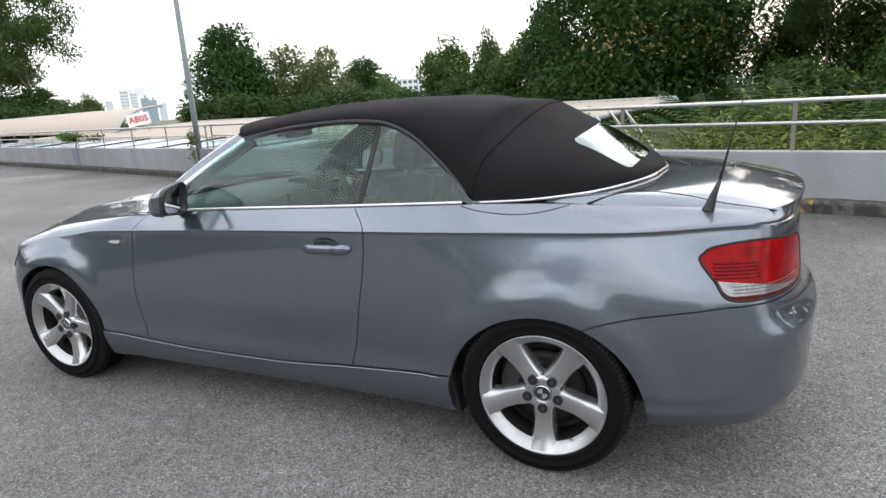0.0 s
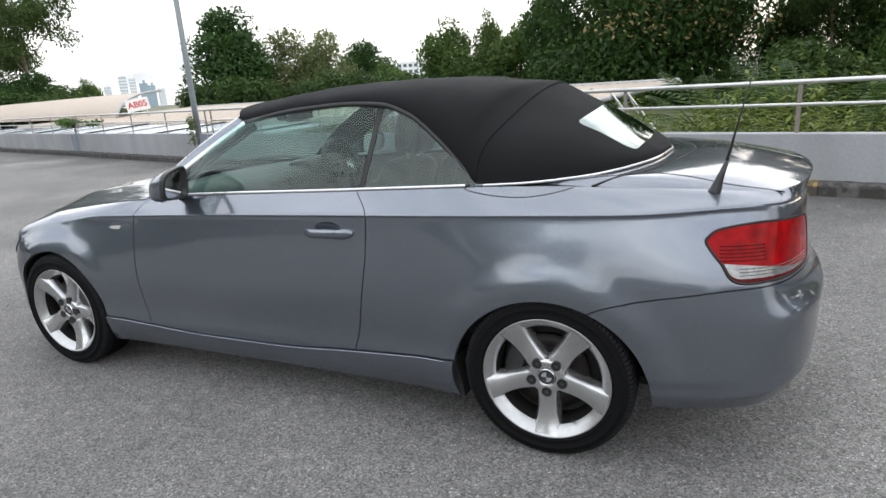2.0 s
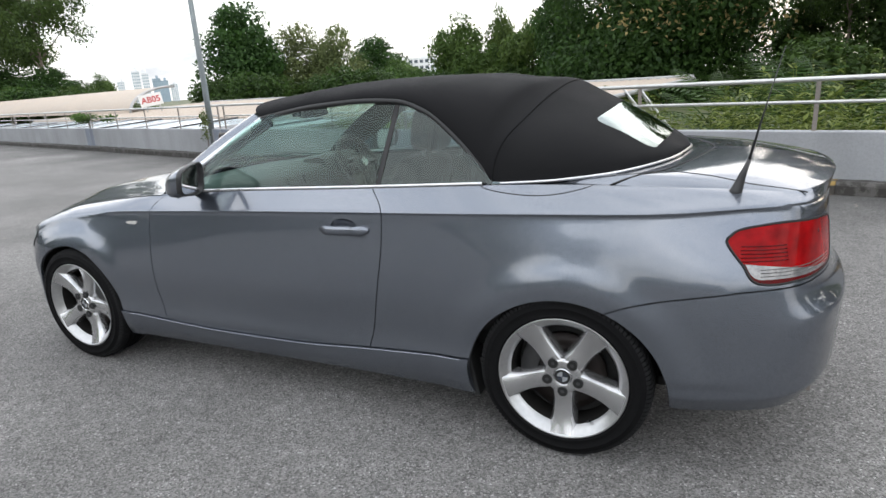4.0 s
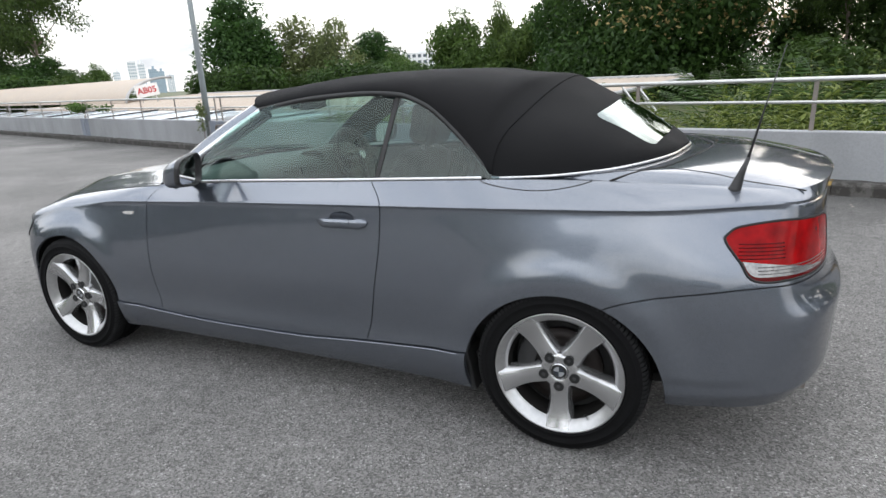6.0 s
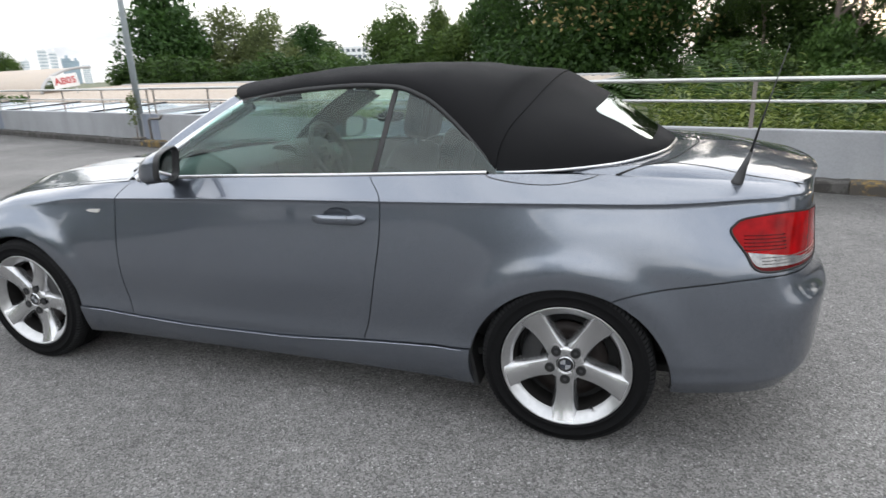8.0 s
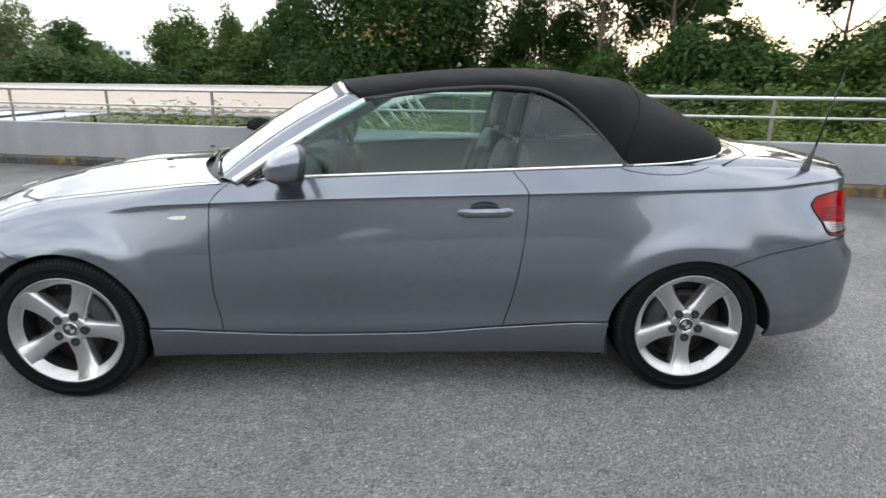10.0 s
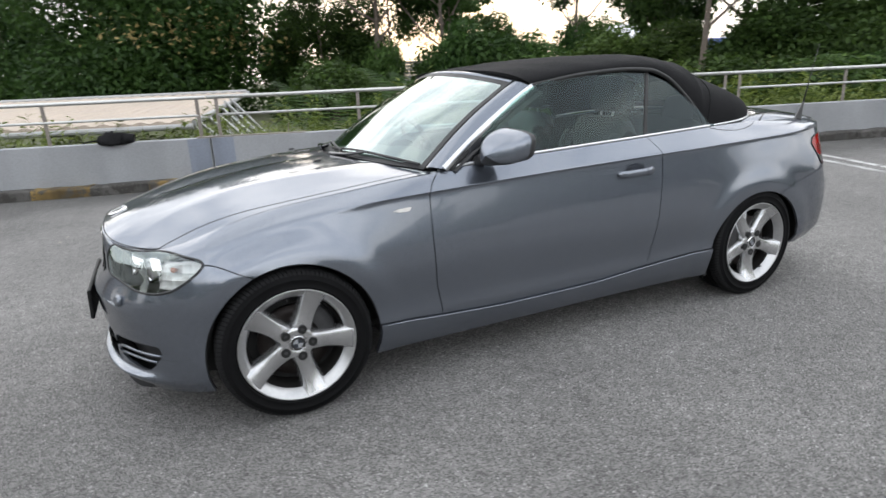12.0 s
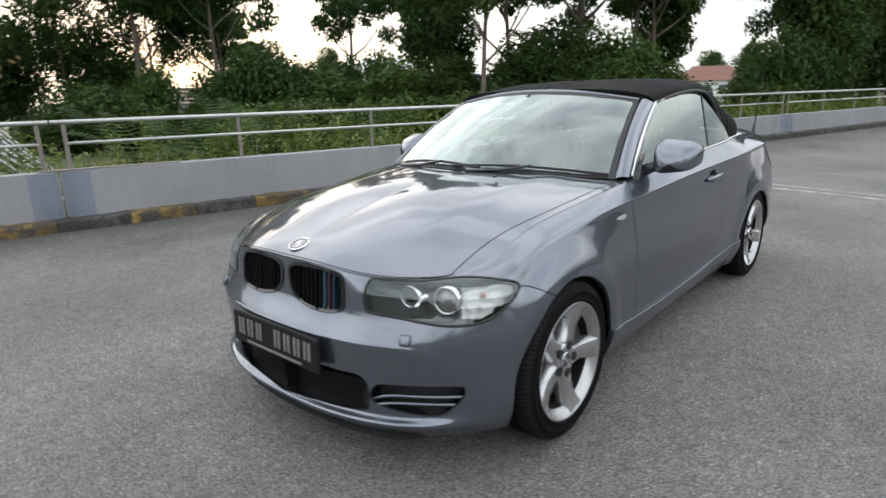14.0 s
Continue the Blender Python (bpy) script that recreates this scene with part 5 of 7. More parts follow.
for mir in (False, True):
    tl = new("tail_lamp")
    tl.parent = car
    lens = clip(BELT, TAIf)
    split = lambda V: V[:, 2] - (0.792 - 0.020 * (V[:, 3] - 15.2))
    rim_f = lambda V: np.minimum(TAIf(V) - 0.012, V[:, 2] - (0.745 - 0.001 * (V[:, 3] - 15.2)))
    skin("red_lens", clip(lens, split), M_RED, tl, "red ribbed lamp lens", rim=0.006, lift=0.003, mirror=mir)
    low = clip(lens, neg(split))
    skin("clear_lens", clip(low, rim_f), M_CLEAR, tl, "clear reversing lamp lens", rim=0.006, lift=0.003, mirror=mir)
    skin("lens_frame", clip(low, neg(rim_f)), M_DARKRED, tl, rim=0.006, lift=0.0028, mirror=mir)
    for z in (0.800, 0.811, 0.822, 0.833, 0.844):
        rib = [q + n * 0.0035 for q, n in (on_belt(15.12 + 0.85 * t, z) for t in np.linspace(0, 1, 9))]
        part("rib", mir_mesh(tube([tuple(q) for q in rib], 0.0021, 6), mir), M_DARKRED, tl, "", True)
    for z in (0.754, 0.764, 0.774):
        rib = [q + n * 0.0035 for q, n in (on_belt(15.42 + 2.2 * t, z) for t in np.linspace(0, 1, 14))]
        part("rib", mir_mesh(tube([tuple(q) for q in rib], 0.0014, 6), mir), M_LAMPGREY, tl, "", True)
    edge = [q + n * 0.0005 for q, n in (on_belt(k, z) for k, z in outline(TAIL_LINE))]
    part("gasket", mir_mesh(tube([tuple(q) for q in edge], 0.0046, 6, True), mir), M_LINER, tl, "", True)
    hl = new("headlamp")
    hl.parent = car
    hlens = clip(BELT, HEADf)
    skin("cover", hlens, M_LAMPGLASS, hl, "clear polycarbonate headlamp cover", rim=0.004, lift=0.001, mirror=mir)
    bucket = clip(BELT, lambda V: HEADf(V) + 0.02)
    skin("bezel", bucket, M_LAMPGREY, hl, "grey inner bezel", rim=0, lift=-0.055, mirror=mir)
    edge = [q - n * 0.001 for q, n in (on_belt(k, z) for k, z in outline(HEAD_LINE))]
    part("gasket", mir_mesh(tube([tuple(q) for q in edge], 0.0055, 6, True), mir), M_SEAL, hl, "black rubber gasket", True)
    for kk, zz, r in ((2.92, 0.687, 0.036), (3.62, 0.680, 0.046)):
        p, n_ = on_belt(kk, zz)
        n_ = (n_ * 0.5 + Vector((-1, 0, 0))).normalized()
        m = outward(p - n_ * (0.045 if kk < 3 else 0.042) , n_)
        ring = moved(lathe([(r * 0.86, 0.03), (r * 0.90, 0.0), (r, -0.006), (r * 1.12, 0.0), (r * 1.15, 0.03)], 32), m)
        part("light_ring", mir_mesh(ring, mir), M_BRIGHT, hl, "pale daytime light ring", True)
        dome = moved(lathe([(0.0, -0.012), (r * 0.4, -0.010), (r * 0.7, -0.002), (r * 0.88, 0.012)], 28), m)
        part("projector", mir_mesh(dome, mir), M_GLOSSBLACK if r < 0.04 else M_CLEAR, hl, "", True)
    refl = clip(clip(BELT, lambda V: HEADf(V) - 0.012), lambda V: V[:, 3] - 3.98)
    fluted = refl[0].copy()
    fluted[:, 0] += 0.006 * np.abs(np.sin(fluted[:, 3] * 13.0)) + 0.004 * np.abs(np.sin(fluted[:, 2] * 105.0))
    skin("reflector", (fluted, refl[1]), M_REFLECT, hl, "bright ribbed indicator reflector", rim=0.03, lift=-0.034, mirror=mir, smooth=False)
    wing = [q - n * (0.030 + 0.012 * math.sin(math.pi * t)) for t, (q, n) in ((t, on_belt(3.12 + 0.22 * t, 0.655 + 0.062 * t)) for t in np.linspace(0, 1, 10))]
    part("shroud", mir_mesh(tube([tuple(q) for q in wing], 0.010, 8), mir), M_BRIGHT, hl, "chrome shroud between the projectors", True)
    p, n_ = on_belt(4.45, 0.70)
    part("bulb", mir_mesh(moved(lathe([(0, -0.01), (0.008, -0.007), (0.011, 0.0), (0.008, 0.014)], 12), outward(p - n_ * 0.024, n_)), mir), M_AMBER, hl, "orange indicator bulb", True)
    # kidney grille
    gr = new("kidney_grille")
    gr.parent = car
    frame_m = clip(clip(BELT, lambda V: KIDf(V) + 0.001), lambda V: 0.011 - KIDf(V))
    skin("frame", frame_m, M_GLOSSBLACK, gr, "gloss black kidney surround", rim=0.03, lift=0.005, mirror=mir)
    back = clip(BELT, lambda V: KIDf(V) + 0.01)
    skin("back_plate", back, M_LINER, gr, rim=0, lift=-0.05, mirror=mir)
    for i in range(11):
        y = -0.046 - i * 0.0245
        bar = clip(clip(BELT, lambda V: KIDf(V) - 0.004), lambda V: 0.0055 - abs(V[:, 1] - y))
        stripe = None
        if not mir and i in (7, 8, 9):
            stripe = STRIPES[i - 7]
        if len(bar[1]):
            skin("slat", bar, stripe or M_SLAT, gr, "", rim=0.028, lift=-0.006, mirror=mir)
    # lower vent: dark mesh with two painted blades
    vg = new("bumper_vent")
    vg.parent = car
    skin("back_plate", clip(BELT, lambda V: VENf(V) + 0.01), M_BLACK, vg, rim=0, lift=-0.06, mirror=mir)
    for pts in (((2.28, 0.322), (2.5, 0.338), (2.75, 0.346), (3.3, 0.350), (3.97, 0.352)), ((2.32, 0.298), (2.6, 0.312), (2.9, 0.318), (3.3, 0.321), (3.84, 0.322))):
        kf, zf = np.array([q[0] for q in pts]), np.array([q[1] for q in pts])
        bl = [q - n * 0.004 for q, n in (on_belt(k, float(np.interp(k, kf, zf))) for k in np.linspace(kf[0], kf[-1], 16))]
        part("blade", mir_mesh(tube([tuple(q) for q in bl], 0.0058, 8), mir), M_PAINT, vg, "painted blade across the vent", True)
    # headlamp washer cap and bumper seam shadow
    p, n_ = on_belt(3.0, 0.556)
    cap = boxmesh(0.040, 0.022, 0.042, outward(p + n_ * 0.004, n_), 0.0105, 4)
    part("washer_cap", mir_mesh(cap, mir), M_PAINT, car, "small painted headlamp washer cap", True)

part("intake_box", boxmesh(0.20, 0.80, 0.34, pose(-1.89, 0, 0.385), 0.01), M_LINER, car)
for sg in (-1, 1):
    part("intake_box", boxmesh(0.14, 0.26, 0.26, pose(-1.77, sg * 0.50, 0.37), 0.01), M_LINER, car)
M_MOUTH = mat("intake_mesh_black", (0.008, 0.008, 0.0085), 0.7, 0, 0.2, spec=0.12)
mouth_half = clip(BELT, lambda V: MOUf(V) + 0.012)
for mir in (False, True):
    skin("intake_back", mouth_half, M_MOUTH, car, rim=-0.05, lift=-0.055, mirror=mir)
    for z in (0.285, 0.315, 0.345, 0.375):
        b = clip(clip(BELT, lambda V: MOUf(V)), lambda V: 0.004 - abs(V[:, 2] - z))
        if len(b[1]):
            skin("intake_bar", b, M_MOUTH, car, rim=0.02, lift=-0.02, mirror=mir)


def skin_mesh_inner():
    """The lining, a little inside the cloth."""
    m = clip(top_full, neg(rear_glass))
    N = normals(*m)
    P = m[0][:, :3] - N * 0.02
    return [tuple(p) for p in P], [g[::-1] for g in m[1]]


# ---- wheels ----
def tyre_mesh():
    w = 0.1025
    prof = [(0.214, -w * 0.80), (0.234, -w * 0.93), (0.242, -w * 0.985), (0.2435, -w * 1.015), (0.2475, -w * 1.02), (0.249, -w * 1.00), (0.262, -w * 1.025), (0.2735, -w * 1.025), (0.275, -w * 1.04), (0.279, -w * 1.037), (0.2805, -w * 1.01),
            (0.292, -w * 0.97), (0.302, -w * 0.89), (0.3085, -w * 0.80), (0.312, -w * 0.72)]
    V, F = [], []
    # tread ribs with three round grooves
    tread = []
    for i in range(25):
        a = -0.70 + 1.40 * i / 24
        g = any(abs(a - c) < 0.045 for c in (-0.36, 0.0, 0.36))
        tread.append((0.309 if g else 0.3155 - 0.002 * a * a, w * a))
    full = prof + tread + [(r, -a) for r, a in prof[::-1]]
    return lathe(full, 96)


def tread_blocks(side):
    """Cross blocks with open slots between them, proud of the shoulder."""
    V, F = [], []
    n = 108
    for k in range(n):
        a0 = 2 * math.pi * k / n
        base = len(V)
        for da in (-0.0205, 0.0205):
            for y, r in ((0.0985, 0.2945), (0.0925, 0.3060), (0.0840, 0.3125), (0.0640, 0.3162), (0.0430, 0.3170)):
                ang = a0 + da + (0.05 * (0.098 - y) / 0.05)
                V.append((r * math.cos(ang), side * y, r * math.sin(ang)))
                V.append(((r - 0.007) * math.cos(ang), side * (y - 0.004), (r - 0.007) * math.sin(ang)))
        for i in range(4):
            a, b = base + 2 * i, base + 2 * i + 2
            for q in ((a, b, b + 10, a + 10), (a + 1, b + 1, b, a), (a + 10, b + 10, b + 11, a + 11)):
                F.append(q if side > 0 else q[::-1])
    return V, F


RIM_PROFILE = [(0.2135, -0.080), (0.2350, -0.094), (0.2375, -0.099), (0.2360, -0.1025), (0.2315, -0.1005), (0.2260, -0.0950), (0.2135, -0.0870), (0.2030, -0.0740), (0.1985, -0.0660)]
BARREL_PROFILE = [(0.1985, -0.066), (0.192, -0.054), (0.1880, -0.030), (0.186, 0.02), (0.190, 0.07), (0.214, 0.082)]


def spoke_mesh(ang):
    V, F = [], []
    rs = [0.045, 0.066, 0.085, 0.11, 0.14, 0.17, 0.198, 0.218, 0.2325]
    half = [0.036, 0.040, 0.0385, 0.0375, 0.0385, 0.042, 0.047, 0.052, 0.058]
    face = [0.001, 0.003, 0.002, 0.000, 0.002, 0.008, 0.017, 0.025, 0.0305]
    for r, h, a in zip(rs, half, face):
        deep = 0.045 if r < 0.19 else 0.030
        for t, d in ((-1.16, deep), (-1.04, 0.016), (-0.80, 0.002), (-0.74, 0.0), (0, 0.003), (0.74, 0.0), (0.80, 0.002), (1.04, 0.016), (1.16, deep)):
            V.append((r, -0.070 - a + d, t * h))
    for i in range(len(rs) - 1):
        for k in range(8):
            F.append((i * 9 + k, i * 9 + k + 1, (i + 1) * 9 + k + 1, (i + 1) * 9 + k))
    return moved((V, F), Matrix.Rotation(-ang, 4, "Y"))


M_ROUNDEL_B = mat("roundel_blue", (0.018, 0.024, 0.036), 0.2, 0, 0.05, coat=1.0)
M_ROUNDEL_W = mat("roundel_white", (0.26, 0.27, 0.28), 0.2, 0.2, 0.05, coat=1.0)


def roundel(name, radius, m, parent):
    """A plain round badge: dark ring, quartered pale and blue middle."""
    g = new(name)
    g.parent = parent
    part("ring", moved(lathe([(radius * 0.62, -0.0025), (radius * 0.66, -0.0042), (radius * 0.94, -0.0042), (radius, -0.001), (radius, 0.004)], 36), m), M_GLOSSBLACK, g, "", True)
    part("rim", moved(lathe([(radius * 0.95, -0.0035), (radius * 0.985, -0.005), (radius * 1.03, 0.0)], 36), m), M_BRIGHT, g, "chrome rim", True)
    for q in range(4):
        V = [(0, -0.0035, 0)] + [(radius * 0.64 * math.cos(math.pi / 2 * (q + t / 8)), -0.0032, radius * 0.64 * math.sin(math.pi / 2 * (q + t / 8))) for t in range(9)]
        part("quadrant", moved((V, [(0, i, i + 1) for i in range(1, 9)]), m), M_ROUNDEL_W if q % 2 else M_ROUNDEL_B, g)
    return g


TYRE, TREAD = tyre_mesh(), (tread_blocks(-1), tread_blocks(1))
RIM, BARREL = lathe(RIM_PROFILE, 72), lathe(BARREL_PROFILE, 48)


# brake dust plus the shade inside the wheel, both in the colour
M_BARREL = mat("dusty_shaded_barrel", (0.008, 0.0075, 0.007), 0.7, 0.0, 0.2, spec=0.1)


def wheel(x, y, spin, mir):
    w = new("wheel")
    w.parent = car
    w.matrix_basis = Matrix.Translation(-RIDE) @ pose(x, y, 0.3155, 0, 0, 180 if mir else 0)
    tyre = part("tyre", TYRE, M_RUBBER, w, "black road tyre", True)
    for t in TREAD:
        part("tread", t, M_TREAD, w, "worn grey-black tread blocks")
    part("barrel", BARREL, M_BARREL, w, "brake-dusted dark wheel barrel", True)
    rim = part("rim", RIM, M_RIMLIP, w, "silver five-spoke alloy rim", True)
    for k in range(5):
        a = math.radians(spin + 72 * k)
        part("spoke", spoke_mesh(a), M_RIM, w, "", True)
        c, s = math.cos(a) * 0.060, math.sin(a) * 0.060
        m = Matrix.Translation((c, 0, s))
        # black disc proud of the hub, painted for the shade of a bolt hole
        part("bolt_hole_shade", moved(lathe([(0.0, -0.0770), (0.0150, -0.0780), (0.0178, -0.0790), (0.0190, -0.0770)], 18), m), M_LINER, w, "", True)
        part("bolt", moved(lathe([(0, -0.0795), (0.0065, -0.0795), (0.0075, -0.076)], 6), m), M_CALIPER, w)
        b = a + math.radians(36)
        part("pin", moved(lathe([(0, -0.0735), (0.003, -0.0735), (0.004, -0.071)], 8), Matrix.Translation((math.cos(b) * 0.052, 0, math.sin(b) * 0.052))), M_BLACK, w)
    part("hub", lathe([(0.0345, -0.0730), (0.0375, -0.0750), (0.052, -0.0752), (0.064, -0.0740), (0.072, -0.066), (0.074, -0.03)], 40), M_RIM, w, "", True)
    roundel("hub_badge", 0.031, Matrix.Translation((0, -0.0735, 0)), w)
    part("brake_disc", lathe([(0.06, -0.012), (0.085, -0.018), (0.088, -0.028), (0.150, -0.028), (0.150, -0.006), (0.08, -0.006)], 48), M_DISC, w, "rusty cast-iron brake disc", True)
    part("dust_shield", lathe([(0.05, 0.012), (0.195, 0.012), (0.198, 0.02)], 32), M_LINER, w)
    V, F = [], []
    for i in range(10):
        a = math.radians((150 if x > 0 else 28) + (i - 4.5) * 8)
        for r, d in ((0.10, -0.050), (0.165, -0.050), (0.172, -0.01), (0.172, 0.01)):
            V.append((r * math.cos(a), d, r * math.sin(a)))
    for i in range(9):
        for k in range(3):
            F.append((i * 4 + k, i * 4 + k + 1, (i + 1) * 4 + k + 1, (i + 1) * 4 + k))
    part("caliper", (V, F), M_CALIPER, w, "", True)
    valve = math.radians(spin + 30)
    part("valve", tube([(0.196 * math.cos(valve), -0.06, 0.196 * math.sin(valve)), (0.188 * math.cos(valve), -0.085, 0.188 * math.sin(valve))], 0.004, 6), M_BLACK, w)
    return w


wheel(-1.333, -0.762, 67, False)
wheel(1.327, -0.764, -90, False)
wheel(-1.333, 0.762, 40, True)
wheel(1.327, 0.764, 10, True)

# wheel wells and floor pan
for s in (-1, 1):
    for cx_, rx, rz, cz in ((-ARCH_X, 0.372, 0.385, 0.315), (1.30, 0.388, 0.372, 0.293)):
        V, F = [], []
        for i in range(33):
            a = math.radians(2 + 176 * i / 32)
            for y in (0.800, 0.60, 0.50):
                q = 1.0 if y > 0.55 else 0.15
                V.append((cx_ + rx * q * math.cos(a), s * y, max(0.185 if cx_ < 0 else 0.22, cz + rz * q * math.sin(a))))
        for i in range(32):
            for k in range(2):
                F.append((i * 3 + k, i * 3 + k + 1, (i + 1) * 3 + k + 1, (i + 1) * 3 + k))
        part("wheel_well", (V, F), M_LINER, car)
part("floor_pan", boxmesh(3.6, 1.20, 0.04, pose(-0.05, 0, 0.245), 0.01), M_LINER, car)
part("floor_pan", boxmesh(1.85, 1.60, 0.04, pose(-0.02, 0, 0.215), 0.01), M_LINER, car)
for s in (-1, 1):
    part("splash_flap", boxmesh(0.03, 0.16, 0.17, pose(0.935, s * 0.745, 0.265, 0, -12, 0), 0.006), M_LINER, car)
    part("arch_liner", boxmesh(0.012, 0.34, 0.40, pose(1.700, s * 0.650, 0.465, 0, -6, 0), 0.004), M_LINER, car)
part("exhaust_tip", lathe([(0.026, 0.0), (0.030, 0.002), (0.030, 0.12), (0.026, 0.12), (0.026, 0.0)], 20, "z"), M_RAIL_DULL, car, "small dull exhaust tip", True).matrix_basis = pose(1.99, -0.53, 0.285, 0, 88, 0)

# plate and badge
M_PLATE = mat("plate_black", (0.010, 0.010, 0.010), 0.5, 0, 0.1, spec=0.2)
plate = new("number_plate")
plate.parent = car
pm = outward(Vector((-2.113, 0, 0.465)), Vector((-1, 0, 0.05)))
part("plate_holder", boxmesh(0.555, 0.016, 0.130, pm, 0.006), M_PLATE, plate, "black number plate holder")
M_PLATEMARK = mat("plate_silver", (0.22, 0.22, 0.22), 0.4, 0.3, 0.1)
for i in range(8):
    if i == 3:
        continue
    for a, h in ((-0.012, 0.070), (0.012, 0.070)):
        part("bar", boxmesh(0.014, 0.003, h, pm @ Matrix.Translation((-0.215 + i * 0.0615 + a, -0.0095, 0.008)), 0.001), M_PLATEMARK, plate)
part("bar", boxmesh(0.36, 0.003, 0.010, pm @ Matrix.Translation((0, -0.0095, -0.050)), 0.001), M_PLATEMARK, plate)
bz_ = float(HOOD_Z(-1.962))
roundel("bonnet_badge", 0.041, outward(Vector((-1.962, 0, bz_ + 0.003)), Vector((-0.36, 0, 1)), (1, 0, 0.3)), hood_ob)

# ---- cabin ----
M_DASH = mat("grey_dashboard_vinyl", (0.060, 0.064, 0.064), 0.7, 0, 0.12, 8, 300, 0.3, 0.0008)
M_LEATHER = mat("black_leather", (0.022, 0.022, 0.023), 0.48, 0, 0.2, 6, 160, 0.25, 0.001)
M_CARPET = mat("dark_carpet", (0.018, 0.018, 0.018), 0.95, 0, 0.2, 10, 200, 0.4, 0.002)


def slab(pts, y0, y1, bulge=0.0, n=9, round_=0.02):
    """A padded slab: an x-z outline carried across from y0 to y1, drawn in at both ends."""
    V, F = [], []
    P = [Vector((p[0], 0, p[1])) for p in pts]
    c = sum(P, Vector()) / len(P)
    for j in range(n):
        t = j / (n - 1)
        e = 1 - (2 * t - 1) ** 4 * 0.16 - (0.10 if j in (0, n - 1) else 0)
        y = y0 + (y1 - y0) * t
        for p in P:
            q = c + (p - c) * e
            V.append((q.x, y, q.z + bulge * math.sin(math.pi * t)))
    m = len(P)
    for j in range(n - 1):
        for i in range(m):
            F.append((j * m + i, j * m + (i + 1) % m, (j + 1) * m + (i + 1) % m, (j + 1) * m + i))
    F.append(tuple(range(m)))
    F.append(tuple((n - 1) * m + i for i in range(m))[::-1])
    return V, F


def rounded(w, h, n=6, e=0.35):
    return [(w / 2 * math.copysign(abs(math.cos(a)) ** e, math.cos(a)), h / 2 * math.copysign(abs(math.sin(a)) ** e, math.sin(a))) for a in [2 * math.pi * i / (4 * n) for i in range(4 * n)]]


def placed(pts, x, z, deg):
    c, s = math.cos(radians(deg)), math.sin(radians(deg))
    return [(x + a * c - b * s, z + a * s + b * c) for a, b in pts]


for side in (-0.37, 0.37):
    seat = new("front_seat")
    seat.parent = car
    part("cushion", slab(placed(rounded(0.50, 0.16), 0.16, 0.50, 8), side - 0.24, side + 0.24), M_LEATHER, seat, "black leather cushion", True)
    part("backrest", slab(placed(rounded(0.13, 0.60), 0.49, 0.80, -18), side - 0.235, side + 0.235), M_LEATHER, seat, "", True)
    for e in (-0.2, 0.2):
        part("bolster", slab(placed(rounded(0.15, 0.46), 0.45, 0.78, -18), side + e - 0.045, side + e + 0.045, 0, 5), M_LEATHER, seat, "", True)
    part("headrest", slab(placed(rounded(0.11, 0.20), 0.615, 1.205, -12), side - 0.13, side + 0.13), M_LEATHER, seat, "", True)
    for e in (-0.05, 0.05):
        part("headrest_post", tube([(0.575, side + e, 1.05), (0.60, side + e, 1.16)], 0.007, 8), M_STEEL, seat)
rear = new("rear_seat")
rear.parent = car
part("cushion", slab(placed(rounded(0.46, 0.16), 0.93, 0.50, 6), -0.52, 0.52), M_LEATHER, rear, "", True)
part("backrest", slab(placed(rounded(0.13, 0.50), 1.16, 0.80, -20), -0.54, 0.54), M_LEATHER, rear, "", True)
for e in (-0.30, 0.30):
    part("headrest", slab(placed(rounded(0.10, 0.16), 1.25, 1.08, -18), e - 0.13, e + 0.13), M_LEATHER, rear, "", True)
dash = new("dashboard")
dash.parent = car
part("pad", slab([(-0.86, 0.955), (-0.60, 0.965), (-0.42, 0.945), (-0.36, 0.90), (-0.40, 0.80), (-0.44, 0.62), (-0.86, 0.62)], -0.69, 0.69, 0.012, 17), M_DASH, dash, "grey vinyl dashboard", True)
part("binnacle", slab([(-0.62, 0.95), (-0.55, 1.00), (-0.42, 1.012), (-0.36, 0.985), (-0.36, 0.90), (-0.60, 0.90)], 0.18, 0.56, 0.0, 9), M_DASH, dash, "", True)
for y in (-0.16, -0.02):
    part("air_vent", boxmesh(0.012, 0.12, 0.055, pose(-0.357, y, 0.915, 0, -12, 0), 0.006), M_BLACK, dash)
    for i in range(4):
        part("vent_slat", boxmesh(0.008, 0.108, 0.004, pose(-0.350, y, 0.895 + i * 0.013, 0, 10, 0)), M_DASH, dash)
part("centre_console", slab([(-0.46, 0.80), (-0.36, 0.82), (-0.10, 0.60), (0.45, 0.58), (0.45, 0.30), (-0.46, 0.30)], -0.11, 0.11, 0, 5), M_DASH, car, "", True)
wheel_m = Matrix.Translation((-0.27, 0.37, 0.93)) @ Matrix.Rotation(radians(-24), 4, "Y")
sw = new("steering_wheel")
sw.parent = car
part("rim", moved(tube([(0.0, 0.185 * math.cos(a), 0.185 * math.sin(a)) for a in [2 * math.pi * i / 40 for i in range(40)]], 0.016, 10, True), wheel_m), M_LEATHER, sw, "black leather rim", True)
part("hub", moved(slab([(-0.02, -0.06), (0.03, -0.05), (0.04, 0.0), (0.03, 0.05), (-0.02, 0.06)], -0.075, 0.075, 0, 7), wheel_m), M_BLACK, sw, "", True)
for a in (0, 180, 270):
    c, s = math.cos(radians(a)), math.sin(radians(a))
    part("spoke", moved(tube([(0.015, 0.05 * c, 0.05 * s), (0.0, 0.18 * c, 0.18 * s)], [0.022, 0.012], 8), wheel_m), M_BLACK, sw, "", True)
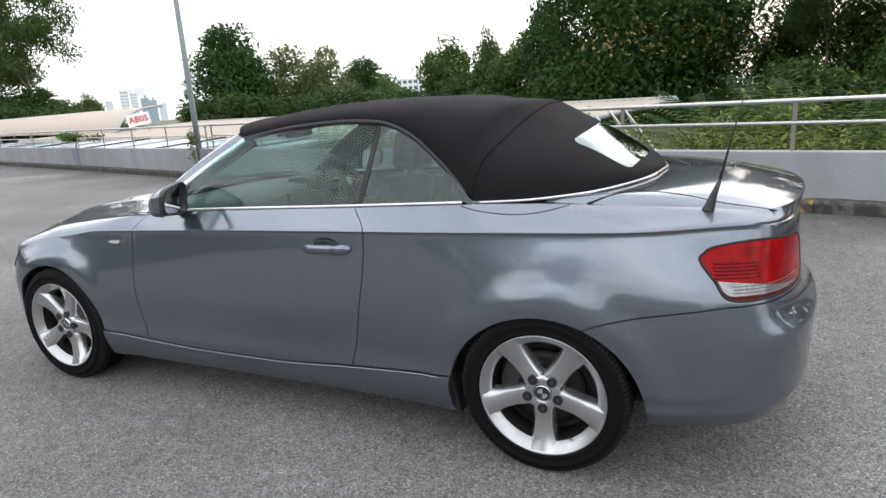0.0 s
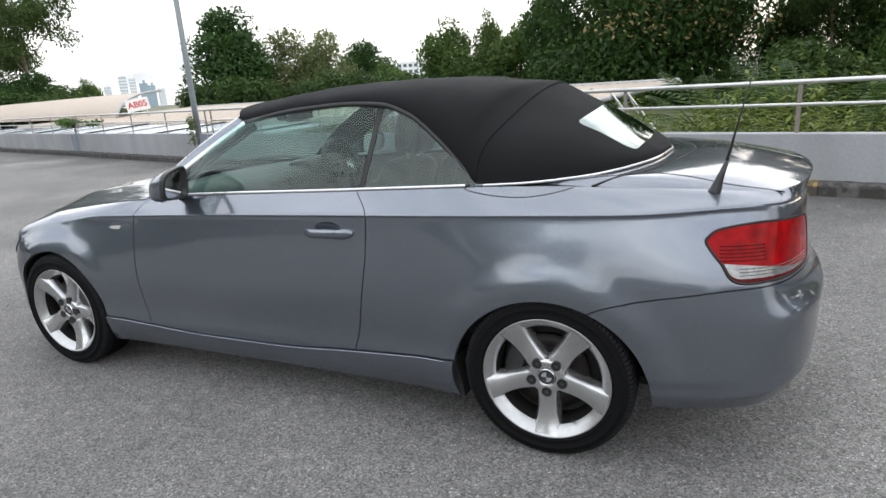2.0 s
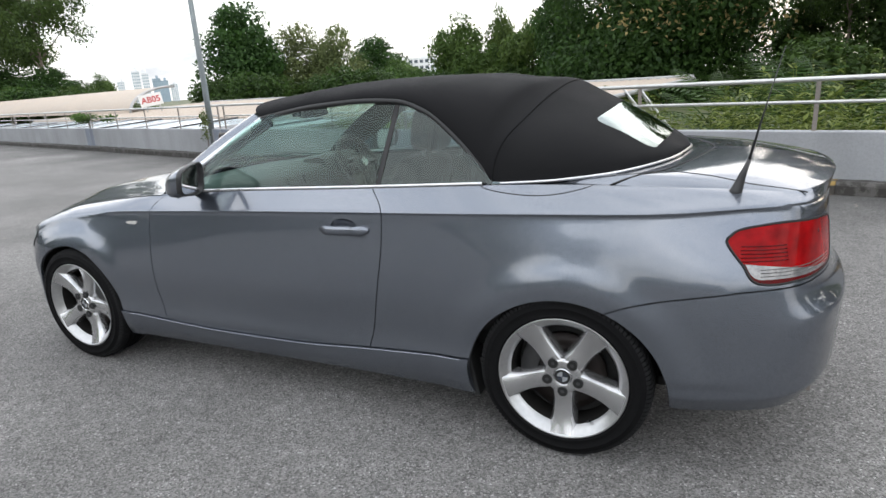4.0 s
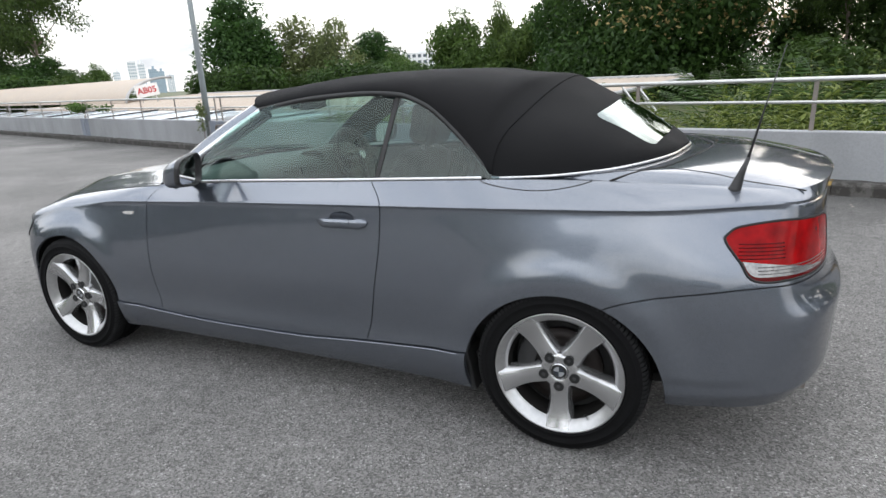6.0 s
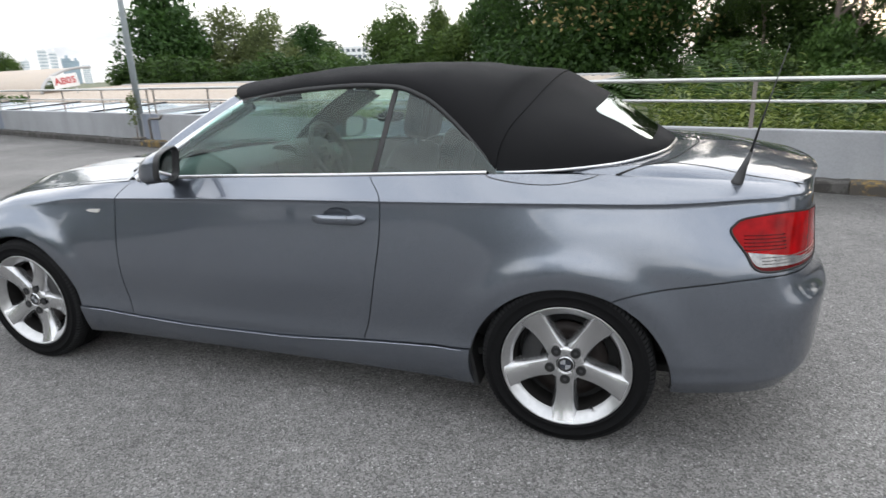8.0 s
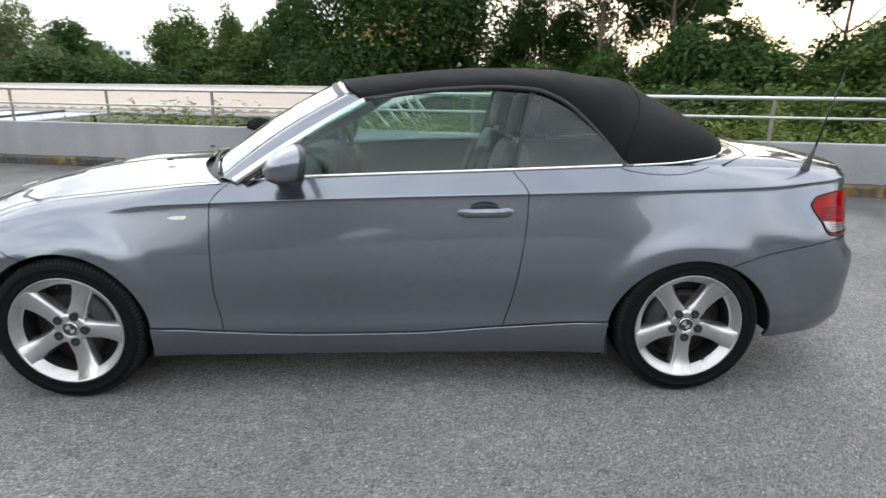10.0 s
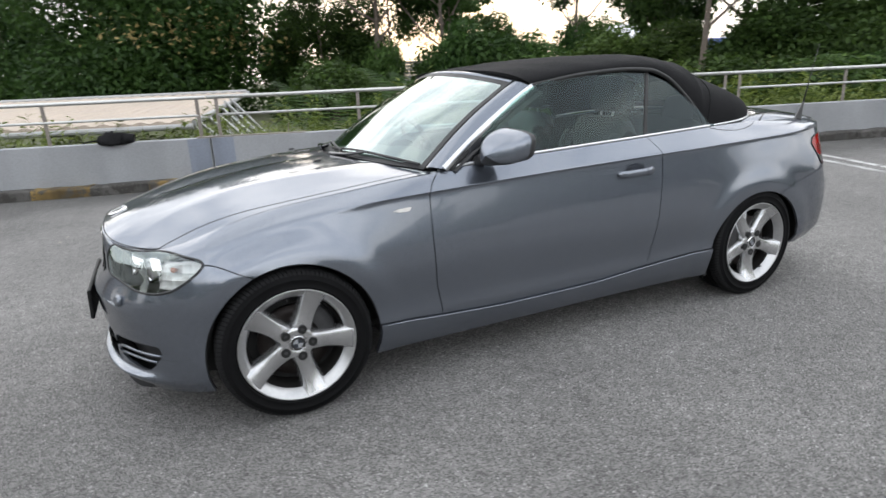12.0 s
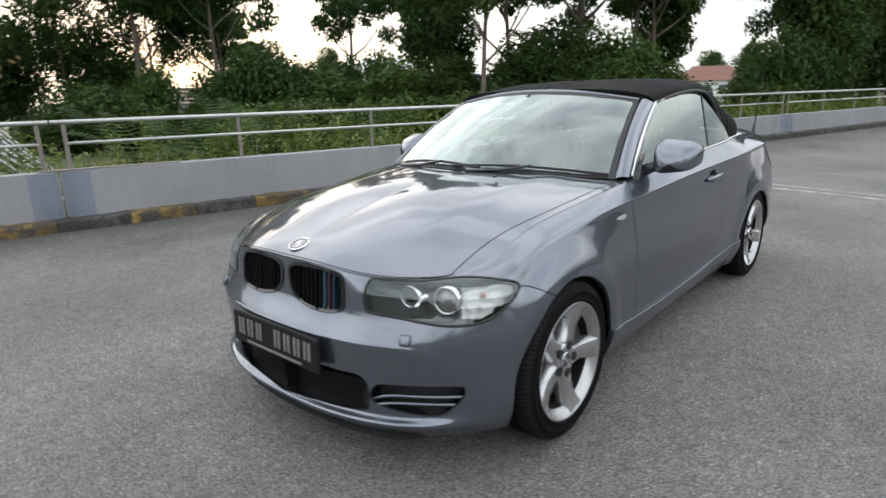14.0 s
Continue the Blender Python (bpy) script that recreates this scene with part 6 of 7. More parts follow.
part("boss", moved(tube([(0.0, 0, 0), (-0.16, 0, -0.02)], 0.03, 10), wheel_m), M_BLACK, sw)
roundel("horn_badge", 0.026, wheel_m @ outward(Vector((0.043, 0, 0.0)), Vector((1, 0, 0))), sw)
rv = new("rear_view_mirror")
rv.parent = car
part("housing", slab(placed(rounded(0.035, 0.075), -0.30, 1.285, -12), -0.12, 0.12, 0, 9), M_BLACK, rv, "", True)
part("glass", boxmesh(0.003, 0.215, 0.055, pose(-0.2815, 0, 1.283, 0, -12, 0), 0.001), M_BRIGHT, rv)
part("sensor_cover", boxmesh(0.10, 0.085, 0.028, pose(-0.375, 0, 1.288, 0, -31.6, 0), 0.01), M_BLACK, rv)
part("stem", tube([(-0.31, 0, 1.30), (-0.335, 0, 1.335)], 0.014, 8), M_BLACK, rv)
for s in (-1, 1):
    part("door_card", slab([(-0.70, 0.93), (0.50, 0.985), (0.50, 0.34), (-0.70, 0.34)], s * 0.70, s * 0.755, 0, 4), M_DASH, car, "dark door trim")
    part("rear_side_trim", slab([(0.52, 0.985), (1.35, 1.02), (1.35, 0.34), (0.52, 0.34)], s * 0.62, s * 0.72, 0, 4), M_LEATHER, car)
part("cabin_floor", boxmesh(2.3, 1.5, 0.03, pose(0.25, 0, 0.30)), M_CARPET, car)
part("rear_shelf", boxmesh(0.55, 1.2, 0.03, pose(1.50, 0, 0.98)), M_CARPET, car)
part("bulkhead", boxmesh(0.03, 1.4, 0.6, pose(-0.84, 0, 0.62)), M_CARPET, car)
part("headlining", skin_mesh_inner(), M_CARPET, soft_top, "", True)


# ---- planting ----
M_BARK = mat("grey_brown_bark", (0.13, 0.105, 0.085), 0.9, 0, 0.35, 3, 30, 0.8, 0.02)
M_LEAF_DARK = leaf_mat("dark_green_leaves", (0.013, 0.032, 0.008), (0.057, 0.112, 0.023))
M_LEAF_MID = leaf_mat("mid_green_leaves", (0.028, 0.058, 0.013), (0.095, 0.160, 0.035))
M_LEAF_LIGHT = leaf_mat("yellow_green_leaves", (0.060, 0.105, 0.018), (0.19, 0.26, 0.05))
M_LEAF_OLIVE = leaf_mat("olive_leaves", (0.050, 0.075, 0.028), (0.15, 0.19, 0.070))
M_LEAF_DRY = leaf_mat("dry_brown_leaves", (0.17, 0.13, 0.05), (0.33, 0.27, 0.11))
M_GRASS = leaf_mat("weed_leaves", (0.045, 0.078, 0.015), (0.165, 0.215, 0.048), 0.4)


def leaves(rng, centres, count, size, squash=0.85, shell=0.55, drop=0.25):
    """Leaf blades strewn through lobes (x, y, z, rx, ry, rz), denser near their skins."""
    vol = np.array([c[3] * c[4] + c[4] * c[5] + c[3] * c[5] for c in centres])
    pick = rng.choice(len(centres), count, p=vol / vol.sum())
    C = np.array(centres)[pick]
    d = rng.normal(size=(count, 3))
    d /= np.linalg.norm(d, axis=1)[:, None]
    r = shell + (1.06 - shell) * rng.random(count) ** 0.6
    P = C[:, :3] + d * C[:, 3:] * r[:, None] * (1 + 0.10 * rng.normal(size=(count, 1)))
    n = d + 0.9 * rng.normal(size=(count, 3)) + np.array([0, 0, 0.35])
    n /= np.linalg.norm(n, axis=1)[:, None]
    t = np.cross(n, rng.normal(size=(count, 3)))
    t /= np.linalg.norm(t, axis=1)[:, None]
    t[:, 2] -= drop
    t /= np.linalg.norm(t, axis=1)[:, None]
    b = np.cross(n, t)
    L = size * (0.6 + 0.8 * rng.random((count, 1)))
    W = L * (0.38 + 0.2 * rng.random((count, 1)))
    V = np.stack([P - t * L * 0.5, P + b * W * 0.5 + n * L * 0.05, P + t * L * 0.5 - n * L * 0.08, P - b * W * 0.5 + n * L * 0.05], 1).reshape(-1, 3)
    F = np.arange(count * 4).reshape(-1, 4)
    return V, F


def fast_part(name, V, F, material, parent):
    me = bpy.data.meshes.new(name)
    me.vertices.add(len(V))
    me.vertices.foreach_set("co", np.asarray(V, np.float32).ravel())
    n = len(F)
    me.loops.add(n * 4)
    me.loops.foreach_set("vertex_index", np.asarray(F, np.int32).ravel())
    me.polygons.add(n)
    me.polygons.foreach_set("loop_start", np.arange(0, n * 4, 4, dtype=np.int32))
    me.materials.append(material)
    me.update(calc_edges=True)
    ob = new(name, me)
    if parent is not None:
        ob.parent = parent
    return ob


def trunk_mesh(rng, height, r0, lean=0.0, limbs=6, first=0.45, spread=2.2):
    """Tapered trunk with limbs; also gives the limb ends."""
    pts, x, y = [], 0.0, 0.0
    n = 9
    for i in range(n):
        t = i / (n - 1)
        x += rng.normal() * 0.05 + lean * height / n
        y += rng.normal() * 0.05
        pts.append((x, y, height * t))
    rs = [r0 * (1.25 if i == 0 else 1) * (1 - 0.72 * i / (n - 1)) for i in range(n)]
    meshes, ends = [tube(pts, rs, 9)], [pts[-1]]
    for k in range(limbs):
        t = first + (1 - first) * (k + 0.3) / limbs
        i = min(n - 2, int(t * (n - 1)))
        p = Vector(pts[i])
        a = 2.4 * k + rng.normal() * 0.4
        ln = spread * (0.6 + 0.6 * rng.random()) * (1.15 - 0.5 * t)
        up = 0.5 + 0.5 * rng.random()
        q = [p]
        for s in (0.35, 0.7, 1.0):
            q.append(p + Vector((math.cos(a) * ln * s, math.sin(a) * ln * s, up * ln * s * (0.7 + 0.4 * s))) + Vector(tuple(rng.normal(size=3) * 0.08)))
        rr = rs[i] * 0.55
        meshes.append(tube([tuple(v) for v in q], [rr, rr * 0.75, rr * 0.5, rr * 0.25], 7))
        ends.append(tuple(q[-1]))
        b = q[2]
        e = b + Vector((math.cos(a + 1) * ln * 0.45, math.sin(a + 1) * ln * 0.45, ln * 0.4))
        meshes.append(tube([tuple(b), tuple((b + e) / 2 + Vector((0, 0, 0.05))), tuple(e)], [rr * 0.45, rr * 0.3, rr * 0.15], 6))
        ends.append(tuple(e))
    return merged(*meshes), ends


def tree_dense(label, seed, w, h, count, size, material, low=0.12, trunk=0.22):
    rng = np.random.default_rng(seed)
    t = thing("tree", label, "tree", "trees beyond the parapet")
    tm, ends = trunk_mesh(rng, h * 0.62, trunk, 0, 6, 0.3, w * 0.22)
    part("trunk", tm, M_BARK, t, "", True)
    lobes = []
    for k in range(20):
        a, u = rng.random() * 6.283, rng.random()
        z = h * (low + 0.05 + (0.80 - low) * u)
        rad = w * 0.5 * (0.62 * math.sqrt(max(0.05, 1 - (2 * (u - 0.42)) ** 2 * 0.8)))
        s = w * (0.13 + 0.10 * rng.random())
        lobes.append((math.cos(a) * rad * (0.5 + 0.5 * rng.random()), math.sin(a) * rad * (0.5 + 0.5 * rng.random()), z, s, s, s * 0.8))
    lobes.append((0, 0, h * 0.5, w * 0.3, w * 0.3, h * 0.32))
    V, F = leaves(rng, lobes, count, size)
    fast_part("crown", V, F, material, t)
    return t


def tree_airy(label, seed, h, w, count, size, material, lean=0.0, first=0.5, r0=0.2, full=1.0):
    """Slender trunk, spread limbs, leaf clumps with gaps between."""
    rng = np.random.default_rng(seed)
    t = thing("tree", label, "tree", "trees beyond the parapet")
    tm, ends = trunk_mesh(rng, h * 0.82, r0, lean, 9, first, w * 0.42 / full)
    part("trunk", tm, M_BARK, t, "", True)
    lobes = []
    for e in ends:
        for _ in range(3):
            s = full * w * (0.055 + 0.06 * rng.random())
            o = rng.normal(size=3) * w * 0.085
            lobes.append((e[0] + o[0], e[1] + o[1], e[2] + o[2] * 0.7, s, s, s * 0.65))
    V, F = leaves(rng, lobes, count, size, shell=0.15)
    fast_part("crown", V, F, material, t)
    return t


def bush(label, seed, w, h, count, size, material):
    rng = np.random.default_rng(seed)
    t = thing("bush", label, "bush", "bushes beyond the parapet")
    lobes = []
    for k in range(12):
        a = rng.random() * 6.283
        r = w * 0.36 * math.sqrt(rng.random())
        s = w * (0.14 + 0.10 * rng.random())
        z = h * (0.25 + 0.5 * rng.random()) * (1.1 - r / w)
        lobes.append((math.cos(a) * r, math.sin(a) * r, z, s, s, min(s, h * 0.3)))
    V, F = leaves(rng, lobes, count, size, shell=0.35)
    stems = merged(*[tube([(0.1 * math.cos(a), 0.1 * math.sin(a), 0), (l[0] * 0.6, l[1] * 0.6, l[2] * 0.6), (l[0], l[1], l[2])], [0.05, 0.035, 0.015], 6) for a, l in zip(range(12), lobes)])
    part("stems", stems, M_BARK, t)
    fast_part("foliage", V, F, material, t)
    return t


EYES = ((-13, 1.79, -2.82), (28, 0.10, -3.2), (400, -3.29, -1.93))   # bearings are taken from the stretch of the way that sees them


def at_bearing(az, dist):
    _, x, y = next(e for e in EYES if az < e[0])
    return x + dist * math.sin(radians(az)), y + dist * math.cos(radians(az))


BELOW = -0.3
# the great dense tree behind the car
big = tree_dense("large dense dark green tree with some brown leaves", 11, 16.5, 12.5, 82000, 0.27, M_LEAF_DARK, 0.0, 0.35)
bx_, by_ = at_bearing(-1.9, 35)
big.matrix_basis = pose(bx_, by_, BELOW, 0, 0, 20)
rngd = np.random.default_rng(5)
V, F = leaves(rngd, [(-3.2, -6.2, 3.9, 2.2, 0.6, 1.0), (-0.4, -6.6, 3.9, 2.4, 0.6, 1.2), (2.4, -6.3, 3.3, 2.0, 0.6, 0.9)], 200, 0.22, shell=0.1)
dry = fast_part("dry_leaves", V, F, M_LEAF_DRY, big)
tree_protos = {
    "dense": tree_dense("dense broad dark green tree", 21, 8.0, 8.0, 13500, 0.30, M_LEAF_DARK, 0.08),
    "tall": tree_dense("tall dense dark green tree on a bare trunk", 24, 6.5, 12.5, 15000, 0.30, M_LEAF_DARK, 0.24),
    "olive": tree_dense("broad olive green tree with open crown", 22, 8.0, 6.5, 11000, 0.26, M_LEAF_OLIVE, 0.10),
    "light": tree_dense("bright green bushy leafy tree", 23, 6.0, 5.5, 9000, 0.26, M_LEAF_MID, 0.04),
    "airy": tree_airy("tall slender tree with open dark crown against the sky", 31, 11.0, 8.5, 11500, 0.27, M_LEAF_DARK, 0.0, 0.42, 0.19),
    "airy2": tree_airy("tall leaning tree with sparse crown", 32, 11.5, 8.0, 9500, 0.27, M_LEAF_MID, 0.10, 0.5, 0.22),
    "stout": tree_airy("tall tree with thick bare trunk and dark crown", 34, 11.0, 8.5, 14000, 0.27, M_LEAF_DARK, 0.03, 0.46, 0.34, 1.25),
    "fine": tree_airy("feathery spreading dark green tree", 33, 8.0, 8.0, 17000, 0.18, M_LEAF_DARK, 0.03, 0.40, 0.15, 1.45),
}
bush_protos = {
    "mid": bush("dense mid green leafy shrub", 41, 4.2, 3.2, 4800, 0.22, M_LEAF_MID),
    "dark": bush("dense dark green leafy shrub", 42, 4.5, 3.6, 4700, 0.24, M_LEAF_DARK),
    "light": bush("dense yellow-green leafy shrub", 43, 3.8, 2.8, 4600, 0.20, M_LEAF_LIGHT),
}
first_use = {}


def plant(kind, az, dist, sx, sz, turn):
    if kind == "dense" and sz > 1.5 * sx:
        kind, sx, sz = "tall", sx * 1.23, sz * 0.72
    x, y = at_bearing(az, dist)
    return plant_at(kind, x, y, sx, sz, turn, -20 < az < 100)


def plant_at(kind, x, y, sx, sz, turn, near=True):
    proto = {**tree_protos, **{"b_" + k: v for k, v in bush_protos.items()}}[kind]
    z = BELOW
    over = (Vector((x, y)) - Vector(W0[:2])).dot(Vector(WN[:2]))
    if near and over > -3.5 - 2.2 * sx:      # stay clear of the parapet
        x, y = x - WN[0] * (over + 3.5 + 2.2 * sx), y - WN[1] * (over + 3.5 + 2.2 * sx)
    if kind not in first_use:
        first_use[kind] = True
        proto.matrix_basis = pose(x, y, z, 0, 0, turn)
        proto.scale = (sx, sx, sz)
        return proto
    keep = proto.scale.copy()
    proto.scale = (1, 1, 1)
    c = copy_thing(proto, pose(x, y, z, 0, 0, turn))
    proto.scale = keep
    c.scale = (sx, sx, sz)
    return c


for row in (
    ("fine", -65, 120, 3.6, 3.1, 10), ("fine", -60.6, 88, 2.3, 2.25, 80), ("fine", -57.4, 78, 1.5, 2.0, 150), ("dense", -63.5, 112, 2.2, 1.5, 0), ("dense", -60.0, 84, 1.2, 0.8, 0), ("dense", -57.2, 76, 1.1, 0.72, 90), ("light", -53.7, 66, 0.62, 0.84, 40),
    ("dense", -42.3, 52, 1.10, 1.10, 0), ("olive", -37.0, 54, 1.10, 1.12, 30), ("olive", -34.0, 52, 0.85, 1.05, 120), ("dense", -30.5, 58, 0.95, 0.78, 60), ("light", -28.5, 54, 1.0, 0.75, 10),
    ("light", -22.9, 46, 0.95, 1.22, 75), ("light", -18.9, 46, 0.55, 1.30, 15), ("light", -20.6, 44, 0.9, 0.8, 100), ("light", -16.0, 44, 1.0, 1.12, 160), ("dense", -13.5, 41, 0.70, 0.95, 20),
):
    plant(*row)
# trees beyond the parapet where it runs past the car, by crown width and height in metres
SIZE = {"dense": (8.0, 8.0), "tall": (6.5, 12.5), "olive": (8.0, 6.5), "light": (6.0, 5.5), "airy": (8.5, 11.0), "airy2": (8.0, 11.5), "stout": (8.5, 11.0), "fine": (8.0, 8.0)}
for kind, x, y, w, h, turn in (
    ("dense", 8.3, 30.3, 5.6, 5.6, 0), ("dense", 5.8, 33.5, 4.6, 6.0, 140), ("dense", 10.8, 31.8, 4.4, 4.2, 230), ("airy", 8.9, 26.8, 7.6, 10.6, 40), ("fine", 6.8, 29.5, 4.6, 9.4, 90),
    ("airy", 12.0, 25.2, 6.4, 9.6, 160), ("fine", 13.4, 27.5, 5.0, 9.6, 20), ("dense", 17.6, 29.8, 4.6, 5.2, 200), ("airy2", 15.6, 31.0, 5.0, 8.0, 70),
    ("dense", 72.0, 91.0, 8.5, 11.6, 40), ("airy", 19.1, 23.7, 5.8, 9.4, 220), ("tall", 19.0, 18.1, 4.3, 12.0, 0), ("tall", 21.8, 19.0, 4.0, 11.4, 90),
    ("airy", 15.4, 12.1, 5.6, 9.0, 300), ("airy", 19.3, 13.5, 6.0, 10.2, 120), ("stout", 22.2, 11.8, 7.0, 11.4, 10), ("airy", 24.2, 10.0, 5.6, 10.2, 260),
    ("airy2", 24.6, 8.9, 4.6, 9.6, 100), ("tall", 26.6, 9.6, 4.4, 11.6, 150), ("stout", 28.1, 4.3, 6.2, 11.4, 0), ("fine", 30.6, 2.0, 5.0, 11.0, 30),
    ("tall", 27.6, 1.2, 5.4, 13.0, 210), ("tall", 28.7, -1.4, 6.5, 13.0, 20), ("dense", 27.2, 1.4, 4.6, 5.6, 110), ("tall", 32.5, -5.0, 7.0, 13.0, 310), ("dense", 30, -4.5, 6.0, 6.5, 50), ("tall", 31.5, -9.5, 7.0, 12.5, 80), ("dense", 29.0, -10.0, 7.0, 7.5, 10), ("tall", 33.0, -14.5, 7.0, 12.0, 190), ("dense", 30.5, -15.5, 7.5, 8.0, 290), ("fine", 10.2, 28.5, 5.0, 9.4, 310),
    ("light", 11.2, 20.4, 4.6, 3.0, 10), ("light", 13.4, 19.8, 5.0, 3.5, 130), ("light", 16.2, 17.3, 5.0, 3.7, 250), ("dense", 17.6, 15.2, 4.6, 3.4, 20), ("dense", 18.8, 12.1, 5.2, 4.3, 80),
    ("dense", 20.2, 10.6, 5.4, 4.4, 190), ("light", 21.0, 9.2, 5.0, 4.3, 320), ("light", 22.0, 7.6, 3.4, 2.9, 45), ("dense", 37.0, 8.2, 3.4, 3.0, 75),
    ("dense", 118.0, 27.5, 11.0, 10.0, 245), ("dense", 121.0, 36.0, 9.0, 9.0, 45), ("olive", 114.0, 20.0, 10.0, 8.8, 10), ("dense", 96.0, 17.5, 7.0, 5.5, 100),
):
    plant_at(kind, x, y, w / SIZE[kind][0], h / SIZE[kind][1], turn)
# the far side of the deck, which shows in the car's flank and glass
for i in range(20):
    plant(("olive", "light", "dense")[i % 3], 112 + i * 8.9, 36 + 4 * (i % 2) + (8 if i > 14 else 0), 1.8 if i < 8 else 1.3, (0.62, 0.80, 0.72, 0.95)[i % 4] * (0.85 if i < 8 else 1.5 if i < 12 else 1.9), 57 * i)
for i in range(4, 10):
    plant(("dense", "olive")[i % 2], 118 + i * 17.3, 48 + 3 * (i % 3), 1.7, (1.5, 1.9, 1.65)[i % 3], 83 * i)
rngb = random.Random(8)
plant("b_light", 33, 20, 0.6, 0.5, 0)
plant("b_light", 57, 19, 0.55, 0.5, 140)
for i in range(34):
    az = 9 + i * 2.5
    if 16.5 < az < 21 or 66.5 < az < 84:               # open views to the shed and the houses
        continue
    plant("b_dark" if az > 52 else rngb.choice(("b_mid", "b_dark", "b_dark", "b_mid")), az + rngb.uniform(-0.8, 0.8), rngb.uniform(24, 31), rngb.uniform(0.7, 1.25), rngb.uniform(0.45, 1.25), rngb.uniform(0, 360))
for i in range(14):
    plant(rngb.choice(("b_dark", "b_dark", "b_mid")), 21 + i * 5.2 + rngb.uniform(-1, 1), rngb.uniform(17, 21), rngb.uniform(0.6, 0.85), rngb.uniform(0.5, 0.62), rngb.uniform(0, 360))
for i in range(26):
    az = -64 + i * 2.1 + rngb.uniform(-0.8, 0.8)
    # behind the long vaulted roof
    far = 19.5 / (0.9646 * math.cos(radians(az)) + 0.2637 * math.sin(radians(az)))
    grow = max(1.0, far / 45)
    plant(rngb.choice(("b_mid", "b_dark", "b_dark")), az, max(far, rngb.uniform(40, 50)), grow * rngb.uniform(0.9, 1.3), grow * rngb.uniform(0.7, 1.0) * (0.45 if 5 < i < 9 else 1), rngb.uniform(0, 360))


def weeds():
    """Long-leaved weeds and grass on the strip behind the parapet."""
    rng = np.random.default_rng(77)
    V, F = [], []

    def blade(p, d, ln, wd, droop):
        side = np.cross(d, (0, 0, 1.0))
        side = side / (np.linalg.norm(side) + 1e-9)
        o = len(V)
        a = p + d * ln * 0.45 - np.array((0, 0, droop * ln * 0.15))
        e = p + d * ln - np.array((0, 0, droop * ln * 0.6))
        V.extend([p, a + side * wd * 0.5, e, a - side * wd * 0.5])
        F.append((o, o + 1, o + 2, o + 3))
    for n in range(1250):
        right = rng.random() < 0.82
        s = rng.uniform(0.6, 27) if right else rng.uniform(-5.5, 0.6)
        out = -rng.uniform(0.25, 3.2)
        hgt = (rng.uniform(0.70, 1.22) if right else rng.uniform(0.55, 0.98)) * (1.0 if out > -2 else 1.05)
        clump = 0.5 + 0.5 * math.sin(s * 2.1 + 1.3 * math.sin(s * 0.83)) * math.cos(s * 0.61 + out)
        hgt *= 0.60 + 0.46 * clump + 0.08 * rng.normal()
        b = wall_at(s, out, -0.28)
        top = np.array((b.x + rng.normal() * 0.10, b.y + rng.normal() * 0.10, hgt))
        base = np.array((b.x, b.y, -0.28))
        side = np.array((0.004, 0.0, 0))
        o = len(V)
        V.extend([base - side, base + side, top + side * 0.4, top - side * 0.4])
        F.append((o, o + 1, o + 2, o + 3))
        k = 13
        for i in range(k):
            t = 0.50 + 0.50 * (i + rng.random()) / k
            p = base + (top - base) * t
            a = rng.random() * 6.283
            up = rng.uniform(0.25, 1.3)
            d = np.array((math.cos(a), math.sin(a), up))
            d /= np.linalg.norm(d)
            blade(p, d, rng.uniform(0.13, 0.25), rng.uniform(0.034, 0.060), rng.uniform(0.4, 1.3))
    for n in range(1500):
        s, out = rng.uniform(-6, 27), -rng.uniform(0.12, 3.4)
        b = wall_at(s, out, 0)
        p = np.array((b.x, b.y, rng.uniform(0.25, 0.55)))
        a = rng.random() * 6.283
        d = np.array((math.cos(a) * 0.5, math.sin(a) * 0.5, 1.0))
        blade(p, d / np.linalg.norm(d), rng.uniform(0.18, 0.42), rng.uniform(0.010, 0.018), rng.uniform(0.1, 0.6))
    ob = fast_part("weeds", np.array(V), np.array(F), M_GRASS, None)
    return tagged(ob, "tangled long-leaved weeds and grass behind the parapet", "weeds", kind="stuff")


weeds()


def small_plant(seed, at, w, h, count, size, material, label):
    rng = np.random.default_rng(seed)
    t = thing("plant", label, "plant")
    lobes = [(rng.normal() * w * 0.25, rng.normal() * w * 0.25, h * (0.3 + 0.6 * rng.random()), w * 0.28, w * 0.28, h * 0.22) for _ in range(6)]
    fast_part("foliage", *leaves(rng, lobes, count, size, shell=0.1), material, t)
    part("stem", tube([(0, 0, -0.02), (0.02, 0, h * 0.4), (0, 0.02, h * 0.8)], [0.012, 0.009, 0.004], 6), M_BARK, t)
    t.matrix_basis = Matrix.Translation(at)
    return t


small_plant(3, wall_at(-15.9, 0.0, 0.64), 0.95, 0.50, 800, 0.09, M_LEAF_MID, "self-sown shrub growing on the parapet")
small_plant(4, wall_at(-8.35, 0.24, 0.03), 0.28, 1.0, 260, 0.07, M_LEAF_OLIVE, "thin weed growing beside the lamp post")


